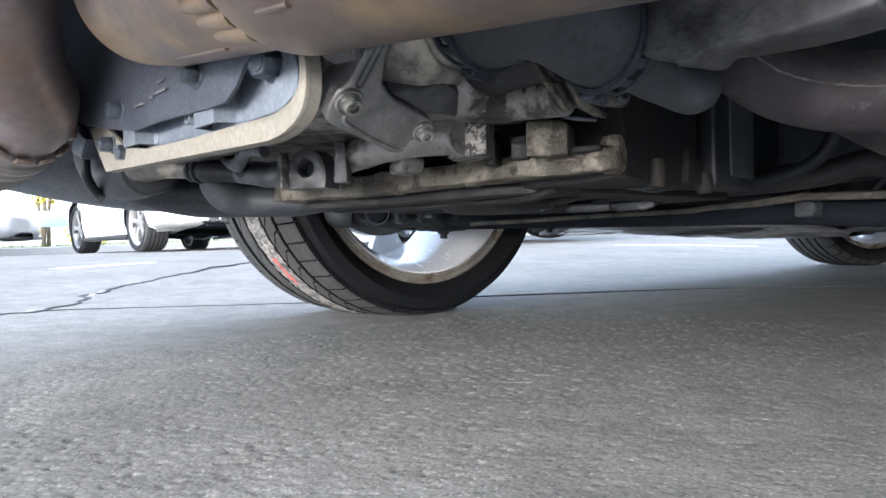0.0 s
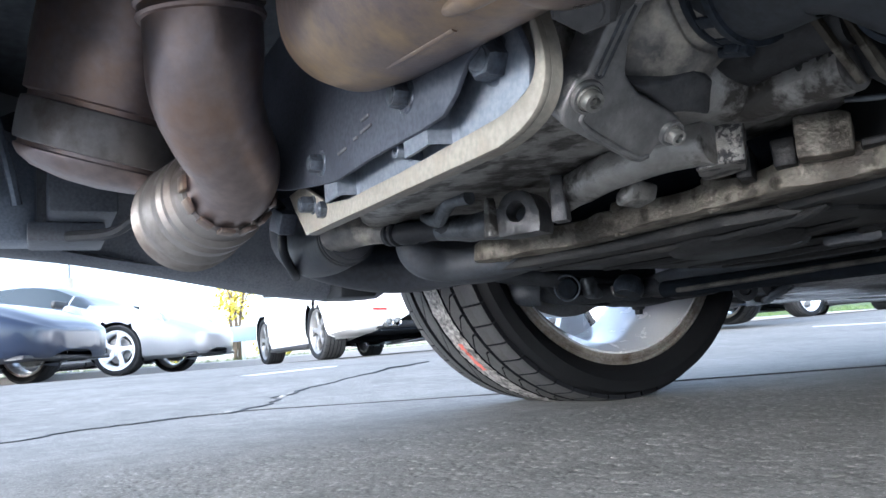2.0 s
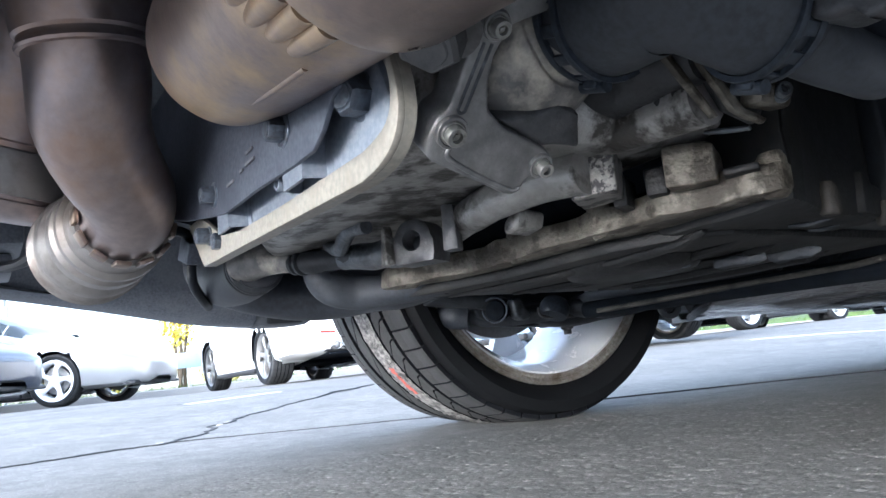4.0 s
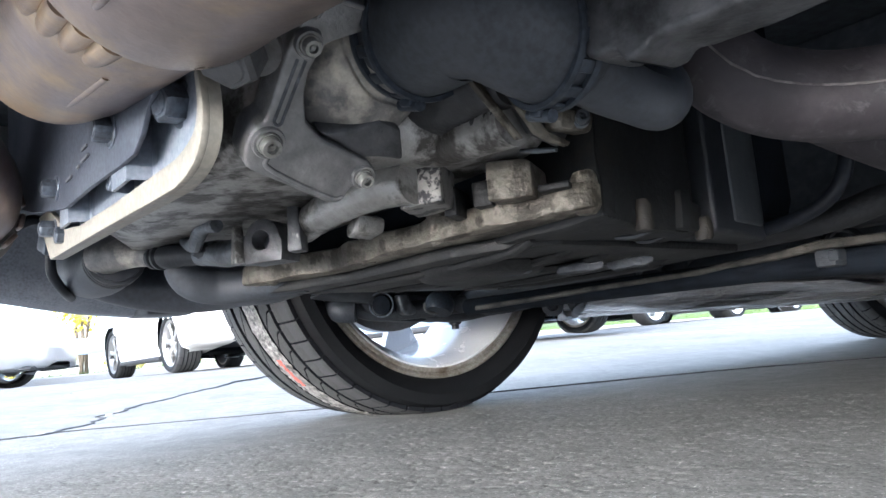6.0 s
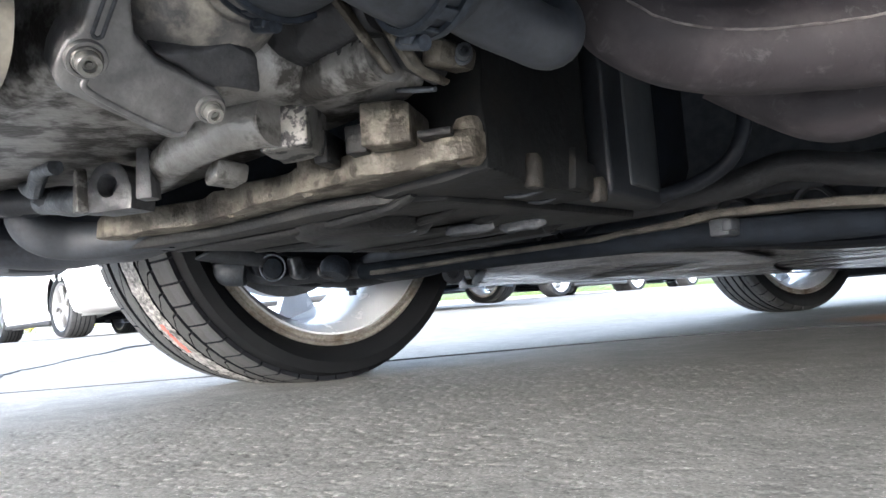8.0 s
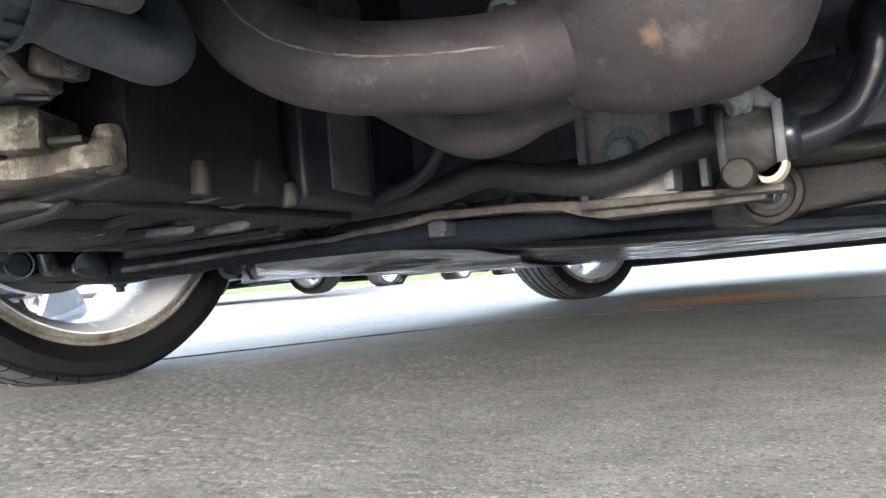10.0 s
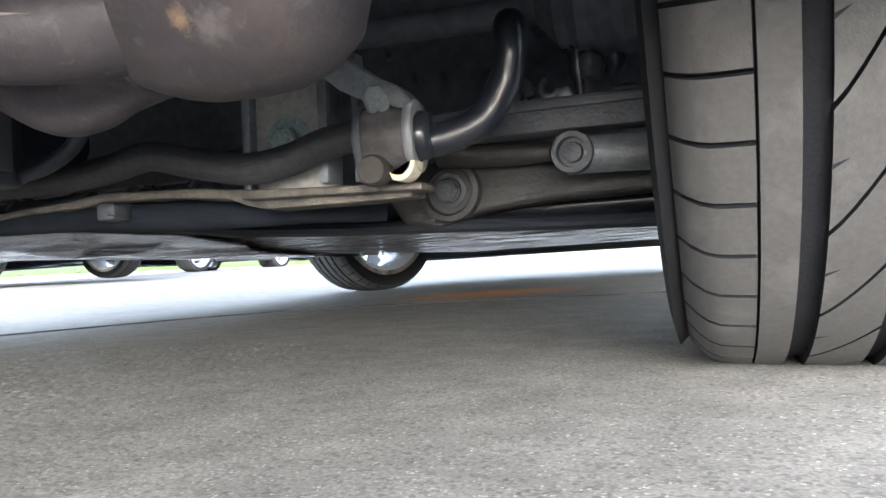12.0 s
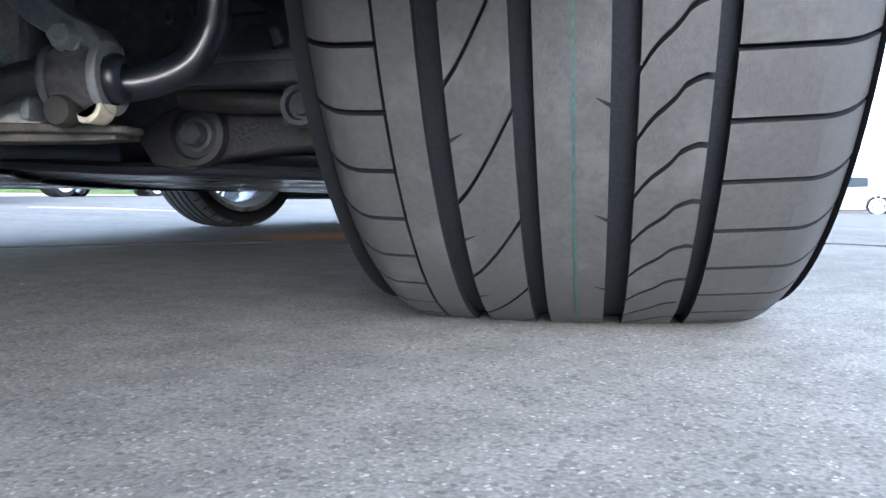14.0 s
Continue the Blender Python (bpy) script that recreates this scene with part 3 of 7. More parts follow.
def build_ground():
    """One sheet to the horizon, with the fine relief modelled where the asphalt lies close by."""
    fine_x, fine_y = np.arange(-0.66, 0.98, 0.0025), np.arange(-0.90, 0.34, 0.0025)
    xs = np.concatenate([[-900, -300, -120, -60, -30, -20], np.arange(-14, -0.9, 0.5), [-0.8], fine_x, [1.1, 1.3, 2, 4, 8, 20, 60, 300, 900]])
    ys = np.concatenate([[-900, -300, -60, -20, -8, -3, -2, -1.5, -1.2, -1.0], fine_y, [0.42, 0.6, 1, 1.5, 2, 3, 4, 5, 6, 7, 8, 9, 10, 12, 14, 20, 40, 100, 300, 900]])
    gx, gy = np.meshgrid(xs, ys, indexing="ij")
    gz = np.array([[ground_z(x, y) for y in ys] if x < -1.2 or x > 1.3 else [0.0] * len(ys) for x in xs])
    # the relief dies away towards the rim of the fine part
    rim = np.minimum(np.minimum(gx - fine_x[0], fine_x[-1] - gx), np.minimum(gy - fine_y[0], fine_y[-1] - gy))
    # and is worn smoother under the wheel on the far side
    worn = np.clip(1.45 - 2.4 * (gx + 0.05), 0.28, 1.45)
    gz = gz + grit_height(gx, gy) * np.clip(rim / 0.12, 0, 1) * worn
    n, m = gx.shape
    ids = np.arange(n * m).reshape(n, m)
    quads = np.stack([ids[:-1, :-1], ids[1:, :-1], ids[1:, 1:], ids[:-1, 1:]], -1).reshape(-1, 4)
    me = bpy.data.meshes.new("ground")
    me.vertices.add(n * m)
    me.vertices.foreach_set("co", np.stack([gx, gy, gz], -1).astype(np.float32).ravel())
    me.loops.add(quads.size)
    me.loops.foreach_set("vertex_index", quads.astype(np.int32).ravel())
    me.polygons.add(len(quads))
    me.polygons.foreach_set("loop_start", np.arange(0, quads.size, 4, dtype=np.int32))
    me.update(calc_edges=True)
    me.materials.append(M["asphalt"])
    me.shade_smooth()
    return tagged(new("ground", me), "worn grey asphalt parking lot with pale aggregate", "ground", kind="structure")


build_ground()


def ground_strip(name, line, width, mat, label, lift=0.002, wobble=0.006, seed=1.0, step=0.02, category="crack"):
    """A narrow strip along a line on the ground, with an uneven edge."""
    bm = bmesh.new()
    pts = smooth_path([(*p, 0) for p in line], 12)
    dense = []
    for a, b in zip(pts, pts[1:]):
        n = max(1, int(np.linalg.norm(b - a) / step))
        dense += [a + (b - a) * k / n for k in range(n)]
    dense.append(pts[-1])
    prev = None
    for i, p in enumerate(dense):
        q = dense[min(i + 1, len(dense) - 1)] - dense[max(i - 1, 0)]
        side = Vector((-q[1], q[0], 0)).normalized()
        sway = wobble * noise.noise(Vector((p[0] * 9, p[1] * 9, seed))) + wobble * 0.5 * noise.noise(Vector((p[0] * 40, p[1] * 40, seed)))
        w = width * (1 + 0.9 * noise.noise(Vector((p[0] * 14, p[1] * 14, seed + 5)))) if wobble else width
        row = []
        for s, h in ((-0.5, -0.002), (-0.3, lift), (0.3, lift), (0.5, -0.002)):
            c = Vector((p[0], p[1], 0)) + side * (sway + s * w)
            row.append(bm.verts.new((c.x, c.y, ground_z(c.x, c.y) + h)))
        if prev:
            for k in range(3):
                bm.faces.new((prev[k], row[k], row[k + 1], prev[k + 1]))
        prev = row
    return tagged(mesh_object(name, bm, mat), label, category, kind="structure")


ground_strip("pavement_crack", [(-0.9, -1.9), (-1.12, -1.3), (-1.291, -0.931), (-1.395, -0.814), (-1.445, -0.677), (-1.480, -0.550), (-1.510, -0.430), (-1.700, -0.290), (-1.862, -0.223), (-2.066, -0.087), (-2.208, 0.043), (-2.396, 0.226), (-2.628, 0.45), (-3.0, 0.85)], 0.016, M["tar"], "dark jagged tar-filled crack across the asphalt", lift=0.0035, wobble=0.03)
ground_strip("pavement_seam", [(-1.50, -0.46), (-1.43, -0.340), (-1.277, -0.149), (-1.114, 0.048), (-0.90, 0.36), (-0.74, 0.58), (-0.58, 0.80), (-0.43, 0.935), (-0.25, 1.06), (-0.05, 1.09), (0.2, 1.10), (0.45, 1.10), (1.0, 1.12), (1.8, 1.16)], 0.010, M["tar"], "thin dark paving seam under the car", lift=0.0032, wobble=0.008, seed=7.0)
for chip_x, chip_y, chip_r in ((-1.475, -0.49, 0.007), (-1.495, -0.465, 0.009), (-1.515, -0.44, 0.006), (-1.86, -0.225, 0.010), (-1.93, -0.18, 0.008)):
    bm = bmesh.new()
    bmesh.ops.create_icosphere(bm, subdivisions=2, radius=chip_r)
    for v in bm.verts:
        v.co = Vector((v.co.x * 1.6, v.co.y * 1.1, v.co.z * 0.35))
    roughen(bm, bm.verts, chip_r * 0.3, chip_r)
    chip = tagged(mesh_object("stone_chip", bm, M["grit"]), "pale loose stone chip lying in the crack", "stone chip", "stone chips")
    chip.location = (chip_x, chip_y, ground_z(chip_x, chip_y) + chip_r * 0.15)


# ---- wheels ----
def tyre_radius(u, half, R):
    """The tyre's outer radius at u metres from its middle."""
    a = abs(u) / half
    if a < 0.78:
        return R - 0.004 * (a / 0.78) ** 2
    k = (a - 0.78) / 0.22
    return R - 0.004 - 0.03 * k ** 2.2


def add_tread_row(bm, u0, u1, count, gap, R, half, centre, shear=None, nu=3, nv=5, depth=0.0075, phase=0.0, worn=9.0):
    """One row of tread blocks round the tyre, between u0 and u1; the side walls go down into the grooves."""
    for c in range(count):
        a0 = 2 * math.pi * (c + phase) / count
        da = 2 * math.pi / count
        g = gap / R / 2
        top = []
        for i in range(nu + 1):
            u = u0 + (u1 - u0) * i / nu
            off = shear((u - u0) / (u1 - u0)) / R if shear else 0.0
            col = []
            for j in range(nv + 1):
                a = a0 + g + (da - 2 * g) * j / nv + off
                r = tyre_radius(u - centre, half, R)
                col.append((u, r, a))
            top.append(col)

        def vert(p, down=0.0):
            u, r, a = p
            return bm.verts.new((u, -(r - down) * math.sin(a), -(r - down) * math.cos(a)))
        vs = [[vert(p) for p in col] for col in top]
        for i in range(nu):
            for j in range(nv):
                f = bm.faces.new((vs[i][j], vs[i][j + 1], vs[i + 1][j + 1], vs[i + 1][j]))
                mid_u = (top[i][j][0] + top[i + 1][j][0]) / 2
                if abs(mid_u) > worn + 0.003 * math.sin(9 * top[i][j][2]):
                    f.material_index = 2
        ring = [(i, 0) for i in range(nu + 1)] + [(nu, j) for j in range(1, nv + 1)] + [(i, nv) for i in range(nu - 1, -1, -1)] + [(0, j) for j in range(nv - 1, 0, -1)]
        if gap <= 0:
            ring = None
            for side in (0, nu):
                low = [vert(top[side][j], depth) for j in range(nv + 1)]
                for j in range(nv):
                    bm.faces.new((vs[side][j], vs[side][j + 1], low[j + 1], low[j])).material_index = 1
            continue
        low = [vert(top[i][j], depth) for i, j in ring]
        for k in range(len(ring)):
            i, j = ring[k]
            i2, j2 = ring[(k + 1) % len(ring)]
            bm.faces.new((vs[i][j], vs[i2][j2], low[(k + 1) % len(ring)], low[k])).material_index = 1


def build_tyre(parent, half, R, bead, pitches, mirror=1, rear=True, outer_side=1):
    """A low-profile tyre about the local x axis: carcass, ribs and shoulder blocks."""
    bm = bmesh.new()
    prof = []
    n = 14
    base = 0.0075
    bulge = 1.045 if rear else 1.0
    prof.append((bead, -half * 0.86))
    prof.append((bead + 0.012, -half * (0.95 + 0.6 * (bulge - 1))))
    prof.append((bead + (R - bead) * 0.45, -half * bulge))
    prof.append((bead + (R - bead) * 0.72, -half * (0.985 + 0.7 * (bulge - 1))))
    for i in range(n + 1):
        u = -half * 0.955 + 2 * half * 0.955 * i / n
        prof.append((tyre_radius(u, half, R) - base, u))
    plain = [(bead, -half * 0.86), (bead + 0.012, -half * 0.95), (bead + (R - bead) * 0.45, -half * 0.985), (bead + (R - bead) * 0.72, -half * 0.975)]
    if outer_side > 0:
        prof += [(r, -z) for r, z in plain[::-1]]
    else:
        prof = plain + prof[4:] + [(r, -z) for r, z in prof[3::-1]]
    prof += [(bead - 0.004, half * 0.8), (bead - 0.004, -half * 0.8)]
    turn = Matrix(((0, 0, 1, 0), (0, 1, 0, 0), (-1, 0, 0, 0), (0, 0, 0, 1)))
    add_lathe(bm, prof, turn, 120, closed=True)
    bmesh.ops.recalc_face_normals(bm, faces=bm.faces)
    # groove floors between the blocks get the colour with shade in it
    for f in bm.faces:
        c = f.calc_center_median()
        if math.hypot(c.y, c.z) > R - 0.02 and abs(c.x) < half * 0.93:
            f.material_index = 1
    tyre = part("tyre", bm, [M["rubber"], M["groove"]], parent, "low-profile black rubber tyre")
    s = mirror
    s_dark = outer_side
    k = half / 0.1495

    def row(*args, **kw):
        u0, u1 = args[0] * k * s, args[1] * k * s
        add_tread_row(bm2, min(u0, u1), max(u0, u1), *args[2:], R, half, 0.0, **kw)
    bm2 = bmesh.new()
    flow = (lambda f: 0.0626 * (f if s > 0 else 1 - f) ** 1.16) if rear else (lambda f: 0.05 * f)

    def wave(f):
        f = f if s > 0 else 1 - f
        return 0.031 * min(1.0, f / 0.62) + 0.002 * max(0.0, (f - 0.62) / 0.38) + 0.002 * math.sin(f * 9)
    row(-0.144, -0.1015, pitches, 0.0035, nu=6, nv=4, phase=0.45, worn=0.132 * k)
    row(-0.0997, -0.080, pitches, 0.0, nu=2, nv=3)
    row(-0.0665, -0.032, pitches // 2, 0.0042, shear=flow, nu=6, nv=8, phase=0.43)
    row(-0.0205, 0.0175, pitches, 0.0, nu=2, nv=3)
    row(0.0315, 0.0665, pitches, 0.0038, shear=wave, nu=8, nv=4, phase=0.97)
    row(0.0765, 0.128 if outer_side < 0 and rear else 0.1465, pitches, 0.0035, nu=14, nv=4, phase=0.19, worn=(0.117 if s_dark > 0 else 0.098) * k)
    bmesh.ops.recalc_face_normals(bm2, faces=bm2.faces)
    part("tread", bm2, [M["tread"], M["groove"], M["tread_edge"]], parent, "grey worn tread with grooves and shoulder blocks")
    if rear:
        # notches are flat patches on the ribs, painted in the groove's shade colour
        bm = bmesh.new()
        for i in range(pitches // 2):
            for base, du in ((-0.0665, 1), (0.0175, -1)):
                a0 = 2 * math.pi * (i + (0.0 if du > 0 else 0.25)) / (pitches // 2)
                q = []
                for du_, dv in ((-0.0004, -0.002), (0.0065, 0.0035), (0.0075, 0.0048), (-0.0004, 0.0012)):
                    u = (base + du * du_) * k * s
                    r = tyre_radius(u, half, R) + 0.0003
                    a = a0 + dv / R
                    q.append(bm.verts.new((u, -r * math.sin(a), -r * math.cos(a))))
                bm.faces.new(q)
        part("tread_notch", bm, M["groove"], parent, "flat dark patches standing for shaded notches in the ribs", kind="stuff")
        bm = bmesh.new()
        for i in range(140):
            a0, a1 = 2 * math.pi * i / 140, 2 * math.pi * (i + 1) / 140
            q = []
            for a, u in ((a0, -0.0016), (a1, -0.0016), (a1, -0.0001), (a0, -0.0001)):
                r = R + 0.0004
                q.append(bm.verts.new((u * k * s, -r * math.sin(a), -r * math.cos(a))))
            bm.faces.new(q)
        part("tread_line", bm, M["green_line"], parent, "thin green line round the centre rib")
    return tyre


def build_wheel(name, place, parent, half, R, bead, pitches, outer, rear=True, spokes=5, caliper="caliper_red", disc=True, rim_mat="rim", label="", mirror=None):
    """A wheel about its local x axis. outer: +1 where the spoked face looks towards +x."""
    bm = bmesh.new()
    turn = Matrix(((0, 0, outer, 0), (0, 1, 0, 0), (-1, 0, 0, 0), (0, 0, 0, 1)))
    lip = bead + 0.012
    face = half * 0.72
    # barrel: from the inner lip to the outer lip
    prof = [(lip, -half * 0.86), (lip - 0.003, -half * 0.875), (bead - 0.010, -half * 0.87), (bead - 0.014, -half * 0.82), (bead - 0.026, -half * 0.7), (bead - 0.034, -half * 0.2),
            (bead - 0.040, half * 0.45), (bead - 0.022, half * 0.72), (lip - 0.004, half * 0.86), (lip, half * 0.85), (bead - 0.004, half * 0.8),
            (bead - 0.016, half * 0.66), (bead - 0.030, half * 0.4), (bead - 0.026, -half * 0.2), (bead - 0.018, -half * 0.68), (bead - 0.003, -half * 0.8)]
    add_lathe(bm, prof, turn, 64, closed=True)
    bmesh.ops.recalc_face_normals(bm, faces=bm.faces)
    wheel = part(name, bm, M[rim_mat], parent, label or "silver five-spoke alloy wheel with low-profile tyre")
    wheel.matrix_basis = place
    bm = bmesh.new()
    add_lathe(bm, [(0, face - 0.045), (0.075, face - 0.045), (0.075, face - 0.02), (0.06, face - 0.008), (0.035, face - 0.004), (0, face - 0.004)], turn, 32)
    part("hub", bm, M[rim_mat], wheel)
    for i in range(spokes):
        bm = bmesh.new()
        a = 2 * math.pi * i / spokes + 0.3
        d, w = Vector((math.cos(a), math.sin(a))), Vector((-math.sin(a), math.cos(a)))
        rows = []
        for f in range(7):
            t = f / 6
            r = 0.055 + (bead - 0.03 - 0.055) * t
            wide = 0.036 - 0.012 * math.sin(t * math.pi) + 0.02 * max(0, t - 0.7) / 0.3
            twist = 0.02 * math.sin(t * math.pi)
            z1 = face - 0.006 + 0.006 * math.sin(t * math.pi) + 0.012 * t
            z0 = z1 - 0.03 + 0.008 * t
            c = d * r + w * twist
            ring = []
            for sgn, z in ((-1, z0), (-1, z1 - 0.006), (-0.7, z1), (0.7, z1), (1, z1 - 0.006), (1, z0)):
                p = c + w * wide * sgn
                ring.append(bm.verts.new(turn @ Vector((p.x, p.y, z))))
            rows.append(ring)
        for r0, r1 in zip(rows, rows[1:]):
            for k in range(6):
                bm.faces.new((r0[k], r0[(k + 1) % 6], r1[(k + 1) % 6], r1[k]))
        bm.faces.new(rows[0])
        bm.faces.new(rows[-1][::-1])
        bmesh.ops.recalc_face_normals(bm, faces=bm.faces)
        part("spoke", bm, M[rim_mat], wheel)
    build_tyre(wheel, half, R, bead + 0.010, pitches, mirror or outer, rear, outer)
    bm = bmesh.new()
    add_lathe(bm, [(lip + 0.001, -half * 0.855), (lip + 0.0005, -half * 0.90), (lip - 0.002, -half * 0.912), (lip - 0.0055, -half * 0.908), (lip - 0.0075, -half * 0.882), (bead + 0.001, -half * 0.876), (bead - 0.001, -half * 0.892), (bead - 0.0045, -half * 0.895), (bead - 0.007, -half * 0.868), (bead - 0.0085, -half * 0.80), (lip - 0.006, -half * 0.83)], turn, 80, closed=True)
    part("rim_lip", bm, M["rim_edge"], wheel, "rusty brown inner rim edge")
    if disc:
        bm = bmesh.new()
        add_lathe(bm, [(0.07, face - 0.09), (0.165, face - 0.09), (0.165, face - 0.064), (0.07, face - 0.064)], turn, 48, closed=True)
        add_lathe(bm, [(0.085, face - 0.075), (0.085, face - 0.045), (0, face - 0.045), (0, face - 0.075)], turn, 32)
        part("brake_disc", bm, M["disc"], wheel, "grey steel brake disc")
    return wheel


# ---- a two-door rear-engined coupe ----
COUPE = [
    # y, half width, bottom z, waist z, shoulder z, roof edge half width, roof z
    (-1.02, 0.42, 0.40, 0.56, 0.70, 0.36, 0.74),
    (-0.99, 0.62, 0.33, 0.55, 0.76, 0.55, 0.80),
    (-0.90, 0.76, 0.28, 0.54, 0.82, 0.64, 0.87),
    (-0.70, 0.85, 0.25, 0.55, 0.88, 0.66, 0.95),
    (-0.40, 0.905, 0.23, 0.56, 0.92, 0.62, 1.06),
    (0.00, 0.915, 0.19, 0.58, 0.93, 0.57, 1.19),
    (0.45, 0.90, 0.16, 0.58, 0.92, 0.54, 1.28),
    (0.90, 0.875, 0.15, 0.57, 0.90, 0.54, 1.30),
    (1.30, 0.865, 0.15, 0.56, 0.88, 0.53, 1.25),
    (1.65, 0.865, 0.15, 0.56, 0.87, 0.55, 1.10),
    (1.95, 0.875, 0.16, 0.56, 0.85, 0.62, 0.93),
    (2.35, 0.885, 0.17, 0.55, 0.80, 0.60, 0.82),
    (2.80, 0.85, 0.18, 0.52, 0.70, 0.55, 0.74),
    (3.10, 0.77, 0.18, 0.48, 0.60, 0.48, 0.65),
    (3.30, 0.62, 0.20, 0.44, 0.52, 0.38, 0.56),
    (3.37, 0.44, 0.25, 0.42, 0.48, 0.28, 0.50),
    (3.395, 0.26, 0.28, 0.41, 0.46, 0.16, 0.475),
]


def build_coupe_body(car, colour, wheel_y=(0.03, 2.38), arch=0.365, under=True, low=None):
    """Body shell with arches cut out, windows, lamps, bumper openings, mirrors and handles."""
    rows = smooth_path(COUPE, 15)
    prof = []
    for y, w, zb, zw, zs, wt, zt in rows:
        if low:
            zb = low(y, zb)
        prof.append((y, [(w * 0.55, zb + 0.0), (w * 0.86, zb + 0.005), (w * 0.95, zb + 0.04), (w * 0.985, zb + (zw - zb) * 0.35), (w * 0.995, zb + (zw - zb) * 0.7), (w, zw),
                         (w * 0.99, zw + (zs - zw) * 0.5), (w * 0.955, zw + (zs - zw) * 0.85), (w * 0.90, zs), (w * 0.86, zs + (zt - zs) * 0.06), (wt + (w * 0.86 - wt) * 0.66, zs + (zt - zs) * 0.36), (wt + (w * 0.86 - wt) * 0.33, zs + (zt - zs) * 0.66), (wt, zs + (zt - zs) * 0.9),
                         (wt * 0.72, zs + (zt - zs) * 0.985), (wt * 0.36, zt), (0, zt + 0.003)]))
    ncol = len(prof[0][1])
    bodies = {"body": bmesh.new(), "side_window": bmesh.new(), "windscreen": bmesh.new(), "rear_window": bmesh.new()}
    cache = {k: {} for k in bodies}
    other = bmesh.new()
    cache_o = {}

    def vert(key, bmx, table, i, j, s):
        if (i, j, s) not in table:
            y, pts = prof[i]
            x, z = pts[j]
            # draw the arch edges into true circles
            p = Vector((s * x, y, z))
            if 1 <= j <= 8:
                for wy in wheel_y:
                    dy, dz = p.y - wy, p.z - 0.325
                    dist = math.hypot(dy, dz)
                    if dist < arch + 0.035 and dist > 1e-6 and p.z > 0.1:
                        if dist > arch - 0.07:
                            p.y, p.z = wy + dy / dist * arch, 0.325 + dz / dist * arch
                            p.x *= 1.012
            table[(i, j, s)] = bmx.verts.new(p)
        return table[(i, j, s)]

    for i in range(len(prof) - 1):
        for j in range(ncol - 1):
            for s in (-1, 1):
                ym = (prof[i][0] + prof[i + 1][0]) / 2
                zm = (prof[i][1][j][1] + prof[i + 1][1][j + 1][1]) / 2
                if 1 <= j <= 7 and any(math.hypot(ym - wy, zm - 0.325) < arch for wy in wheel_y):
                    continue
                if j == 0 and not under:
                    continue
                key = "body"
                if 9 <= j <= 11 and 0.32 < ym < 1.62:
                    key = "side_window"
                if j >= 12 and 1.32 < ym < 1.93 or (10 <= j <= 11 and 1.66 < ym < 1.9):
                    key = "windscreen"
                if j >= 12 and -0.42 < ym < 0.3:
                    key = "rear_window"
                bmx, table = bodies[key], cache[key]
                if key == "side_window" and s == 1:
                    bmx, table = other, cache_o
                q = [vert(key, bmx, table, a, b, s) for a, b in ((i, j), (i + 1, j), (i + 1, j + 1), (i, j + 1))]
                if len({tuple(round(c, 5) for c in v.co) for v in q}) < 3:
                    continue
                if s < 0:
                    q.reverse()
                try:
                    bmx.faces.new(q)
                except ValueError:
                    pass
    for i, turned in ((0, False), (len(prof) - 1, True)):
        ring = [vert("body", bodies["body"], cache["body"], i, j, 1) for j in range(ncol)] + [vert("body", bodies["body"], cache["body"], i, j, -1) for j in range(ncol - 2, -1, -1)]
        bodies["body"].faces.new(ring[::-1] if turned else ring)
    for key, bmx in bodies.items():
        bmesh.ops.remove_doubles(bmx, verts=bmx.verts, dist=0.0005)
        part(key, bmx, colour if key == "body" else M["glass"], car, "" if key == "body" else "dark tinted glass")
    part("side_window", other, M["glass"], car, "dark tinted glass")
    # arch liners
    for wy in wheel_y:
        for s in (-1, 1):
            bm = bmesh.new()
            prev = None
            for k in range(25):
                a = radians(-12) + radians(204) * k / 24
                row = [bm.verts.new((s * x, wy + arch * math.cos(a), 0.325 + arch * math.sin(a))) for x in (0.58, 0.845)]
                if prev:
                    bm.faces.new((prev[0], prev[1], row[1], row[0]))
                prev = row
            part("arch_liner", bm, M["black_trim"], car, "black plastic wheel arch liner")


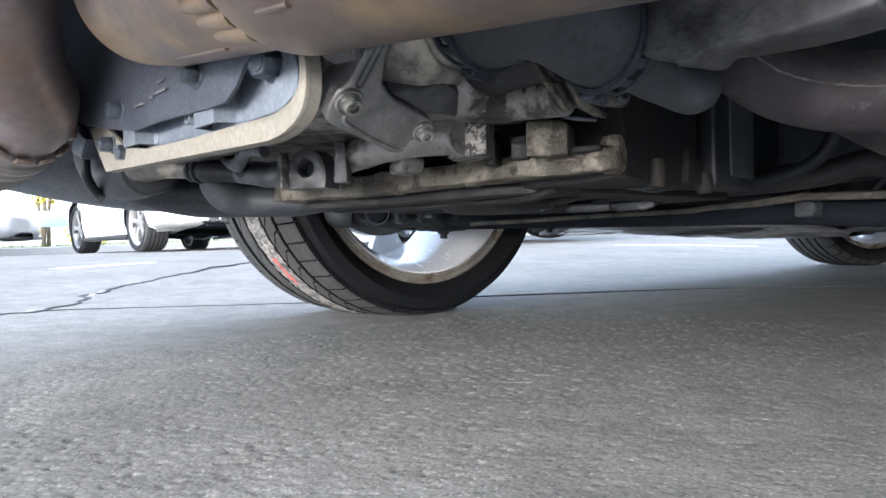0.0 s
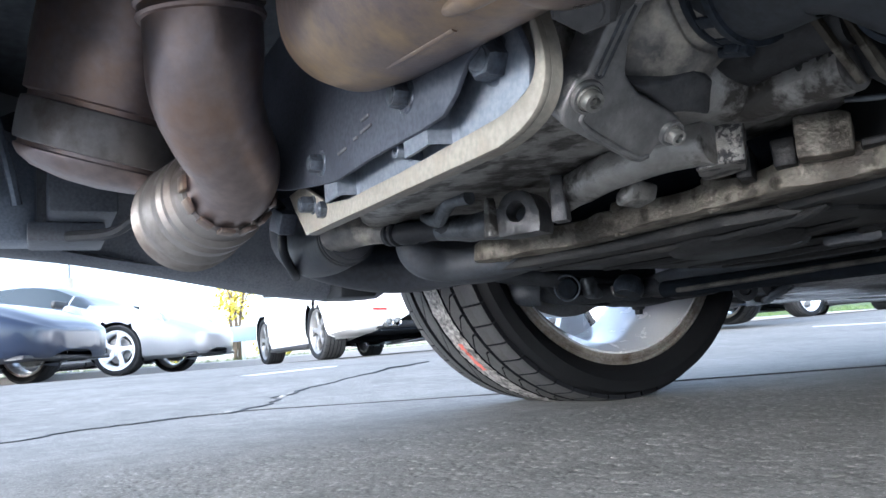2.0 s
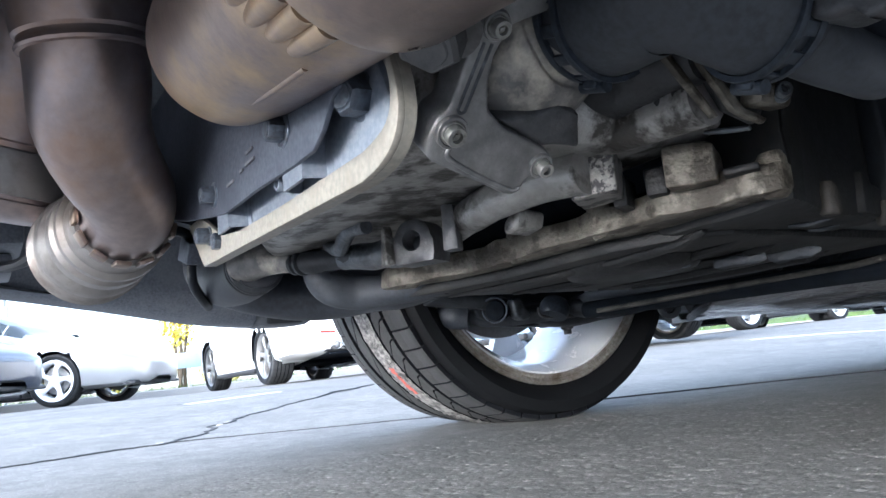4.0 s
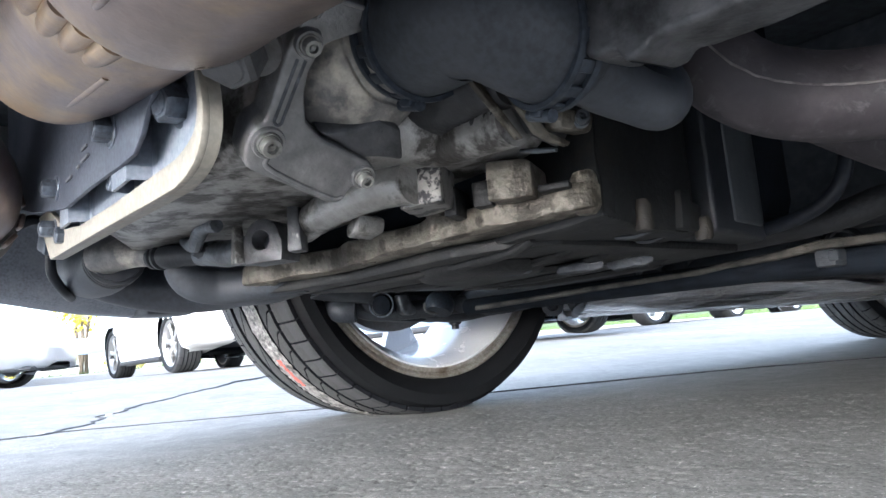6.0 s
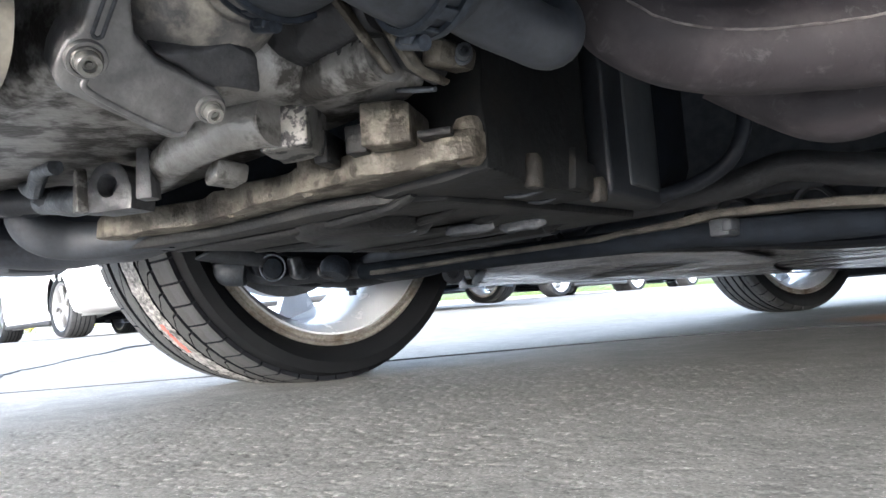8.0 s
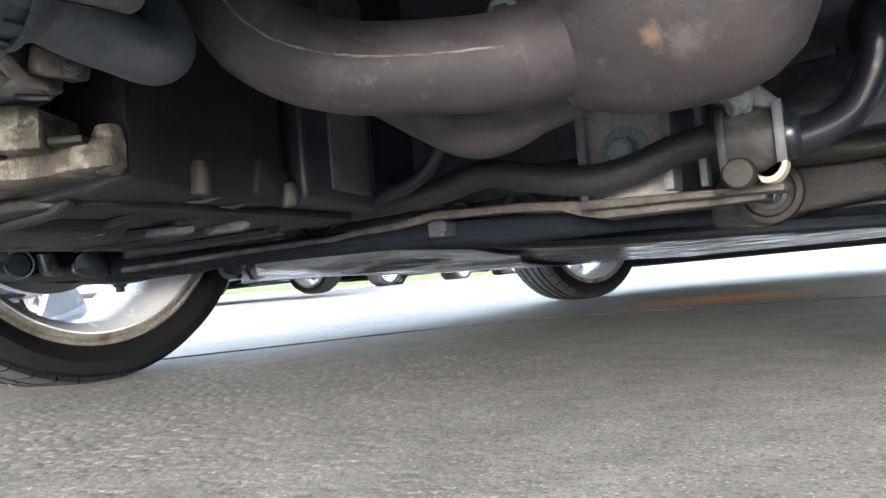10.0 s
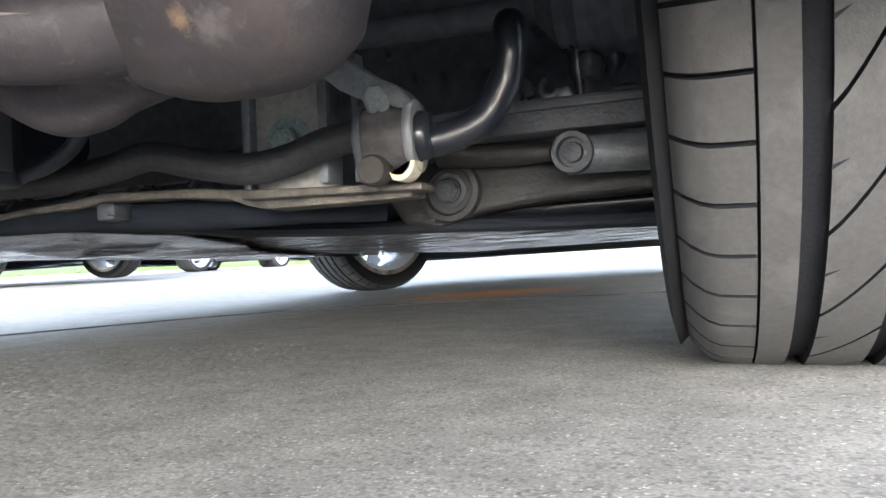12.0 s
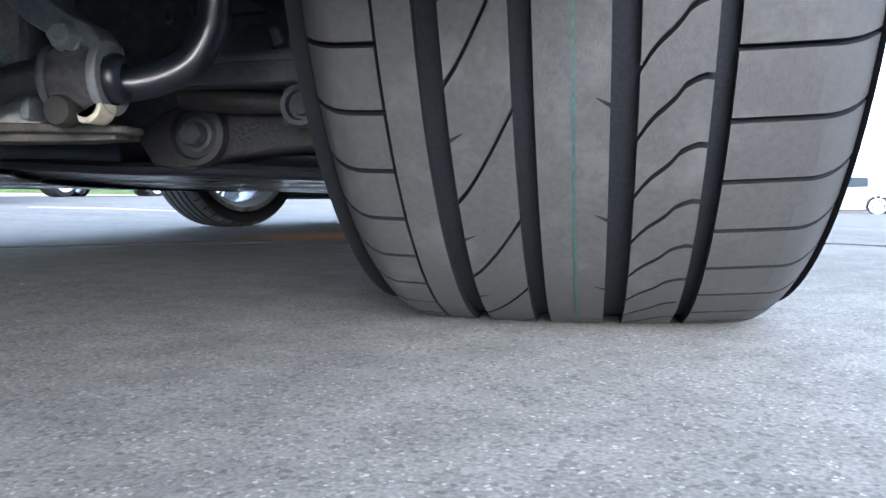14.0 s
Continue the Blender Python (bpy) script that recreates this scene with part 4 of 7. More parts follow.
def coupe_trim(car, tail="tips", intakes=True):
    """Lamps, intakes, tail pipes, plates, mirrors and shut lines for a coupe."""
    for s in (-1, 1):
        bm = bmesh.new()
        m = Matrix.Translation((s * 0.655, 2.93, 0.685)) @ Euler((radians(-52), 0, s * radians(14))).to_matrix().to_4x4()
        add_lathe(bm, [(0.115, -0.02), (0.115, 0.0), (0.09, 0.022), (0.05, 0.034), (0, 0.038)], m, 28)
        lamp = part("headlight", bm, M["lamp_clear"], car, "clear oval headlight")
        bm = bmesh.new()
        add_box(bm, (s * 0.80 - 0.085, 1.60, 0.90), (s * 0.80 + 0.20 * s - 0.085 + 0.085, 1.68, 1.00), 0.03)
        part("door_mirror", bm, M["black_trim"], car)
        bm = bmesh.new()
        add_box(bm, (s * 0.883 - 0.012, 0.50, 0.74), (s * 0.883 + 0.012, 0.66, 0.765), 0.008)
        part("door_handle", bm, M["black_trim"], car)
        bm = bmesh.new()
        add_prism(bm, [(0.45 * s, 0.63), (0.80 * s, 0.64), (0.83 * s, 0.70), (0.50 * s, 0.71)], "y", -0.90, -0.78, 0.01)
        part("tail_light", bm, M["lamp_red"], car, "red tail light")
        bm = bmesh.new()
        add_prism(bm, [(0.40 * s, 0.445), (0.62 * s, 0.46), (0.62 * s, 0.485), (0.42 * s, 0.47)], "y", -1.014, -0.93, 0.004)
        part("reflector", bm, M["lamp_red"], car, "narrow red bumper reflector")
        if intakes:
            def nose(x, z, out):
                return bm.verts.new((s * x, float(np.interp(x, (0.2, 0.42, 0.56, 0.66, 0.76), (3.385, 3.365, 3.31, 3.24, 3.10))) + out, z))
            bm = bmesh.new()
            ring = [(0.36, 0.300), (0.48, 0.296), (0.60, 0.308), (0.665, 0.335), (0.675, 0.385), (0.63, 0.425), (0.50, 0.432), (0.38, 0.425), (0.345, 0.36)]
            lo, hi = [nose(x, z, -0.09) for x, z in ring], [nose(x, z, 0.004) for x, z in ring]
            for k in range(len(ring)):
                bm.faces.new((lo[k], lo[(k + 1) % len(ring)], hi[(k + 1) % len(ring)], hi[k]))
            bm.faces.new(hi)
            bmesh.ops.recalc_face_normals(bm, faces=bm.faces)
            intake = part("bumper_intake", bm, M["black_trim"], car, "black front bumper intake")
            for z in (0.325, 0.350, 0.375, 0.400):
                bm = bmesh.new()
                cols = [[nose(x, z + dz, out) for dz, out in ((-0.004, 0.002), (-0.004, 0.012), (0.004, 0.012), (0.004, 0.002))] for x in (0.37, 0.46, 0.55, 0.65)]
                for c0, c1 in zip(cols, cols[1:]):
                    for k in range(4):
                        bm.faces.new((c0[k], c0[(k + 1) % 4], c1[(k + 1) % 4], c1[k]))
                bmesh.ops.recalc_face_normals(bm, faces=bm.faces)
                part("grille_bar", bm, M["plastic_grey"], intake)
        if tail == "tips":
            for off in (-0.045, 0.045):
                bm = bmesh.new()
                tip = along((s * 0.42 + off, -0.90, 0.325), (s * 0.42 + off, -1.06, 0.325))
                add_lathe(bm, [(0.044, 0), (0.044, 0.15), (0.041, 0.155), (0.036, 0.15), (0.036, 0.01), (0, 0.01)], tip, 24)
                part("exhaust_tip", bm, M["chrome"], car, "round polished exhaust tip")
    bm = bmesh.new()
    add_prism(bm, [(-0.34, 0.27), (0.34, 0.27), (0.30, 0.36), (-0.30, 0.36)], "y", 3.25, 3.365, 0.01)
    part("centre_intake", bm, M["black_trim"], car, "black front bumper intake")
    bm = bmesh.new()
    add_prism(bm, [(-0.68, 0.195), (0.68, 0.195), (0.66, 0.235), (-0.66, 0.235)], "y", 2.95, 3.31, 0.01)
    part("front_lip", bm, M["black_trim"], car, "black front lip")
    bm = bmesh.new()
    add_box(bm, (-0.55, -0.93, 0.27), (0.55, -0.72, 0.345), 0.02)
    part("rear_diffuser", bm, M["black_trim"], car, "black lower rear valance")
    for s in (-1, 1):
        bm = bmesh.new()
        add_box(bm, (s * 0.85 - 0.03, 0.42, 0.145), (s * 0.85 + 0.03, 1.98, 0.20), 0.015)
        part("side_sill", bm, M["black_trim"], car, "dark lower sill")
    bm = bmesh.new()
    add_box(bm, (-0.5, -0.9, 0.24), (0.5, 2.9, 0.30), 0.02)
    add_box(bm, (-0.8, 0.42, 0.2), (0.8, 1.95, 0.26), 0.02)
    part("floor_pan", bm, M["void"], car, "dark underbody")


def build_coupe(label, colour, place, steer=0.0, rim_mat="rim", category="car", detail=20, name="parked_car", tail="tips"):
    car = thing(name, place, label, category, "parked cars")
    build_coupe_body(car, colour, arch=0.348)
    coupe_trim(car, tail)
    for s in (-1, 1):
        build_wheel("wheel", pose(s * 0.765, 0.03, 0.318), car, 0.135, 0.32, 0.2413, detail, s, rear=False, rim_mat=rim_mat)
        build_wheel("wheel", pose(s * 0.745, 2.38, 0.318, 0, 0, steer), car, 0.118, 0.32, 0.2413, detail, s, rear=False, rim_mat=rim_mat)
    return car


# ---- the car above the camera: shell and wheels ----
car = thing("sports_car", (0, 0, 0), "silver rear-engined sports coupe seen from below its tail", "car")


def apron_z(y, zb):
    return max(zb, 0.25) if y < -0.3 else zb


build_coupe_body(car, M["silver_paint"], under=False, low=apron_z)
for s in (-1, 1):
    build_wheel("rear_wheel", pose(-0.771, 0.037, 0.3195) if s < 0 else pose(0.7655, 0.05, 0.3148), car, 0.1495 if s < 0 else 0.1555, 0.3255 if s < 0 else 0.3225, 0.2480 if s < 0 else 0.2413, 52, s, rear=True, mirror=1, label="silver alloy rear wheel with wide low-profile tyre")
    build_wheel("front_wheel", pose(s * 0.745, 2.36, 0.318, 0, 0, -24), car, 0.118, 0.32, 0.2413, 40, s, rear=False, label="silver alloy front wheel turned to one side")

# worn band with bare cords and a red mark on the rear tyre
bm = bmesh.new()
bm_red = bmesh.new()
for target, a_lo, a_hi, u_lo, u_hi in ((bm, 6, 104, -0.022, 0.027), (bm_red, 40, 52, -0.003, 0.009)):
    prev = None
    for i in range(int((a_hi - a_lo) * 2) + 1):
        a = radians(a_lo + i / 2)
        row = []
        for k in range(9):
            edge = 0.005 * noise.noise(Vector((a * 14, k * 3.1, u_lo * 50)))
            u = u_lo + (u_hi - u_lo) * k / 8 + (edge if k in (0, 8) else 0)
            r = tyre_radius(u, 0.1495, 0.3255) + 0.0010 + 0.0022 * noise.noise(Vector((a * 45, k * 0.9, 1.0))) + (0.0012 if target is bm_red else 0)
            row.append(target.verts.new((-0.771 + u, 0.037 - r * math.sin(a), 0.3195 - r * math.cos(a))))
        if prev:
            for k in range(8):
                target.faces.new((prev[k], prev[k + 1], row[k + 1], row[k]))
        prev = row
part("worn_band", bm, M["cord"], car, "scuffed band with pale cords showing through the tread")
part("red_mark", bm_red, M["red_mark"], car, "faded red mark on the worn tread")

# rear apron: the lower edge of the bumper from the wheel arch round the tail
bm = bmesh.new()
edge = smooth_path([(-0.80, -0.385, 0.206), (-0.80, -0.44, 0.206), (-0.79, -0.55, 0.217), (-0.775, -0.70, 0.245), (-0.755, -0.83, 0.266), (-0.70, -0.95, 0.275), (-0.56, -1.03, 0.28), (-0.30, -1.065, 0.285), (0.0, -1.075, 0.285),
                    (0.30, -1.065, 0.285), (0.56, -1.03, 0.28), (0.70, -0.95, 0.275), (0.755, -0.83, 0.266), (0.775, -0.70, 0.246), (0.79, -0.55, 0.224), (0.80, -0.42, 0.218), (0.80, -0.345, 0.222)], 6)
prev = None
for p in edge:
    c = Vector(p)
    n = Vector((c.x, c.y + 0.1, 0)).normalized()
    row = [bm.verts.new(c + n * o + Vector((0, 0, h))) for o, h in ((-0.11, 0.12), (-0.075, 0.035), (-0.055, 0.004), (-0.035, -0.003), (-0.004, -0.003), (0.006, 0.004), (0.03, 0.07), (0.07, 0.16), (0.085, 0.25), (0.05, 0.25), (-0.02, 0.12))]
    if prev:
        for k in range(len(row)):
            bm.faces.new((prev[k], prev[(k + 1) % len(row)], row[(k + 1) % len(row)], row[k]))
    prev = row
bmesh.ops.recalc_face_normals(bm, faces=bm.faces)
part("rear_bumper", bm, M["plastic_grey"], car, "dusty dark grey lower bumper apron")
bm = bmesh.new()
add_prism(bm, [(-0.80, 0.203), (-0.70, 0.20), (-0.69, 0.25), (-0.74, 0.30), (-0.81, 0.30)], "y", -0.462, -0.400, 0.006)
part("bumper_end", bm, M["plastic"], car, "dark plastic end flap of the bumper")

# dark shell above the engine and the floor
for piece, lo, hi in (("engine_bay_roof", (-0.80, -0.98, 0.50), (0.80, 0.40, 0.54)), ("bulkhead", (-0.60, 0.26, 0.19), (0.60, 0.30, 0.498)), ("inner_wing", (-0.56, -0.36, 0.34), (-0.54, 0.25, 0.498)), ("inner_wing", (0.54, -0.36, 0.34), (0.56, 0.25, 0.498))):
    bm = bmesh.new()
    add_box(bm, lo, hi, 0.004)
    part(piece, bm, M["bay"], car, "dark grimy inner body panel", smooth=False)
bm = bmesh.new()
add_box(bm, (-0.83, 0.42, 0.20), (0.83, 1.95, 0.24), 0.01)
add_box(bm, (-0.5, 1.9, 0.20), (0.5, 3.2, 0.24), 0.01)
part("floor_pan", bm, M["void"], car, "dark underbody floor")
for s in (-1, 1):
    bm = bmesh.new()
    add_box(bm, (s * 0.80 - 0.05, 0.44, 0.176), (s * 0.80 + 0.05, 1.96, 0.23), 0.015)
    part("side_sill", bm, M["silver_paint"], car, "silver painted sill")
bm = bmesh.new()
add_box(bm, (-0.74, 2.68, 0.122), (0.74, 2.76, 0.19), 0.012)
add_box(bm, (-0.74, 2.70, 0.118), (0.74, 3.2, 0.22), 0.012)
part("front_lip", bm, M["plastic"], car, "black plastic front air dam")
bm = bmesh.new()
add_box(bm, (-0.5, 1.96, 0.15), (0.5, 2.75, 0.17), 0.006)
part("front_undertray", bm, M["tray_dark"], car, "dirty front undertray")

# undertray ahead of the engine: an arched rear edge, flattening forwards
bm = bmesh.new()
EDGE = [(-0.56, 0.150), (-0.40, 0.156), (-0.24, 0.167), (-0.15, 0.167), (-0.06, 0.161), (0.02, 0.153), (0.10, 0.146), (0.165, 0.139), (0.285, 0.132), (0.39, 0.128), (0.53, 0.1215), (0.605, 0.119)]
fine = smooth_path(EDGE, 4)


def tray_back(x):
    """The rear edge of the tray runs forward towards the far wheel."""
    return 0.06 + max(0.0, -x - 0.30)


rows = []
for j in range(15):
    t = j / 14
    row = []
    for p in fine:
        y = tray_back(p[0]) + (1.92 - tray_back(p[0])) * t
        flat = 0.133 + 0.022 * min(1.0, max(0.0, (-p[0] - 0.15) / 0.4)) + 0.02 * max(0.0, 0.3 - t)
        k = max(0.0, 1 - t * 7.5) ** 1.3
        z = p[1] * k + flat * (1 - k) + 0.0025 * noise.noise(Vector((p[0] * 6, y * 3, 0)))
        row.append((p[0], y, z))
    rows.append(row)
for lift, flip in ((0.0, True), (0.006, False)):
    vs = [[bm.verts.new((x, y, z + lift)) for x, y, z in row] for row in rows]
    for j in range(len(rows) - 1):
        for i in range(len(fine) - 1):
            q = (vs[j][i], vs[j][i + 1], vs[j + 1][i + 1], vs[j + 1][i])
            bm.faces.new(q[::-1] if flip else q)
    if flip:
        first = vs
for i in range(len(fine) - 1):
    bm.faces.new((first[0][i], first[0][i + 1], vs[0][i + 1], vs[0][i]))
part("undertray", bm, M["tray"], car, "streaky grey painted undertray")
bm = bmesh.new()
rows = []
for j in range(10):
    f = (j / 9) ** 2
    row = []
    for i in range(19):
        x = -0.55 + 0.62 * i / 18
        z = float(np.interp(x, [p[0] for p in EDGE], [p[1] for p in EDGE]))
        reach = 1.8 - 1.68 * min(1.0, max(0.0, (x + 0.3) / 0.36)) ** 0.6
        y0 = tray_back(x) + 0.002
        y = y0 + (reach - y0) * f if reach > 0.9 else y0 + reach * f
        row.append((x, y, z - 0.0035 - (z - 0.1300 - 0.022 * min(1.0, max(0.0, (-x - 0.15) / 0.4))) * min(1.0, (y - y0) / 0.24) ** 0.8))
    rows.append(row)
for lift in (0.0, 0.003):
    vs = [[bm.verts.new((x, y, z + lift)) for x, y, z in row] for row in rows]
    for j in range(9):
        for i in range(18):
            q = (vs[j][i], vs[j][i + 1], vs[j + 1][i + 1], vs[j + 1][i])
            bm.faces.new(q if lift else q[::-1])
part("tray_tongue", bm, M["tongue"], car, "streaked painted panel of the undertray, paled to show ground bounce")


def tongue_z(x, y):
    z = float(np.interp(x, [p[0] for p in EDGE], [p[1] for p in EDGE]))
    low = 0.1300 + 0.022 * min(1.0, max(0.0, (-x - 0.15) / 0.4))
    return z - 0.0035 - (z - low) * min(1.0, max(0.0, y - tray_back(x) - 0.002) / 0.24) ** 0.8


# a long dark sheet draped under the tongue, painting the shade of a duct hollow
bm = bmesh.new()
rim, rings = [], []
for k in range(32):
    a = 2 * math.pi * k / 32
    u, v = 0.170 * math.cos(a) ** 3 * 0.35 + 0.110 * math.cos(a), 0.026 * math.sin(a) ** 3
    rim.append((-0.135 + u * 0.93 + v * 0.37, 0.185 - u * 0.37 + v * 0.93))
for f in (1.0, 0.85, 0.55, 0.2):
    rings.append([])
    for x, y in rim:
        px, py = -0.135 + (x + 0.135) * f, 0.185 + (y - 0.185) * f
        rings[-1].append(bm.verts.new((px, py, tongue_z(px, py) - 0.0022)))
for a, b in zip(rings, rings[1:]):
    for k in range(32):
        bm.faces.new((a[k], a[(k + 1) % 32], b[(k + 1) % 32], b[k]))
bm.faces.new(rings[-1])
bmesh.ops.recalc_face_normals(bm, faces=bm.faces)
part("tray_duct_shade", bm, M["tray_duct_shade"], car, "dark patch standing for the shaded duct hollow in the undertray")
bm = bmesh.new()
add_tube(bm, [(x, tray_back(x) + 0.004, z + 0.0045) for x, z in EDGE], 0.012, sides=10, steps=4, squash=0.6)
part("undertray_edge", bm, M["black_paint"], car, "rolled black edge of the undertray")

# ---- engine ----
engine = part("engine", (lambda b: (add_box(b, (-0.30, -0.485, 0.197), (0.112, -0.10, 0.47), 0.02), roughen(b, b.verts, 0.004, 0.05), b)[2])(bmesh.new()), M["void"], car, "oily engine block, near-black to stand for shade")

# casing above the bracket
bm = bmesh.new()
vs = add_prism(bm, [(-0.26, -0.49), (-0.24, -0.60), (-0.14, -0.665), (0.06, -0.675), (0.115, -0.66), (0.125, -0.60), (0.15, -0.545), (0.16, -0.49)], "z", 0.212, 0.40, 0.014, 3)
bmesh.ops.subdivide_edges(bm, edges=bm.edges, cuts=2, use_grid_fill=True)
roughen(bm, bm.verts, 0.006, 0.06, 3.0)
part("crankcase", bm, M["alloy"], engine, "dirty cast-alloy crankcase")

# sump flange: a wavy cast edge with bosses
bm = bmesh.new()
outline = smooth_path([(-0.160, -0.545), (-0.126, -0.536), (-0.073, -0.514), (0.003, -0.513), (0.06, -0.510), (0.115, -0.507), (0.150, -0.500), (0.177, -0.487), (0.180, -0.476)], 4)
wavy = [(p[0], p[1] - 0.004 * max(0, math.sin(p[0] * 120))) for p in outline]
add_prism(bm, [(x, y) for x, y in wavy] + [(0.150, -0.455), (0.10, -0.44), (0.05, -0.42), (-0.20, -0.42), (-0.20, -0.5)], "z", 0.1775, 0.1945, 0.0025, 2)
roughen(bm, bm.verts, 0.0022, 0.018, 1.0)
part("sump_flange", bm, M["alloy_rust"], engine, "pale cast-alloy sump flange with brown stains")
for x, y, r, z1 in ((-0.135, -0.530, 0.008, 0.198), (-0.02, -0.506, 0.007, 0.2), (0.065, -0.504, 0.009, 0.2), (0.172, -0.482, 0.0075, 0.200)):
    bm = bmesh.new()
    add_lathe(bm, [(0, 0.1755), (r * 0.6, 0.1755), (r * 0.85, 0.1775), (r, 0.18), (r, z1 - 0.003), (r * 0.8, z1), (0, z1)], Matrix.Translation((x, y, 0)), 20)
    roughen(bm, bm.verts, 0.0012, 0.01, x)
    part("flange_boss", bm, M["alloy_rust"], engine)

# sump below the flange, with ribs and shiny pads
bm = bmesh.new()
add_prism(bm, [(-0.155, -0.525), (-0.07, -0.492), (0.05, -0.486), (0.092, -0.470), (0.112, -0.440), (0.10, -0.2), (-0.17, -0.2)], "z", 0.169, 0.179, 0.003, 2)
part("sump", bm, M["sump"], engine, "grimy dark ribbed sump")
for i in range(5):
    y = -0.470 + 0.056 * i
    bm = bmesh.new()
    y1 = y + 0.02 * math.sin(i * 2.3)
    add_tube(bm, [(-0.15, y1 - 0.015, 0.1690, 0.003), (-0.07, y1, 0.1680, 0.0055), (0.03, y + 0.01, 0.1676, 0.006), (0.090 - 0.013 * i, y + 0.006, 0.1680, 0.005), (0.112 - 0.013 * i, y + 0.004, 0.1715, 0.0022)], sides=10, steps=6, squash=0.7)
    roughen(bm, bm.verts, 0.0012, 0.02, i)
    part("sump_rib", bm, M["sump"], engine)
for x, y, a in ((0.030, -0.409, 25), (0.074, -0.318, 20), (0.052, -0.352, 25)):
    bm = bmesh.new()
    m = pose(x, y, 0.1602, 0, 0, a)
    add_prism(bm, [(-0.021, -0.001), (-0.012, -0.005), (0.004, -0.004), (0.018, -0.001), (0.008, 0.002), (0.000, 0.005), (-0.014, 0.003)], "z", -0.001, 0.006, 0.0015)
    bmesh.ops.transform(bm, matrix=m, verts=bm.verts)
    bmesh.ops.subdivide_edges(bm, edges=bm.edges, cuts=2, use_grid_fill=True)
    roughen(bm, bm.verts, 0.0022, 0.009, x * 90)
    part("sump_pad", bm, M["arm"], engine, "worn bare pad under the sump")
bm = bmesh.new()
add_lathe(bm, [(0, 0.1595), (0.036, 0.1595), (0.047, 0.162), (0.052, 0.168), (0.052, 0.172), (0, 0.172)], Matrix.Translation((0.004, -0.418, 0)), 36)
part("sump_bulge", bm, M["sump"], engine, "round bulge under the sump")

# lug with a hole, and its neighbour
bm = bmesh.new()
spin = Matrix.Translation((-0.037, -0.583, 0.1955)) @ Matrix.Rotation(radians(28), 4, "Z")
front, hole, back = [], [], []
for k in range(28):
    a = 2 * math.pi * k / 28 + math.pi / 28
    c, s_ = math.cos(a), math.sin(a)
    f = 0.0150 if s_ > 0 else min(0.0165 / max(abs(c), 1e-6), 0.0155 / max(abs(s_), 1e-6))
    front.append(bm.verts.new(spin @ Vector((c * f, 0, s_ * f))))
    back.append(bm.verts.new(spin @ Vector((c * f, 0.022, s_ * f))))
    hole.append([bm.verts.new(spin @ Vector((c * r, d, s_ * r))) for r, d in ((0.0135, -0.0012), (0.0075, -0.0014), (0.0066, 0.0004), (0.0062, 0.014))])
for k in range(28):
    n = (k + 1) % 28
    bm.faces.new((front[k], front[n], hole[n][0], hole[k][0]))
    for d in range(3):
        bm.faces.new((hole[k][d], hole[n][d], hole[n][d + 1], hole[k][d + 1]))
    bm.faces.new((front[k], back[k], back[n], front[n]))
bm.faces.new([h[3] for h in hole])
bmesh.ops.recalc_face_normals(bm, faces=bm.faces)
part("lifting_lug", bm, M["grease"], engine, "cast lug with a round hole")
bm = bmesh.new()
add_prism(bm, [(-0.060, 0.181), (-0.056, 0.205), (-0.053, 0.209), (-0.051, 0.205), (-0.050, 0.181)], "y", -0.597, -0.590, 0.001)
part("lug_web", bm, M["alloy"], engine, "thin upright web beside the lug")
bm = bmesh.new()
slab(bm, (0.000, -0.583, 0.181), (0.8, 0.6, 0), [(0, 0), (0.011, 0.0), (0.010, 0.030), (0.0015, 0.031)], 0.012, 0.0018)
part("lug_post", bm, M["grease"], engine, "upright cast post")
bm = bmesh.new()
add_prism(bm, [(0.030, 0.184), (0.046, 0.187), (0.050, 0.197), (0.040, 0.199), (0.030, 0.193)], "y", -0.556, -0.535, 0.003)
roughen(bm, bm.verts, 0.002, 0.02)
part("cast_stub", bm, M["alloy"], engine)

# cast water rail: a lower pipe, a chipped block and an upper pipe caked with oil
bm = bmesh.new()
add_tube(bm, [(-0.015, -0.560, 0.2010, 0.0110), (0.014, -0.566, 0.2025, 0.0118), (0.046, -0.569, 0.2040, 0.0120), (0.085, -0.568, 0.2045, 0.0124), (0.114, -0.560, 0.2035, 0.0128)], sides=36, steps=10)
roughen(bm, bm.verts, 0.0007, 0.018, 4.0)
part("water_pipe", bm, M["alloy"], engine, "pale cast water pipe")
bm = bmesh.new()
slab(bm, (0.1035, -0.5625, 0.189), (0.8, 0.6, 0), [(0, 0.0002), (0.0243, 0.002), (0.0258, 0.0245), (0.015, 0.029), (0.0018, 0.0245)], 0.034, 0.0012)
bmesh.ops.subdivide_edges(bm, edges=bm.edges, cuts=3, use_grid_fill=True)
roughen(bm, bm.verts, 0.0009, 0.008, 2.0)
part("cast_block", bm, M["chipped"], engine, "chipped cast block flaking to dark")
bm = bmesh.new()
upper_pipe = [(0.080, -0.545, 0.2285, 0.0115), (0.098, -0.548, 0.2255, 0.0115), (0.1295, -0.548, 0.2215, 0.0118), (0.165, -0.548, 0.2190, 0.0122), (0.188, -0.549, 0.2175, 0.0125)]
add_tube(bm, upper_pipe, sides=96, steps=40)
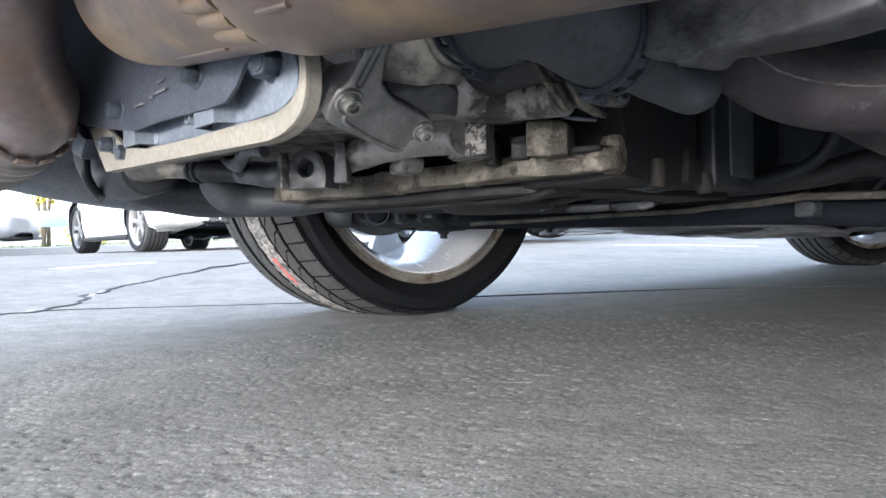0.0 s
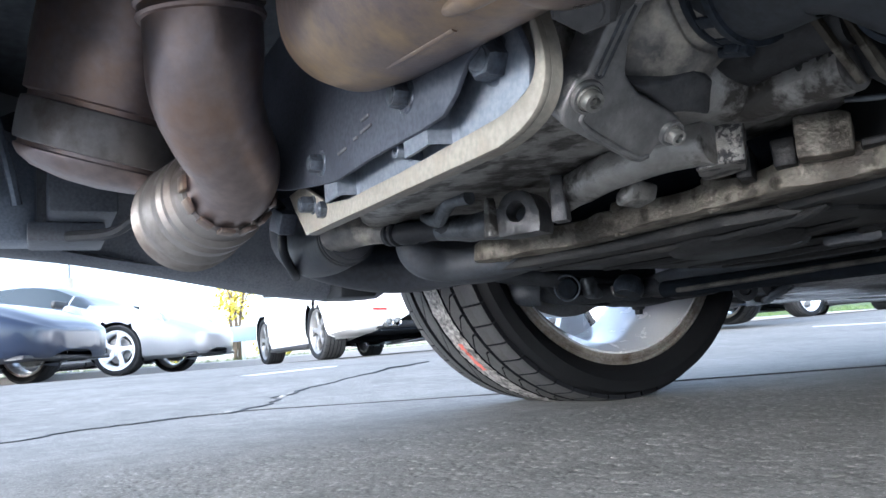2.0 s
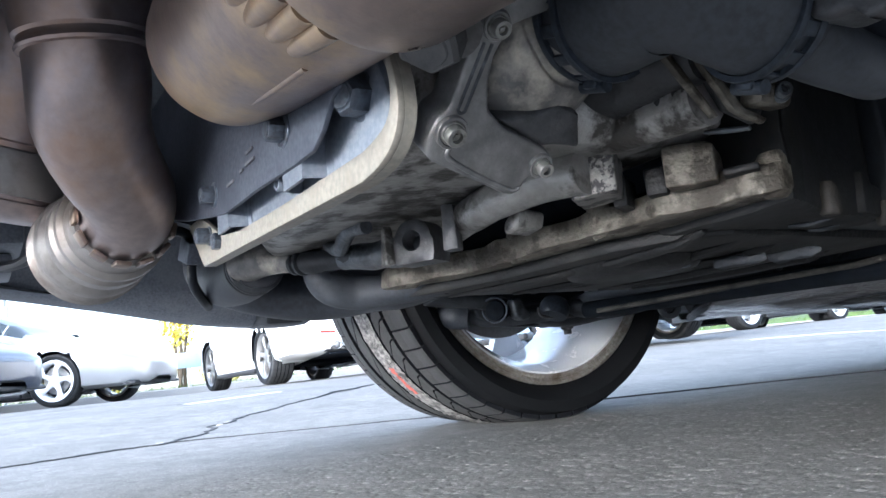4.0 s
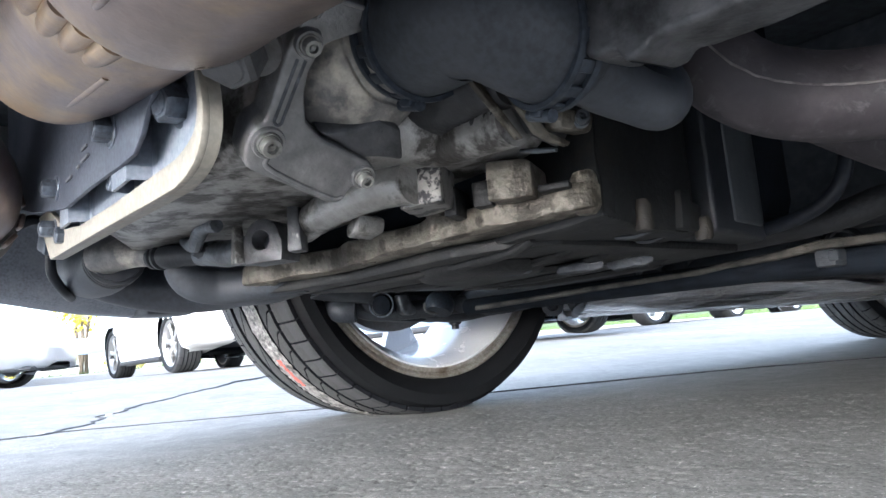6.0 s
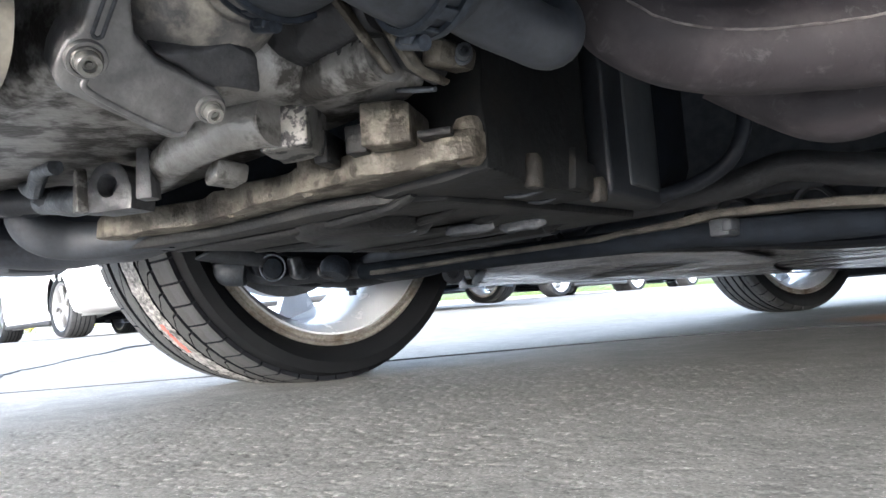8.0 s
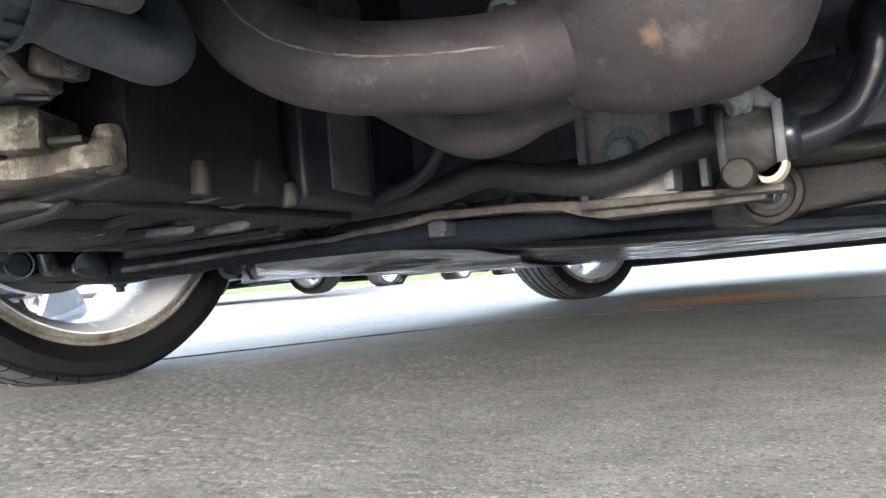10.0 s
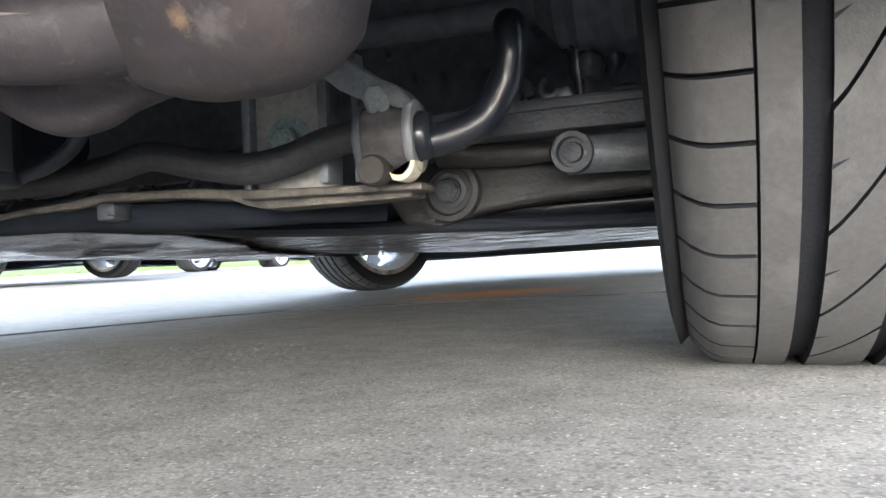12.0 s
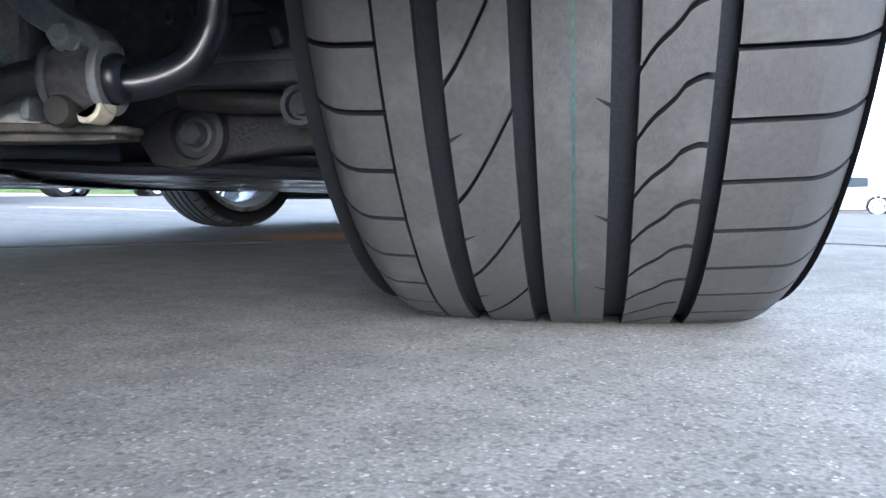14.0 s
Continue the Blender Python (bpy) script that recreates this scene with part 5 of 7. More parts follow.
for f in bm.faces:
    c = f.calc_center_median()
    axis_z = 0.2255 + (0.2175 - 0.2255) * (c.x - 0.098) / 0.09
    up = (c.z - axis_z - 0.35 * (c.y + 0.548)) / 0.0118
    ragged = 0.35 * noise.noise(c * 90) + 0.35 * noise.noise(c * 260)
    f.material_index = 1 if up + ragged > 0.66 - 0.25 * (0.188 - c.x) / 0.09 else 0
part("coolant_pipe_casting", bm, [M["alloy"], M["oil"]], engine, "pale cast pipe caked with black oil on top")
bm = bmesh.new()
add_tube(bm, [(0.085, -0.552, 0.246, 0.020), (0.125, -0.556, 0.243, 0.020), (0.160, -0.560, 0.241, 0.018), (0.195, -0.556, 0.237, 0.014)], sides=28, steps=8)
roughen(bm, bm.verts, 0.003, 0.016, 7.0)
part("oily_casting", bm, M["oil"], engine, "black oil-caked casting under the hose")
bm = bmesh.new()
slab(bm, (0.1354, -0.5240, 0.1895), (0.86, 0.51, 0), [(0, 0), (0.0265, -0.001), (0.0275, 0.019), (0.022, 0.0215), (0.0005, 0.0225)], 0.04, 0.0015)
bmesh.ops.subdivide_edges(bm, edges=bm.edges, cuts=2, use_grid_fill=True)
roughen(bm, bm.verts, 0.0007, 0.012, 6.0)
part("cast_box", bm, M["alloy_rust"], engine, "sandy cast box over the flange")
for at, size in (((0.1605, -0.5085, 0.190), (0.018, 0.004)), ((0.118, -0.520, 0.189), (0.012, 0.016)), ((0.100, -0.528, 0.187), (0.008, 0.018))):
    bm = bmesh.new()
    slab(bm, at, (0.86, 0.51, 0), [(0, 0), (size[0], 0), (size[0], size[1]), (0, size[1])], 0.03, 0.0012)
    roughen(bm, bm.verts, 0.0006, 0.01, at[0] * 40)
    part("cast_rib", bm, M["sump"], engine)
# a double fin standing on the pipe, and its foot
for x, rim in ((0.1905, [(-0.5830, 0.2440), (-0.5790, 0.2330), (-0.5679, 0.2225), (-0.5510, 0.2070), (-0.5475, 0.2078), (-0.5660, 0.2262), (-0.5755, 0.2360), (-0.5790, 0.2450)]),
               (0.1960, [(-0.5765, 0.2430), (-0.5567, 0.2240), (-0.5435, 0.2095), (-0.5340, 0.2066), (-0.5215, 0.2050), (-0.5190, 0.2076), (-0.5350, 0.2110), (-0.5530, 0.2275), (-0.5725, 0.2450)])):
    bm = bmesh.new()
    add_prism(bm, rim, "x", x - 0.0018, x + 0.0018, 0.0008, 2)
    part("clamp_fin", bm, M["alloy_rust"], engine, "thin stained metal fin")
bm = bmesh.new()
add_prism(bm, [(-0.5440, 0.2110), (-0.5230, 0.2060), (-0.5140, 0.2170), (-0.5400, 0.2310), (-0.5600, 0.2330)], "x", 0.190, 0.1955, 0.001)
part("fin_web", bm, M["oil"], engine, "dark oily web behind the fin")
bm = bmesh.new()
add_tube(bm, [(0.166, -0.524, 0.2105, 0.0012), (0.178, -0.524, 0.2075, 0.0016), (0.190, -0.522, 0.2050, 0.0012)], sides=10, steps=5)
part("fin_foot", bm, M["alloy_dark"], engine, "bright bent foot of the fin")
bm = bmesh.new()
add_prism(bm, [(0.194, 0.212), (0.207, 0.210), (0.210, 0.220), (0.198, 0.226)], "y", -0.536, -0.512, 0.003)
part("pipe_bracket", bm, M["alloy_rust"], engine)
bolt("bracket_bolt", (0.2105, -0.524, 0.2155), (0.8, -0.6, 0.0), engine, M["alloy_dark"], 0.0036, 0.004, "socket", 1.3)

# slanted cover with ridges, bosses and bolts
n_c = Vector((0.73, -0.05, -0.68)).normalized()
e_x = Vector((0.0, 1.0, 0.0)) - n_c * n_c.y
e_x.normalize()
e_z = n_c.cross(e_x).normalized()
if e_z.z < 0:
    e_z.negate()
o_c = Vector((0.13, -0.654, 0.212))
frame_c = Matrix((e_x, e_z, n_c)).transposed().to_4x4()
frame_c.translation = o_c


def set_on_cover(bm):
    bmesh.ops.transform(bm, matrix=frame_c, verts=bm.verts)
    bmesh.ops.recalc_face_normals(bm, faces=bm.faces)
    return bm


bm = bmesh.new()
add_prism(bm, [(-0.0040, 0.0466), (-0.0045, 0.0177), (-0.0050, 0.0105), (-0.0095, 0.0060), (-0.0112, -0.0030), (-0.0106, -0.0114), (-0.0071, -0.0156), (0.0389, -0.0298), (0.0446, -0.0302), (0.0485, -0.0280), (0.0500, -0.0200),
               (0.0560, -0.0190), (0.0610, -0.0150), (0.0615, -0.0085), (0.0560, -0.0040), (0.0430, 0.0000), (0.0263, 0.0046), (0.0150, 0.0126), (0.0105, 0.0250), (0.0090, 0.0360), (0.0105, 0.0440), (0.0120, 0.0500), (0.0100, 0.0570), (0.0020, 0.0575), (-0.0030, 0.0530)], "z", -0.022, 0.0, 0.0022, 3)
cover = part("timing_cover", set_on_cover(bm), M["cover"], engine, "dark greasy slanted cast cover with raised ridges")
bm = bmesh.new()
for line in ([(-0.0012, 0.0105), (0.0002, 0.026), (0.0016, 0.0425)], [(0.0026, 0.0102), (0.0040, 0.026), (0.0056, 0.0425)], [(-0.0012, 0.0105), (0.0007, 0.0092), (0.0026, 0.0102)]):
    add_tube(bm, [(u, v, -0.0001) for u, v in line], 0.0009, sides=10, steps=6)
part("cover_ridge", set_on_cover(bm), M["alloy_dark"], cover, "pair of thin worn ridges")
bm = bmesh.new()
add_tube(bm, [(0.0005, -0.0080, -0.0002), (0.0020, -0.0130, 0.0), (0.0200, -0.0205, 0.0), (0.0410, -0.0268, 0.0), (0.0470, -0.0255, -0.0004)], 0.0014, sides=10, steps=8)
part("cover_ridge", set_on_cover(bm), M["cover"], cover, "long low ridge along the lower edge")
for u, v, r in ((-0.0013, 0.0001, 0.0082), (0.0541, -0.0119, 0.0066), (0.0043, 0.0505, 0.0068)):
    bm = bmesh.new()
    add_lathe(bm, [(0, -0.002), (r, -0.002), (r, 0.0016), (r * 0.94, 0.0024), (r * 0.78, 0.0024), (r * 0.74, 0.0014), (0, 0.0014)], Matrix.Translation((u, v, 0)), 32)
    part("cover_boss", set_on_cover(bm), M["cover"], cover)
    at = frame_c @ Vector((u, v, 0.0030))
    bolt("cover_bolt", tuple(at), tuple(n_c), engine, M["zinc_dull"], r * 0.62, 0.0045, "socket", 1.18, "pale socket-head bolt on the cover")
bm = bmesh.new()
add_prism(bm, [(-0.004, 0.050), (0.0015, 0.0600), (0.0055, 0.0620), (0.0077, 0.0700), (0.0116, 0.0730), (0.0355, 0.0722), (0.0420, 0.0690), (0.0300, 0.0600), (0.0160, 0.0520), (0.008, 0.045)], "z", -0.03, -0.0025, 0.002, 2)
add_tube(bm, [(0.0062, 0.0625, -0.002), (0.0090, 0.0700, -0.002), (0.0125, 0.0718, -0.002), (0.0350, 0.0708, -0.002)], 0.0012, sides=8, steps=5)
part("upper_cover", set_on_cover(bm), M["cover"], engine, "dark rimmed plate above the cover")

# round stained neck, and the thick black hose on it with two band clamps
bm = bmesh.new()
add_tube(bm, [(0.085, -0.604, 0.258, 0.050), (0.112, -0.601, 0.262, 0.046), (0.132, -0.597, 0.266, 0.041), (0.150, -0.593, 0.267, 0.0355), (0.163, -0.5925, 0.2645, 0.032), (0.176, -0.593, 0.2600, 0.0310)], sides=56, steps=10)
roughen(bm, bm.verts, 0.0018, 0.025, 2.5)
part("hose_neck", bm, M["neck"], engine, "round cast neck with pale and brown blotches")
bm = bmesh.new()
add_prism(bm, [(0.024, 0.0072), (0.0417, 0.0129), (0.0551, 0.0194), (0.0701, 0.0164), (0.0788, -0.0023), (0.0602, -0.0027), (0.0549, -0.0044), (0.0433, -0.0004)], "z", -0.04, -0.0035, 0.003, 3)
bmesh.ops.subdivide_edges(bm, edges=bm.edges, cuts=2, use_grid_fill=True)
roughen(bm, bm.verts, 0.0012, 0.012, 5.0)
part("cast_web", set_on_cover(bm), M["grease"], engine, "greasy dark casting beside the cover")
bm = bmesh.new()
add_tube(bm, [(0.158, -0.5920, 0.2670, 0.0300), (0.176, -0.5935, 0.2612, 0.0315), (0.194, -0.5960, 0.2600, 0.0325), (0.211, -0.5960, 0.2580, 0.0325), (0.2235, -0.5880, 0.2505, 0.0305), (0.2308, -0.574, 0.2400, 0.0280), (0.2320, -0.562, 0.2370, 0.0265), (0.2335, -0.548, 0.2360, 0.0220)], sides=48, steps=10)
part("intake_hose", bm, M["hose"], engine, "thick black rubber elbow hose")


def hose_clamp(centre, axis, r, wide, spin):
    """A steel band with open slots, its two raised edges and a screw housing."""
    axis = Vector(axis).normalized()
    base = along(Vector(centre) - axis * wide / 2, Vector(centre) + axis * wide / 2)
    bm = bmesh.new()
    for z0, z1 in ((0, wide * 0.24), (wide * 0.76, wide)):
        add_lathe(bm, [(r, z0), (r + 0.0024, z0), (r + 0.0028, (z0 + z1) / 2), (r + 0.0024, z1), (r, z1)], base, 64, closed=True)
    for k in range(14):
        a = radians(spin + 360 / 14 * k)
        add_box(bm, (r, -0.0030, wide * 0.2), (r + 0.0020, 0.0030, wide * 0.8), 0.0006, base @ Matrix.Rotation(a, 4, "Z"))
    clamp = part("hose_clamp", bm, M["clamp"], engine, "dark steel band clamp with slots")
    bm = bmesh.new()
    down = Vector((-0.35, 0, -1)) - axis * axis.dot(Vector((-0.35, 0, -1)))
    at = along(Vector(centre), Vector(centre) + down.normalized())
    add_box(bm, (-0.0045, -0.0045, r), (0.0045, 0.0045, r + 0.0055), 0.0015, at)
    add_lathe(bm, [(0, -0.008), (0.0032, -0.008), (0.0032, 0.008), (0, 0.008)], at @ Matrix.Translation((0, 0, r + 0.004)) @ Matrix.Rotation(radians(90), 4, "X"), 12)
    part("clamp_screw_housing", bm, M["clamp"], clamp, "raised screw housing")


hose_clamp((0.1730, -0.5930, 0.2625), (1, -0.047, -0.325), 0.0317, 0.0165, 0)
hose_clamp((0.2315, -0.5660, 0.2378), (0.12, 1, 0), 0.0272, 0.0140, 40)
bm = bmesh.new()
add_tube(bm, [(0.233, -0.56, 0.240, 0.022), (0.236, -0.54, 0.226, 0.0165), (0.240, -0.522, 0.2185, 0.0138), (0.244, -0.506, 0.2150, 0.0132), (0.242, -0.498, 0.225, 0.0125), (0.226, -0.496, 0.250, 0.012), (0.205, -0.494, 0.29, 0.012)], sides=24)
part("coolant_hose", bm, M["hose"], engine, "bent black coolant hose")
# cast beam over the hose
bm = bmesh.new()
vs = add_prism(bm, [(0.246, 0.2508), (0.2552, 0.2339), (0.2545, 0.2230), (0.2600, 0.2205), (0.2700, 0.2205), (0.2740, 0.2150), (0.2762, 0.2136), (0.2841, 0.2136), (0.2881, 0.2177), (0.2980, 0.2168), (0.3212, 0.2160), (0.360, 0.2185), (0.360, 0.262), (0.30, 0.268), (0.25, 0.262)], "y", -0.572, -0.540, 0.003, 3)
bmesh.ops.subdivide_edges(bm, edges=bm.edges, cuts=1, use_grid_fill=True)
roughen(bm, bm.verts, 0.002, 0.03, 5.0)
part("engine_mount_beam", bm, M["grease"], engine, "grimy cast engine mount beam")

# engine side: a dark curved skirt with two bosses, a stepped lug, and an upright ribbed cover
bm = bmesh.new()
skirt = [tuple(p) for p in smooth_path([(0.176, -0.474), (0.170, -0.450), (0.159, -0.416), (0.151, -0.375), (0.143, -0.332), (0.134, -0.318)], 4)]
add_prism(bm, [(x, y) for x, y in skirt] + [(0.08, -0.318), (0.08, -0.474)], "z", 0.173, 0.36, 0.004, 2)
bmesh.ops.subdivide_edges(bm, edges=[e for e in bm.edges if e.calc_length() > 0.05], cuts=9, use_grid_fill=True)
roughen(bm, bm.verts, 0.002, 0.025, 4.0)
part("engine_side", bm, M["side"], engine, "dark side of the engine")
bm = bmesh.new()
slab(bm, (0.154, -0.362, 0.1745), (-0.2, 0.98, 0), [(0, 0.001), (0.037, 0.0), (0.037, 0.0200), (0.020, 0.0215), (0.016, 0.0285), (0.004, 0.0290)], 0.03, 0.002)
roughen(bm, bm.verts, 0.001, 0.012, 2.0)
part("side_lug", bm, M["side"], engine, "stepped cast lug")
bm = bmesh.new()
add_prism(bm, [(0.149, -0.312), (0.144, -0.290), (0.126, -0.200), (0.120, -0.190), (0.08, -0.190), (0.08, -0.312)], "z", 0.1755, 0.36, 0.004, 3)
rib_cover = part("side_cover", bm, M["plastic"], engine, "dark upright plastic cover")
bm = bmesh.new()
add_prism(bm, [(0.1425, -0.273), (0.1295, -0.208), (0.122, -0.208), (0.135, -0.273)], "z", 0.1855, 0.35, 0.0025, 3)
part("cover_rib", bm, M["cover_grey"], rib_cover, "broad paler upright rib")
for x, y, z, h, w in ((0.1610, -0.416, 0.1705, 0.0195, 0.0062), (0.1475, -0.328, 0.1685, 0.0165, 0.0064)):
    bm = bmesh.new()
    add_lathe(bm, [(0, z), (w * 0.8, z), (w, z + 0.002), (w, z + h - 0.004), (w * 0.7, z + h), (0, z + h)], Matrix.Translation((x, y, 0)), 18)
    roughen(bm, bm.verts, 0.0009, 0.008, x * 30)
    part("flange_boss", bm, M["brown_boss"], engine, "brown stained flange boss")
for x, y, l, a in ((0.133, -0.390, 0.014, 10), (0.118, -0.352, 0.010, 22)):
    bm = bmesh.new()
    add_tube(bm, [(-l, 0, 0.001, 0.002), (0, 0.001, 0, 0.0032), (l, 0, 0.0012, 0.0018)], sides=8, steps=4, squash=0.6)
    bmesh.ops.transform(bm, matrix=pose(x, y, 0.1725, 0, 0, a), verts=bm.verts)
    part("side_lip", bm, M["arm"], engine, "worn lip under the engine side")

# bracket, grey plate, heat shield and exhaust on the tail side
bm = bmesh.new()
low = [(-0.147, 0.198), (-0.06, 0.1955), (0.021, 0.193), (0.080, 0.191), (0.116, 0.190), (0.133, 0.1925), (0.146, 0.198), (0.1530, 0.207), (0.1545, 0.218), (0.1525, 0.229), (0.1500, 0.238), (0.149, 0.262)]
up = [(0.1450, 0.262), (0.1462, 0.238), (0.1485, 0.220), (0.1425, 0.2085), (0.124, 0.2035), (0.108, 0.2030), (0.013, 0.2040), (-0.06, 0.2065), (-0.10, 0.212), (-0.150, 0.236), (-0.184, 0.236), (-0.170, 0.22)]
low = low[:4] + [tuple(p) for p in smooth_path(low[4:], 4)]
up = [tuple(p) for p in smooth_path(up[:6], 4)] + up[6:]
add_prism(bm, low + up, "y", -0.696, -0.692, 0.0008, 2)
add_prism(bm, [(x, z) for x, z in low[:-1]] + [(x - 0.0045, z + 0.0035) for x, z in low[-2::-1]], "y", -0.6925, -0.687, 0.0)
bmesh.ops.recalc_face_normals(bm, faces=bm.faces)
bracket = part("steel_bracket", bm, M["bracket"], car, "bare pale steel bracket")
bm = bmesh.new()
add_prism(bm, [(-0.105, 0.208), (0.02, 0.2045), (0.115, 0.2065), (0.132, 0.213), (0.134, 0.225), (0.118, 0.262), (-0.10, 0.262)], "y", -0.688, -0.684, 0.001)
part("grey_plate", bm, M["grey_steel"], bracket, "grey pressed steel plate")
for x, z, w in ((0.048, 0.219, 0.017), (-0.078, 0.222, 0.015)):
    bm = bmesh.new()
    prof = [(-w * 1.5, 0), (-w, 0), (-w * 0.8, -0.012), (w * 0.8, -0.012), (w, 0), (w * 1.5, 0)]
    prev = None
    for px, py in prof:
        row = [bm.verts.new((x + px, -0.6885 + py, z - 0.012)), bm.verts.new((x + px, -0.6885 + py, z + 0.016)), bm.verts.new((x + px, -0.6865 + py, z + 0.016)), bm.verts.new((x + px, -0.6865 + py, z - 0.012))]
        if prev:
            for k in range(4):
                bm.faces.new((prev[k], prev[(k + 1) % 4], row[(k + 1) % 4], row[k]))
        prev = row
    bmesh.ops.recalc_face_normals(bm, faces=bm.faces)
    part("plate_tab", bm, M["grey_steel"], bracket, "raised grey tab")
bolt("bracket_bolt", (0.110, -0.689, 0.2325), (0.2, -1, -0.1), bracket, M["bolt"], 0.0085, 0.011, "hex", 1.35, "large grey hex bolt")
bolt("bracket_bolt", (-0.128, -0.697, 0.217), (0, -1, 0), bracket, M["bolt"], 0.0055, 0.009, "hex", 1.3, "grey hex bolt")
bolt("bracket_bolt", (0.018, -0.690, 0.2165), (0, -1, 0), bracket, M["grey_steel"], 0.005, 0.008, "socket", 1.2)
bolt("bracket_bolt", (-0.105, -0.695, 0.2085), (0, -1, 0), bracket, M["bolt"], 0.0055, 0.006, "hex", 1.3, "grey hex bolt")

bm = bmesh.new()
add_prism(bm, [(-0.27, 0.262), (-0.166, 0.236), (-0.10, 0.224), (-0.062, 0.218), (-0.005, 0.2175), (0.060, 0.2145), (0.082, 0.2145), (0.095, 0.2205), (0.107, 0.231), (0.130, 0.240), (0.17, 0.243), (0.17, 0.36), (-0.27, 0.36)], "y", -0.703, -0.700, 0.001)
shield = part("heat_shield", bm, M["shield"], car, "dark sheet-metal heat shield")
for at, r in (((0.046, -0.704, 0.237), 0.0062), ((-0.086, -0.704, 0.236), 0.0056)):
    bolt("shield_bolt", at, (0, -1, 0), shield, M["bolt"], r, 0.008, "hex", 1.55, "hex bolt with washer")
for i, (x, z, w) in enumerate(((-0.045, 0.233, 0.014), (-0.022, 0.2345, 0.006), (-0.006, 0.2355, 0.016), (-0.006, 0.242, 0.012))):
    bm = bmesh.new()
    add_box(bm, (x - w / 2, -0.7046, z - 0.0008), (x + w / 2, -0.7036, z + 0.0008))
    part("stamped_print", bm, M["print"], shield, "small unreadable grey print", smooth=False)

# left exhaust can with ribs
can = bmesh.new()
axis_a, axis_b = Vector((0.0, -0.7275, 0.286)), Vector((0.36, -0.720, 0.2465))
m_can = along(axis_a, axis_b)
L = (axis_b - axis_a).length
add_lathe(can, [(0, 0.0), (0.018, 0.004), (0.033, 0.018), (0.041, 0.04), (0.044, 0.07), (0.0447, 0.12), (0.0452, 0.190), (0.0425, 0.1905), (0.0425, 0.1965), (0.0500, 0.1970), (0.0508, 0.202), (0.0505, 0.225), (0.0515, 0.30), (0.0515, L), (0, L)], m_can, 56)
exhaust = part("exhaust_silencer", can, M["exhaust_gold"], car, "heat-coloured brown and golden steel silencer")
d_can = (axis_b - axis_a).normalized()
for ang, s0, s1 in ((-8, 0.150, 0.190), (4.5, 0.152, 0.1905), (16.5, 0.155, 0.1915), (29, 0.154, 0.1915)):
    q = Matrix.Rotation(radians(ang), 3, d_can) @ Vector((0, -0.75, -0.66)).normalized()
    bm = bmesh.new()
    a = axis_a + d_can * s0 + q * 0.0412
    b = axis_a + d_can * s1 + q * 0.0428
    add_tube(bm, [(*a, 0.0026), (*(a + (b - a) * 0.2 + q * 0.0004), 0.0046), (*(a + (b - a) * 0.6 + q * 0.0010), 0.0056), (*(b + q * 0.0010), 0.0060)], sides=18, steps=6)
    part("can_rib", bm, M["exhaust_gold"], exhaust, "pressed open-ended rib on the silencer")
for ang, s0, s1, lift in ((40, 0.050, 0.150, 0.0440), (14, 0.202, 0.240, 0.0505)):
    q = Matrix.Rotation(radians(ang), 3, d_can) @ Vector((0, -0.75, -0.66)).normalized()
    bm = bmesh.new()
    add_tube(bm, [(*(axis_a + d_can * s0 + q * (lift - 0.0045)), 0.0006), (*(axis_a + d_can * (s0 + s1) / 2 + q * (lift - 0.0005)), 0.0016), (*(axis_a + d_can * s1 + q * (lift + 0.0002)), 0.0016)], sides=12, steps=6)
    part("can_crease", bm, M["exhaust_gold"], exhaust, "golden pressed crease")
bolt("big_bolt", (0.178, -0.690, 0.236), (0.15, -0.5, -0.85), car, M["clamp_sleeve"], 0.0125, 0.014, "hex", 1.5, "large brown-stained bolt head")

# downpipe with flexible joint, and the muffler behind it
bm = bmesh.new()
add_tube(bm, [(-0.050, -0.800, 0.55, 0.037), (-0.062, -0.790, 0.42, 0.037), (-0.080, -0.778, 0.320, 0.037), (-0.100, -0.774, 0.286, 0.036), (-0.122, -0.762, 0.266, 0.034), (-0.146, -0.747, 0.252, 0.0325), (-0.170, -0.742, 0.243, 0.0315), (-0.192, -0.745, 0.240, 0.0305), (-0.215, -0.750, 0.238, 0.029)], sides=40, steps=10)
pipe = part("exhaust_pipe", bm, M["exhaust"], car, "heat-browned steel exhaust pipe")
bm = bmesh.new()
add_lathe(bm, [(0.0355, 0), (0.0392, 0.001), (0.0402, 0.003), (0.0392, 0.005), (0.0384, 0.0065), (0.0384, 0.009), (0.0405, 0.011), (0.0412, 0.016), (0.0430, 0.030), (0.047, 0.055), (0.049, 0.090), (0.036, 0.10)], along((-0.0790, -0.7785, 0.322), (-0.062, -0.790, 0.42)), 48, closed=True)
part("pipe_collar", bm, M["exhaust"], pipe, "ringed collar where the pipe meets its can")
bm = bmesh.new()
fa, fb = Vector((-0.186, -0.7425, 0.2415)), Vector((-0.300, -0.757, 0.2365))
prof = [(0.0330, 0), (0.0355, 0.001), (0.0362, 0.010), (0.0372, 0.022), (0.0415, 0.025), (0.0420, 0.030), (0.0392, 0.032), (0.0395, 0.038), (0.0430, 0.041), (0.0435, 0.052), (0.0410, 0.055), (0.0415, 0.062), (0.0445, 0.066), (0.0455, 0.078)]
prof += [(0.0455 + (0.0014 if i % 2 else 0), 0.080 + 0.0020 * i) for i in range(12)] + [(0.042, 0.104), (0.03, 0.107), (0, 0.107)]
add_lathe(bm, [(0, 0)] + prof, along(fa, fb), 56)
part("flexible_joint", bm, M["band_steel"], pipe, "ringed steel exhaust joint")
bm = bmesh.new()
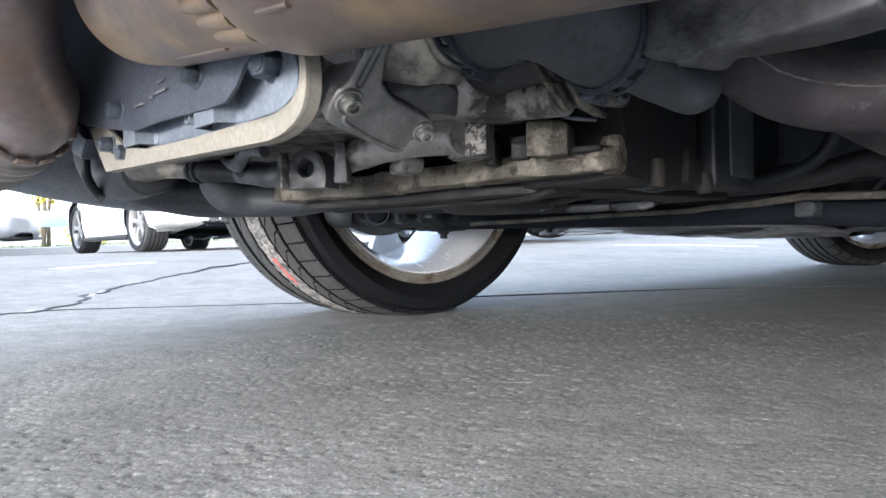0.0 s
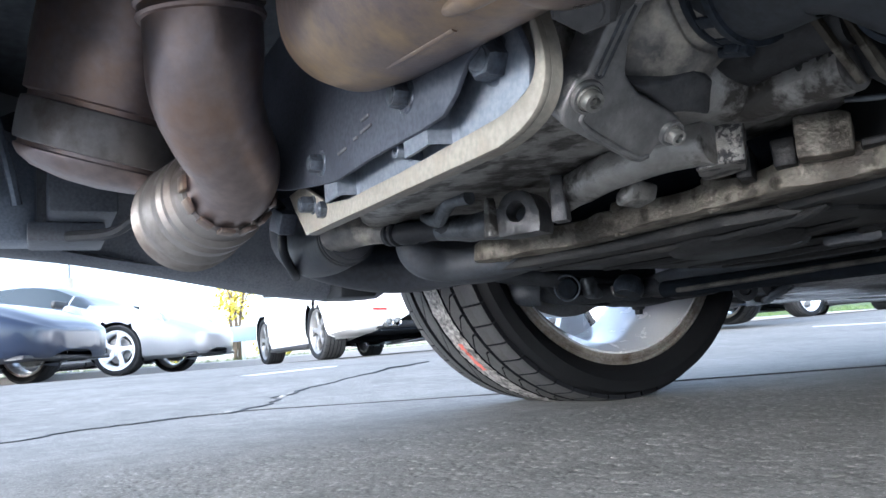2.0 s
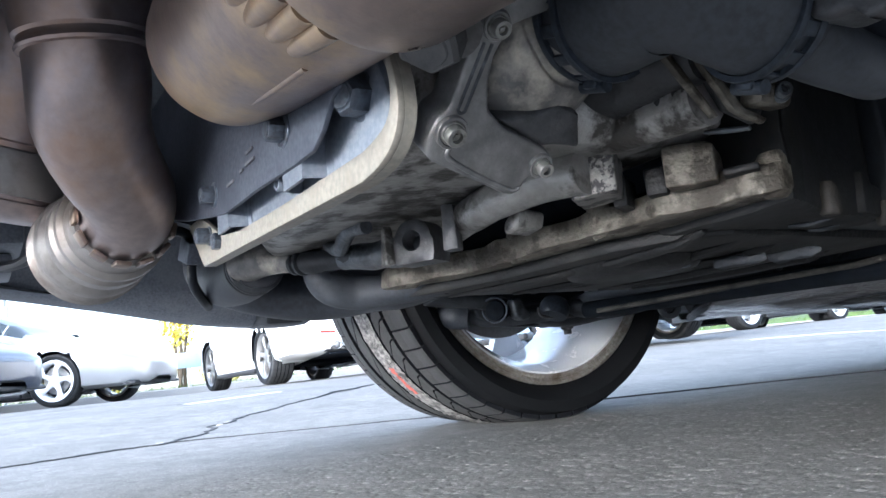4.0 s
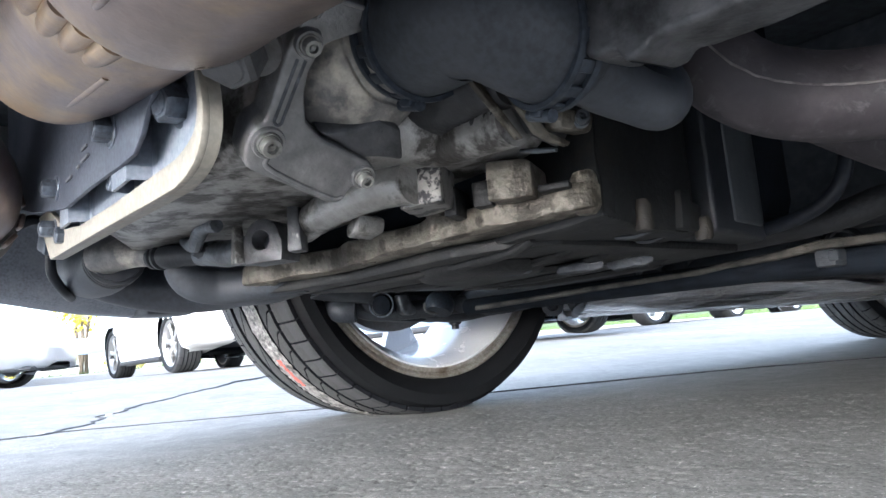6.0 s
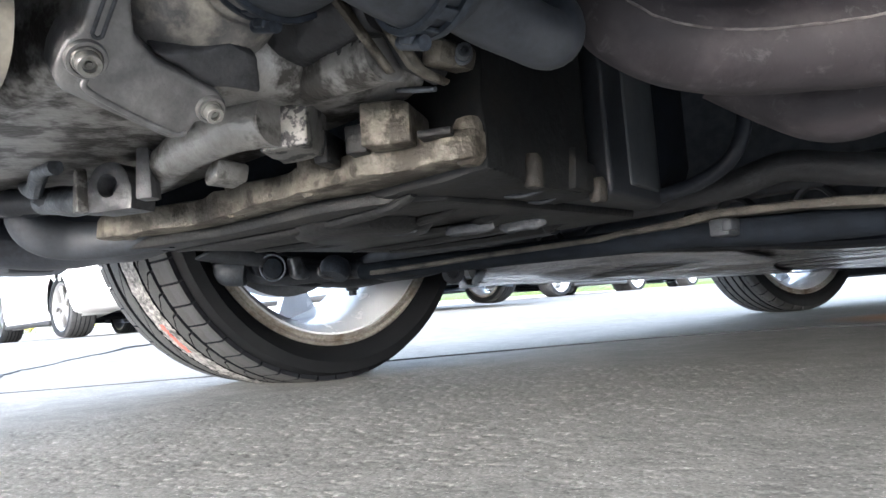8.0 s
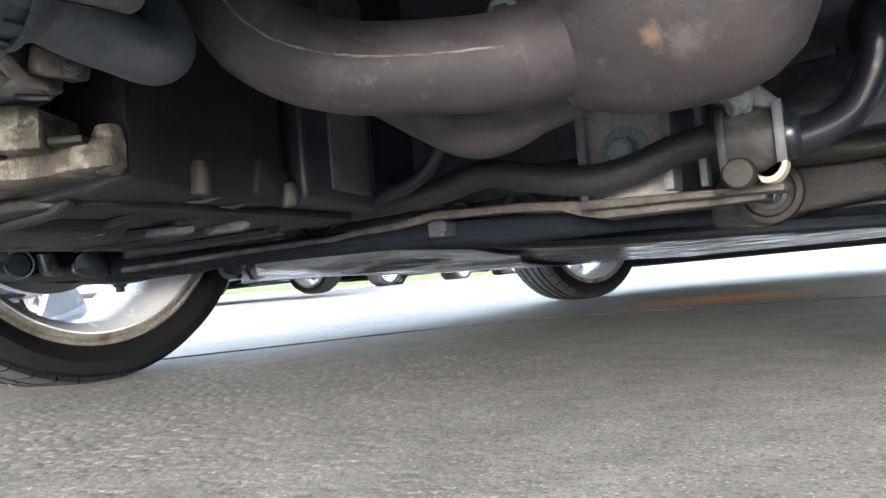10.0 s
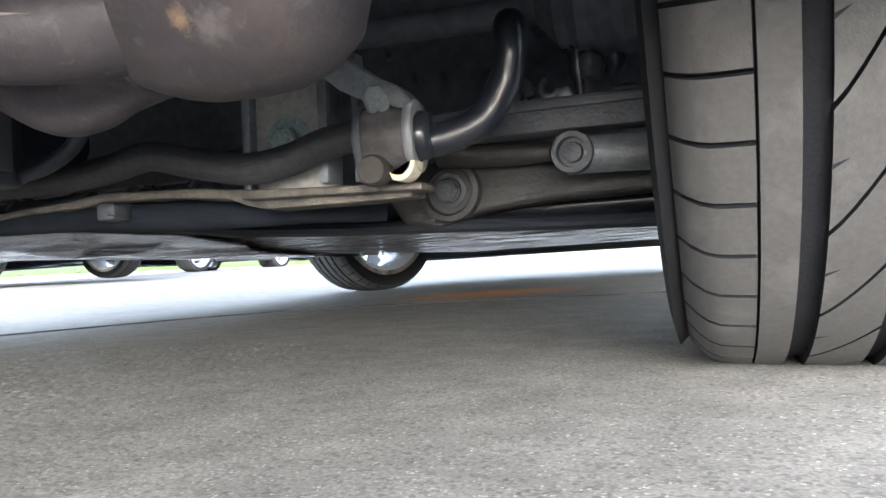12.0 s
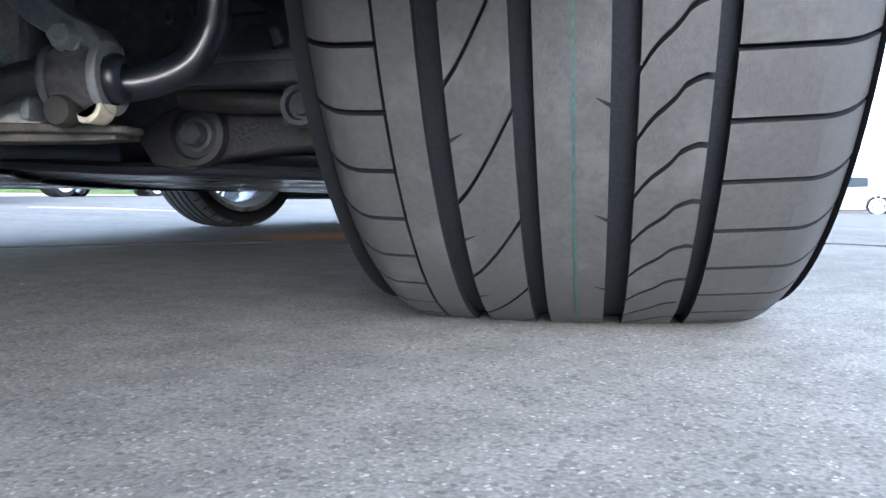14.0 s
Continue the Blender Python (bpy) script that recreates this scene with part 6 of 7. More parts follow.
base = along(fa, fb)
for k in range(13):
    q = base @ Matrix.Rotation(2 * math.pi * k / 13, 4, "Z")
    add_box(bm, (0.0335, -0.0058, -0.0085), (0.0372, 0.0058, 0.004), 0.0012, q)
part("clamp_teeth", bm, M["exhaust_gold"], pipe, "toothed clamp ring")
bm = bmesh.new()
ma, mb = Vector((-0.332, -0.823, 0.272)), Vector((-0.282, -0.791, 0.422))
m_muf = along(ma, mb)
add_lathe(bm, [(0, 0), (0.032, 0.003), (0.056, 0.009), (0.067, 0.016), (0.0712, 0.022), (0.0715, 0.0245), (0.0690, 0.0255), (0.0690, 0.0700), (0.0735, 0.0715), (0.0745, 0.094), (0.076, 0.102), (0.077, 0.12), (0.077, 0.24), (0, 0.24)], m_muf, 56)
muffler = part("rear_muffler", bm, M["exhaust"], car, "banded brown steel muffler")
bm = bmesh.new()
add_lathe(bm, [(0.068, 0.0285), (0.0728, 0.0295), (0.0736, 0.032), (0.0742, 0.048), (0.0742, 0.060), (0.0732, 0.0645), (0.068, 0.0660)], m_muf, 56, closed=True)
part("muffler_band", bm, M["band_steel"], muffler, "silvery steel band round the muffler")
bm = bmesh.new()
add_box(bm, (-0.60, -0.86, 0.285), (-0.50, -0.79, 0.34), 0.006)
add_box(bm, (-0.62, -0.88, 0.262), (-0.55, -0.80, 0.285), 0.004)
part("bumper_bracket", bm, M["plastic_grey"], car, "grey bumper support block")
bm = bmesh.new()
add_box(bm, (-0.66, -0.92, 0.27), (-0.60, -0.87, 0.40), 0.008)
add_tube(bm, [(-0.58, -0.915, 0.42), (-0.57, -0.90, 0.36), (-0.585, -0.89, 0.31)], 0.006, sides=8)
part("bumper_stay", bm, M["grey_steel"], car, "grey steel bumper stay")
bm = bmesh.new()
add_tube(bm, [(-0.52, -0.84, 0.262), (-0.47, -0.80, 0.258), (-0.43, -0.78, 0.266), (-0.38, -0.77, 0.26), (-0.33, -0.75, 0.262)], 0.006, sides=8)
part("bent_wire", bm, M["plastic"], car)

# ducts and small pipes towards the far rear wheel
D1 = [(-0.235, -0.626, 0.215, 0.022), (-0.27, -0.623, 0.213, 0.0245), (-0.31, -0.622, 0.2145, 0.027), (-0.36, -0.621, 0.221, 0.028), (-0.40, -0.623, 0.238, 0.027), (-0.42, -0.618, 0.272, 0.026)]
bm = bmesh.new()
add_tube(bm, D1, sides=30, steps=10)
duct = part("air_duct", bm, M["duct"], car, "dark plastic air duct elbow")
for f in (0.0, 0.007, 0.014):
    bm = bmesh.new()
    at = Vector((-0.238, -0.626, 0.2148)) + Vector((-1, 0.08, -0.06)) * f
    add_lathe(bm, [(0.0215, 0), (0.0255, 0.0008), (0.0258, 0.003), (0.0215, 0.004)], along(at, at + Vector((-1, 0.08, -0.06))), 32, closed=True)
    part("duct_ring", bm, M["plastic"], duct)
bm = bmesh.new()
add_tube(bm, [(-0.42, -0.62, 0.222, 0.016), (-0.40, -0.592, 0.212, 0.021), (-0.38, -0.564, 0.205, 0.025), (-0.36, -0.533, 0.200, 0.027), (-0.33, -0.507, 0.198, 0.027), (-0.28, -0.494, 0.196, 0.025), (-0.22, -0.492, 0.187, 0.02), (-0.16, -0.49, 0.184, 0.015)], sides=30, steps=9)
part("air_duct", bm, M["duct"], car, "long dark plastic air duct")
bm = bmesh.new()
add_tube(bm, [(-0.19, -0.575, 0.214, 0.012), (-0.2, -0.583, 0.202, 0.0145), (-0.2, -0.573, 0.187, 0.016), (-0.195, -0.550, 0.181, 0.0155), (-0.17, -0.524, 0.18, 0.014), (-0.13, -0.50, 0.18, 0.012)], sides=22, steps=8)
part("coolant_hose", bm, M["hose"], car, "bent dark hose beside the sump")
bm = bmesh.new()
add_tube(bm, [(-0.245, -0.637, 0.2145, 0.0165), (-0.225, -0.630, 0.2155, 0.0155), (-0.205, -0.619, 0.213, 0.0125), (-0.186, -0.608, 0.207, 0.0085)], sides=24, steps=8)
part("hose_elbow", bm, M["neck"], car, "pale stained metal pipe elbow")
bm = bmesh.new()
ra, rb = Vector((-0.190, -0.610, 0.2065)), Vector((-0.105, -0.585, 0.198))
add_lathe(bm, [(0, 0), (0.0085, 0), (0.0098, 0.0015), (0.0098, 0.005), (0.0078, 0.006), (0.0078, 0.009), (0.0105, 0.010), (0.0108, 0.013), (0.0082, 0.014), (0.0082, 0.017), (0.0100, 0.018), (0.0102, 0.032), (0.0088, 0.034), (0.0088, 0.088), (0, 0.088)], along(ra, rb), 26)
part("pipe_fitting", bm, M["plastic"], car, "black ringed pipe fitting")
bm = bmesh.new()
add_tube(bm, [(-0.130, -0.592, 0.200, 0.009), (-0.10, -0.582, 0.1965, 0.0105), (-0.075, -0.575, 0.194, 0.011), (-0.04, -0.565, 0.19, 0.010)], sides=18)
add_tube(bm, [(-0.14, -0.60, 0.212, 0.005), (-0.115, -0.602, 0.205, 0.006), (-0.09, -0.605, 0.212, 0.006), (-0.06, -0.605, 0.210, 0.005)], sides=10)
roughen(bm, bm.verts, 0.0015, 0.018)
part("pipe_stub", bm, M["alloy_dark"], car)
bm = bmesh.new()
add_prism(bm, [(-0.335, 0.236), (-0.300, 0.225), (-0.285, 0.243), (-0.315, 0.256)], "y", -0.672, -0.655, 0.003)
bracket_2 = part("pipe_bracket", bm, M["shield"], car, "small steel pipe bracket")
bm = bmesh.new()
add_tube(bm, [(-0.305, -0.697, 0.248), (-0.30, -0.690, 0.2535), (-0.30, -0.678, 0.258), (-0.31, -0.665, 0.253), (-0.32, -0.662, 0.234), (-0.322, -0.661, 0.212), (-0.34, -0.648, 0.198), (-0.37, -0.635, 0.194)], 0.0048, sides=12, steps=8)
part("hook_rod", bm, M["black_paint"], bracket_2, "black hooked rod")

# ---- right exhaust ----
bm = bmesh.new()
bend = [(0.232, -0.455, 0.375), (0.233, -0.457, 0.325), (0.236, -0.460, 0.285), (0.243, -0.458, 0.252), (0.257, -0.447, 0.2295), (0.281, -0.425, 0.2175), (0.313, -0.402, 0.2140), (0.345, -0.378, 0.2145), (0.372, -0.360, 0.2200)]
add_tube(bm, [(*p, 0.0232 + 0.07 * max(0.0, p[0] - 0.32)) for p in bend], sides=36, steps=10)
roughen(bm, bm.verts, 0.0006, 0.02, 3.0)
plum = part("exhaust_pipe", bm, M["exhaust_plum"], car, "matt brown exhaust pipe bend")
bm = bmesh.new()
seam = []
for p, q, r in zip(bend[1:7], bend[2:8], bend[3:9]):
    run = (Vector(r) - Vector(p)).normalized()
    side = Vector((0.46, -0.88, -0.02))
    side = (side - run * side.dot(run)).normalized()
    seam.append(tuple(Vector(q) + side * (0.0233 + 0.07 * max(0.0, q[0] - 0.32))))
add_tube(bm, seam, 0.0006, sides=6, steps=12)
roughen(bm, bm.verts, 0.0005, 0.004, 8.0)
part("weld_seam", bm, M["weld"], plum, "bright weld line along the pipe")
bm = bmesh.new()
ca, cb = Vector((0.345, -0.345, 0.226)), Vector((0.51, -0.333, 0.236))
add_lathe(bm, [(0.0, 0.008), (0.0292, 0.008), (0.0318, 0.0105), (0.0335, 0.016), (0.0345, 0.021), (0.040, 0.032), (0.0452, 0.045), (0.0474, 0.053), (0.0492, 0.062), (0.0506, 0.085), (0.0500, 0.102), (0.045, 0.120), (0.034, 0.135), (0.018, 0.144), (0, 0.146)], along(ca, cb), 56)
cat = part("catalyst_can", bm, M["exhaust_cat"], car, "bulging matt brown catalyst can")
for at, r, w in ((0.0245, 0.0366, 0.0022),):
    bm = bmesh.new()
    add_lathe(bm, [(r - 0.004, at - w), (r, at - w * 0.8), (r + 0.0014, at), (r, at + w * 0.8), (r - 0.004, at + w)], along(ca, cb), 56, closed=True)
    roughen(bm, bm.verts, 0.0004, 0.008, at * 50)
    part("weld_ring", bm, M["exhaust_plum"], cat, "raised weld ring round the can")
bm = bmesh.new()
add_tube(bm, [(0.242, -0.345, 0.228, 0.014), (0.268, -0.33, 0.214, 0.019), (0.294, -0.322, 0.2005, 0.0210), (0.316, -0.322, 0.2000, 0.0215), (0.338, -0.325, 0.210, 0.025), (0.38, -0.33, 0.222, 0.03)], sides=28)
part("exhaust_boss", bm, M["exhaust_plum"], cat, "dented underside bulge of the exhaust")
bm = bmesh.new()
add_tube(bm, [(0.120, -0.195, 0.184), (0.160, -0.205, 0.188), (0.186, -0.207, 0.199), (0.199, -0.205, 0.218), (0.203, -0.200, 0.25)], 0.0062, sides=12)
part("brake_pipe", bm, M["black_paint"], car, "bent dark pipe")
bolt("far_bolt", (0.27, -0.21, 0.305), (0, -0.6, -0.8), car, M["zinc"], 0.009, 0.012)

# ---- subframe and suspension ----
bm = bmesh.new()
top = [(-0.35, 0.166), (-0.15, 0.166), (0.007, 0.167), (0.076, 0.170), (0.134, 0.175), (0.201, 0.172), (0.269, 0.166), (0.343, 0.160), (0.387, 0.158), (0.425, 0.156)]
bot = [(0.425, 0.147), (0.386, 0.1455), (0.297, 0.147), (0.262, 0.1585), (0.201, 0.165), (0.134, 0.167), (0.075, 0.163), (0.006, 0.161), (-0.15, 0.16), (-0.35, 0.16)]
add_prism(bm, top + bot, "y", -0.122, -0.09, 0.0015)
bmesh.ops.subdivide_edges(bm, edges=bm.edges, cuts=1, use_grid_fill=True)
roughen(bm, bm.verts, 0.0018, 0.02, 2.0)
sub = part("subframe_rail", bm, M["oily_strip"], car, "dirty pale subframe rail with oily patches")
bm = bmesh.new()
add_box(bm, (0.128, -0.126, 0.150), (0.147, -0.10, 0.166), 0.003)
add_box(bm, (0.141, -0.128, 0.154), (0.150, -0.11, 0.164), 0.002)
part("rail_clip", bm, M["arm"], sub, "small grey clip on the rail")
bm = bmesh.new()
add_tube(bm, [(-0.02, -0.145, 0.187, 0.011), (0.10, -0.147, 0.186, 0.0115), (0.168, -0.15, 0.190, 0.012), (0.209, -0.15, 0.1965, 0.0125), (0.251, -0.15, 0.187, 0.0125), (0.300, -0.15, 0.177, 0.0125), (0.338, -0.15, 0.180, 0.0125), (0.370, -0.15, 0.189, 0.012), (0.41, -0.15, 0.194, 0.012)], sides=20)
part("fluid_hose", bm, M["oil"], car, "long dark rubber hose above the rail")
bm = bmesh.new()
add_tube(bm, [(-0.40, -0.09, 0.168, 0.012), (-0.2, -0.10, 0.163, 0.012), (0.0, -0.11, 0.158, 0.012), (0.10, -0.10, 0.156, 0.012), (0.2, -0.08, 0.152, 0.014), (0.30, -0.05, 0.152, 0.014), (0.36, -0.02, 0.15, 0.014)], sides=14)
# blacker than its paint, so the colour carries the shade on the tube
part("lower_tube", bm, M["void"], car, "black painted cross tube")
bm = bmesh.new()
for x in (-0.12, -0.05, 0.03, 0.1, 0.17, 0.24):
    add_tube(bm, [(x, -0.07, 0.160), (x + 0.03, -0.07, 0.19), (x + 0.06, -0.07, 0.162)], 0.004, sides=8, steps=3)
add_box(bm, (-0.30, -0.075, 0.185), (0.34, -0.06, 0.21), 0.004)
part("subframe_web", bm, M["plastic"], car, "dark lattice of the subframe")

# bearing bracket of the anti-roll bar
bm = bmesh.new()
add_prism(bm, [(0.287, 0.158), (0.361, 0.158), (0.364, 0.275), (0.345, 0.30), (0.29, 0.26)], "y", -0.122, -0.112, 0.002)
brk = part("bearing_bracket", bm, M["bracket_cast"], car, "sandy grey cast bracket with ribs")
for web, y0 in (([(0.285, 0.162), (0.292, 0.162), (0.295, 0.27), (0.287, 0.27)], -0.132), ([(0.355, 0.162), (0.363, 0.162), (0.367, 0.29), (0.359, 0.29)], -0.136), ([(0.380, 0.162), (0.386, 0.162), (0.386, 0.262), (0.380, 0.262)], -0.124)):
    bm = bmesh.new()
    add_prism(bm, web, "y", y0, -0.110, 0.001)
    part("bracket_web", bm, M["sandy_alloy"], brk)
bm = bmesh.new()
add_prism(bm, [(0.345, 0.264), (0.360, 0.277), (0.400, 0.244), (0.420, 0.229), (0.436, 0.221), (0.446, 0.209), (0.4475, 0.197), (0.440, 0.203), (0.428, 0.208), (0.410, 0.213), (0.390, 0.224)], "y", -0.166, -0.138, 0.0025, 3)
part("bracket_strut", bm, M["sandy_alloy"], brk, "slanting strut that hooks over the clamp")
bm = bmesh.new()
add_prism(bm, [(0.285, 0.155), (0.36, 0.1525), (0.44, 0.1495), (0.44, 0.1555), (0.36, 0.159), (0.285, 0.163)], "y", -0.138, -0.108, 0.002)
part("bracket_foot", bm, M["oily_strip"], brk, "dirty foot of the bracket")
bolt("mount_bolt", (0.323, -0.123, 0.199), (0, -1, 0), brk, M["zinc_green"], 0.0105, 0.010, "hex", 2.0, "greenish washer and bolt")
bm = bmesh.new()
pa, pb = Vector((0.403, -0.157, 0.186)), Vector((0.446, -0.152, 0.186))
add_lathe(bm, [(0.018, 0.004), (0.0215, 0.004), (0.0220, 0.006), (0.0220, 0.036), (0.018, 0.036)], along(pa, pb), 40, closed=True)
part("bar_clamp", bm, M["clamp_sleeve"], brk, "grey brown-stained clamp sleeve round the bar bush")
for at, wide, rim, mat in ((0.0, 0.0055, 0.0245, "arm"), (0.0365, 0.0065, 0.0262, "rim_dull")):
    bm = bmesh.new()
    add_lathe(bm, [(0.0185, at), (rim - 0.0008, at), (rim, at + 0.0012), (rim, at + wide - 0.0012), (rim - 0.0008, at + wide), (0.0185, at + wide)], along(pa, pb), 48, closed=True)
    part("clamp_rim", bm, M[mat], brk, "pale rolled rim of the clamp")
bm = bmesh.new()
hook = smooth_path([(0.430, 0.1545), (0.437, 0.1535), (0.4430, 0.1565), (0.4465, 0.1620), (0.4475, 0.1670)], 5)
add_prism(bm, [tuple(p) for p in hook] + [(p[0] - 0.0022 - 0.002 * k / len(hook), p[1] + 0.0062 - 0.0055 * k / len(hook)) for k, p in reversed(list(enumerate(hook)))], "y", -0.170, -0.152, 0.0008)
bmesh.ops.recalc_face_normals(bm, faces=bm.faces)
part("clamp_strap", bm, M["cream"], brk, "cream curled end of the clamp strap")
bm = bmesh.new()
add_lathe(bm, [(0, -0.014), (0.0105, -0.014), (0.0115, -0.010), (0.0115, 0.0), (0.0095, 0.003), (0, 0.003)], along((0.4165, -0.172, 0.1625), (0.42, -0.30, 0.158)), 26)
# the dark brown also carries the shade the tail would cast here
part("clamp_boss", bm, M["brown_boss"], brk, "brown-stained round boss under the clamp, darkened as if shaded")
bolt("clamp_bolt", (0.421, -0.168, 0.2105), (0.25, -0.95, 0.15), brk, M["zinc"], 0.0080, 0.012, "hex", 1.15, "zinc hex bolt")
bm = bmesh.new()
add_lathe(bm, [(0.010, -0.004), (0.0165, -0.004), (0.0175, 0.002), (0.0172, 0.007), (0.015, 0.010), (0.010, 0.012)], along((0.444, -0.152, 0.186), (0.5, -0.148, 0.187)), 32, closed=True)
part("bar_bush", bm, M["black_gloss"], brk, "black rubber bush")
bm = bmesh.new()
add_tube(bm, [(0.41, -0.158, 0.184), (0.440, -0.143, 0.183), (0.464, -0.130, 0.188), (0.486, -0.120, 0.201), (0.501, -0.116, 0.225), (0.507, -0.118, 0.247), (0.506, -0.112, 0.264), (0.502, -0.090, 0.274), (0.498, -0.05, 0.277), (0.495, 0.02, 0.280)], 0.0122, sides=24, steps=10)
part("anti_roll_bar", bm, M["black_gloss"], car, "shiny black anti-roll bar")

# arms
bm = bmesh.new()
add_prism(bm, [(0.40, 0.202), (0.40, 0.228), (0.475, 0.2315), (0.66, 0.2285), (0.66, 0.200), (0.50, 0.2025)], "y", -0.015, 0.02, 0.002, 2)
add_prism(bm, [(0.42, 0.2255), (0.475, 0.229), (0.66, 0.226), (0.66, 0.219), (0.475, 0.221), (0.42, 0.219)], "y", -0.0185, -0.014, 0.001)
part("upper_arm", bm, M["arm"], car, "dusty cast upper suspension arm")
bm = bmesh.new()
add_tube(bm, [(0.40, 0.02, 0.198, 0.016), (0.44, 0.025, 0.194, 0.016), (0.48, 0.03, 0.191, 0.0135), (0.505, 0.03, 0.190, 0.010)], sides=18, squash=0.75)
part("link_end", bm, M["arm_dark"], car, "grimy cast link end")
bm = bmesh.new()
add_tube(bm, [(0.525, -0.005, 0.180, 0.016), (0.56, -0.004, 0.180, 0.0165), (0.62, 0.0, 0.178, 0.0165), (0.68, 0.0, 0.178, 0.0165)], sides=24)
link = part("toe_link", bm, M["sandy_alloy"], car, "pale cast track link")
bm = bmesh.new()
add_lathe(bm, [(0.006, -0.008), (0.016, -0.008), (0.0175, 0.0), (0.0175, 0.012), (0.013, 0.012), (0.012, 0.006), (0.009, 0.006), (0.008, 0.01), (0, 0.011)], along((0.533, -0.014, 0.181), (0.52, -0.2, 0.18)), 30)
part("link_bush", bm, M["arm"], link, "round bush with a bolt")
bm = bmesh.new()
add_prism(bm, [(0.335, 0.162), (0.35, 0.136), (0.39, 0.130), (0.43, 0.142), (0.50, 0.148), (0.66, 0.150), (0.66, 0.178), (0.52, 0.182), (0.44, 0.186), (0.40, 0.198), (0.36, 0.188)], "y", 0.042, 0.09, 0.006, 3)
arm = part("lower_arm", bm, M["arm_dark"], car, "dark dusty lower suspension arm")
bm = bmesh.new()
add_lathe(bm, [(0.0, -0.012), (0.024, -0.012), (0.0295, -0.008), (0.0305, 0.0), (0.0295, 0.010), (0.024, 0.012), (0.022, 0.006), (0.013, 0.005), (0.012, 0.012), (0.0, 0.013)], along((0.404, 0.040, 0.164), (0.41, -1.0, 0.16)), 40)
part("arm_bush", bm, M["arm_dark"], arm, "round arm bush with bolt head")
bolt("arm_bolt", (0.404, 0.032, 0.164), (0, -1, 0), arm, M["arm"], 0.0105, 0.012, "hex", 1.6, "dark bolt in the arm bush")
bm = bmesh.new()
add_tube(bm, [(0.36, 0.12, 0.146, 0.018), (0.45, 0.13, 0.147, 0.0185), (0.55, 0.14, 0.147, 0.018), (0.66, 0.14, 0.147, 0.018)], sides=22, squash=0.8)
part("cross_tube", bm, M["black_gloss"], car, "glossy black cross tube")
bm = bmesh.new()
add_lathe(bm, [(0.012, 0), (0.04, 0.01), (0.05, 0.04), (0.046, 0.05), (0.05, 0.06), (0.044, 0.07), (0.047, 0.08), (0.038, 0.09), (0.038, 0.1), (0.014, 0.12), (0.014, 0.34), (0, 0.34)], along((0.62, 0.03, 0.32), (0.2, 0.03, 0.33)), 30)
part("drive_shaft", bm, M["bay"], car, "dark drive shaft with rubber gaiter")
bm = bmesh.new()
add_lathe(bm, [(0, 0), (0.005, 0.0), (0.006, 0.02), (0.0105, 0.03), (0.0105, 0.05), (0.007, 0.053), (0.007, 0.062), (0.010, 0.064), (0.010, 0.075), (0, 0.075)], along((0.536, 0.03, 0.228), (0.533, 0.03, 0.31)), 22)
part("damper_rod", bm, M["black_gloss"], car, "glossy dark damper rod")
bm = bmesh.new()
add_lathe(bm, [(0, 0), (0.006, 0), (0.006, 0.018), (0.0105, 0.021), (0.0125, 0.028), (0.0125, 0.036), (0.010, 0.041), (0.005, 0.043), (0.0045, 0.058), (0.0085, 0.060), (0.0085, 0.067), (0, 0.068)], along((0.543, 0.03, 0.232), (0.546, 0.028, 0.300)), 26)
part("link_stud", bm, M["arm"], car, "grimy ball joint and stud of the bar link")
bm = bmesh.new()
add_tube(bm, [(0.560, 0.06, 0.262, 0.007), (0.566, 0.055, 0.272, 0.010), (0.562, 0.05, 0.284, 0.008), (0.556, 0.05, 0.292, 0.005)], sides=14, steps=5)
part("sensor_plug", bm, M["clamp"], car, "dull grey plug above the arm")
bm = bmesh.new()
add_box(bm, (0.562, 0.04, 0.228), (0.586, 0.052, 0.246), 0.003)
part("clip_plate", bm, M["arm"], car, "small metal plate above the arm")
for shape, y0, mat in (([(0.476, 0.262), (0.485, 0.264), (0.492, 0.248), (0.482, 0.244)], 0.04, "sandy_alloy"), ([(0.510, 0.250), (0.522, 0.253), (0.526, 0.241), (0.512, 0.241)], 0.045, "zinc"),
                       ([(0.432, 0.301), (0.452, 0.304), (0.469, 0.297), (0.469, 0.284), (0.427, 0.282)], 0.060, "arm"), ([(0.450, 0.272), (0.465, 0.270), (0.476, 0.251), (0.466, 0.232), (0.416, 0.236), (0.424, 0.250)], 0.055, "arm")):
    bm = bmesh.new()
    add_prism(bm, shape, "y", y0, y0 + 0.012, 0.002)
    part("clip_plate", bm, M[mat], car, "small metal plate above the arm")
bm = bmesh.new()
add_tube(bm, [(0.500, 0.05, 0.262), (0.496, 0.048, 0.254), (0.499, 0.046, 0.246), (0.507, 0.046, 0.245), (0.512, 0.048, 0.251)], 0.003, sides=10, steps=6)
part("hook_clip", bm, M["zinc"], car, "bright curled hook clip")
bm = bmesh.new()
add_prism(bm, [(0.455, 0.352), (0.468, 0.338), (0.482, 0.334), (0.490, 0.337), (0.484, 0.356)], "y", -0.02, 0.0, 0.003)
part("bar_link_end", bm, M["sandy_alloy"], car, "pale end of the bar link")
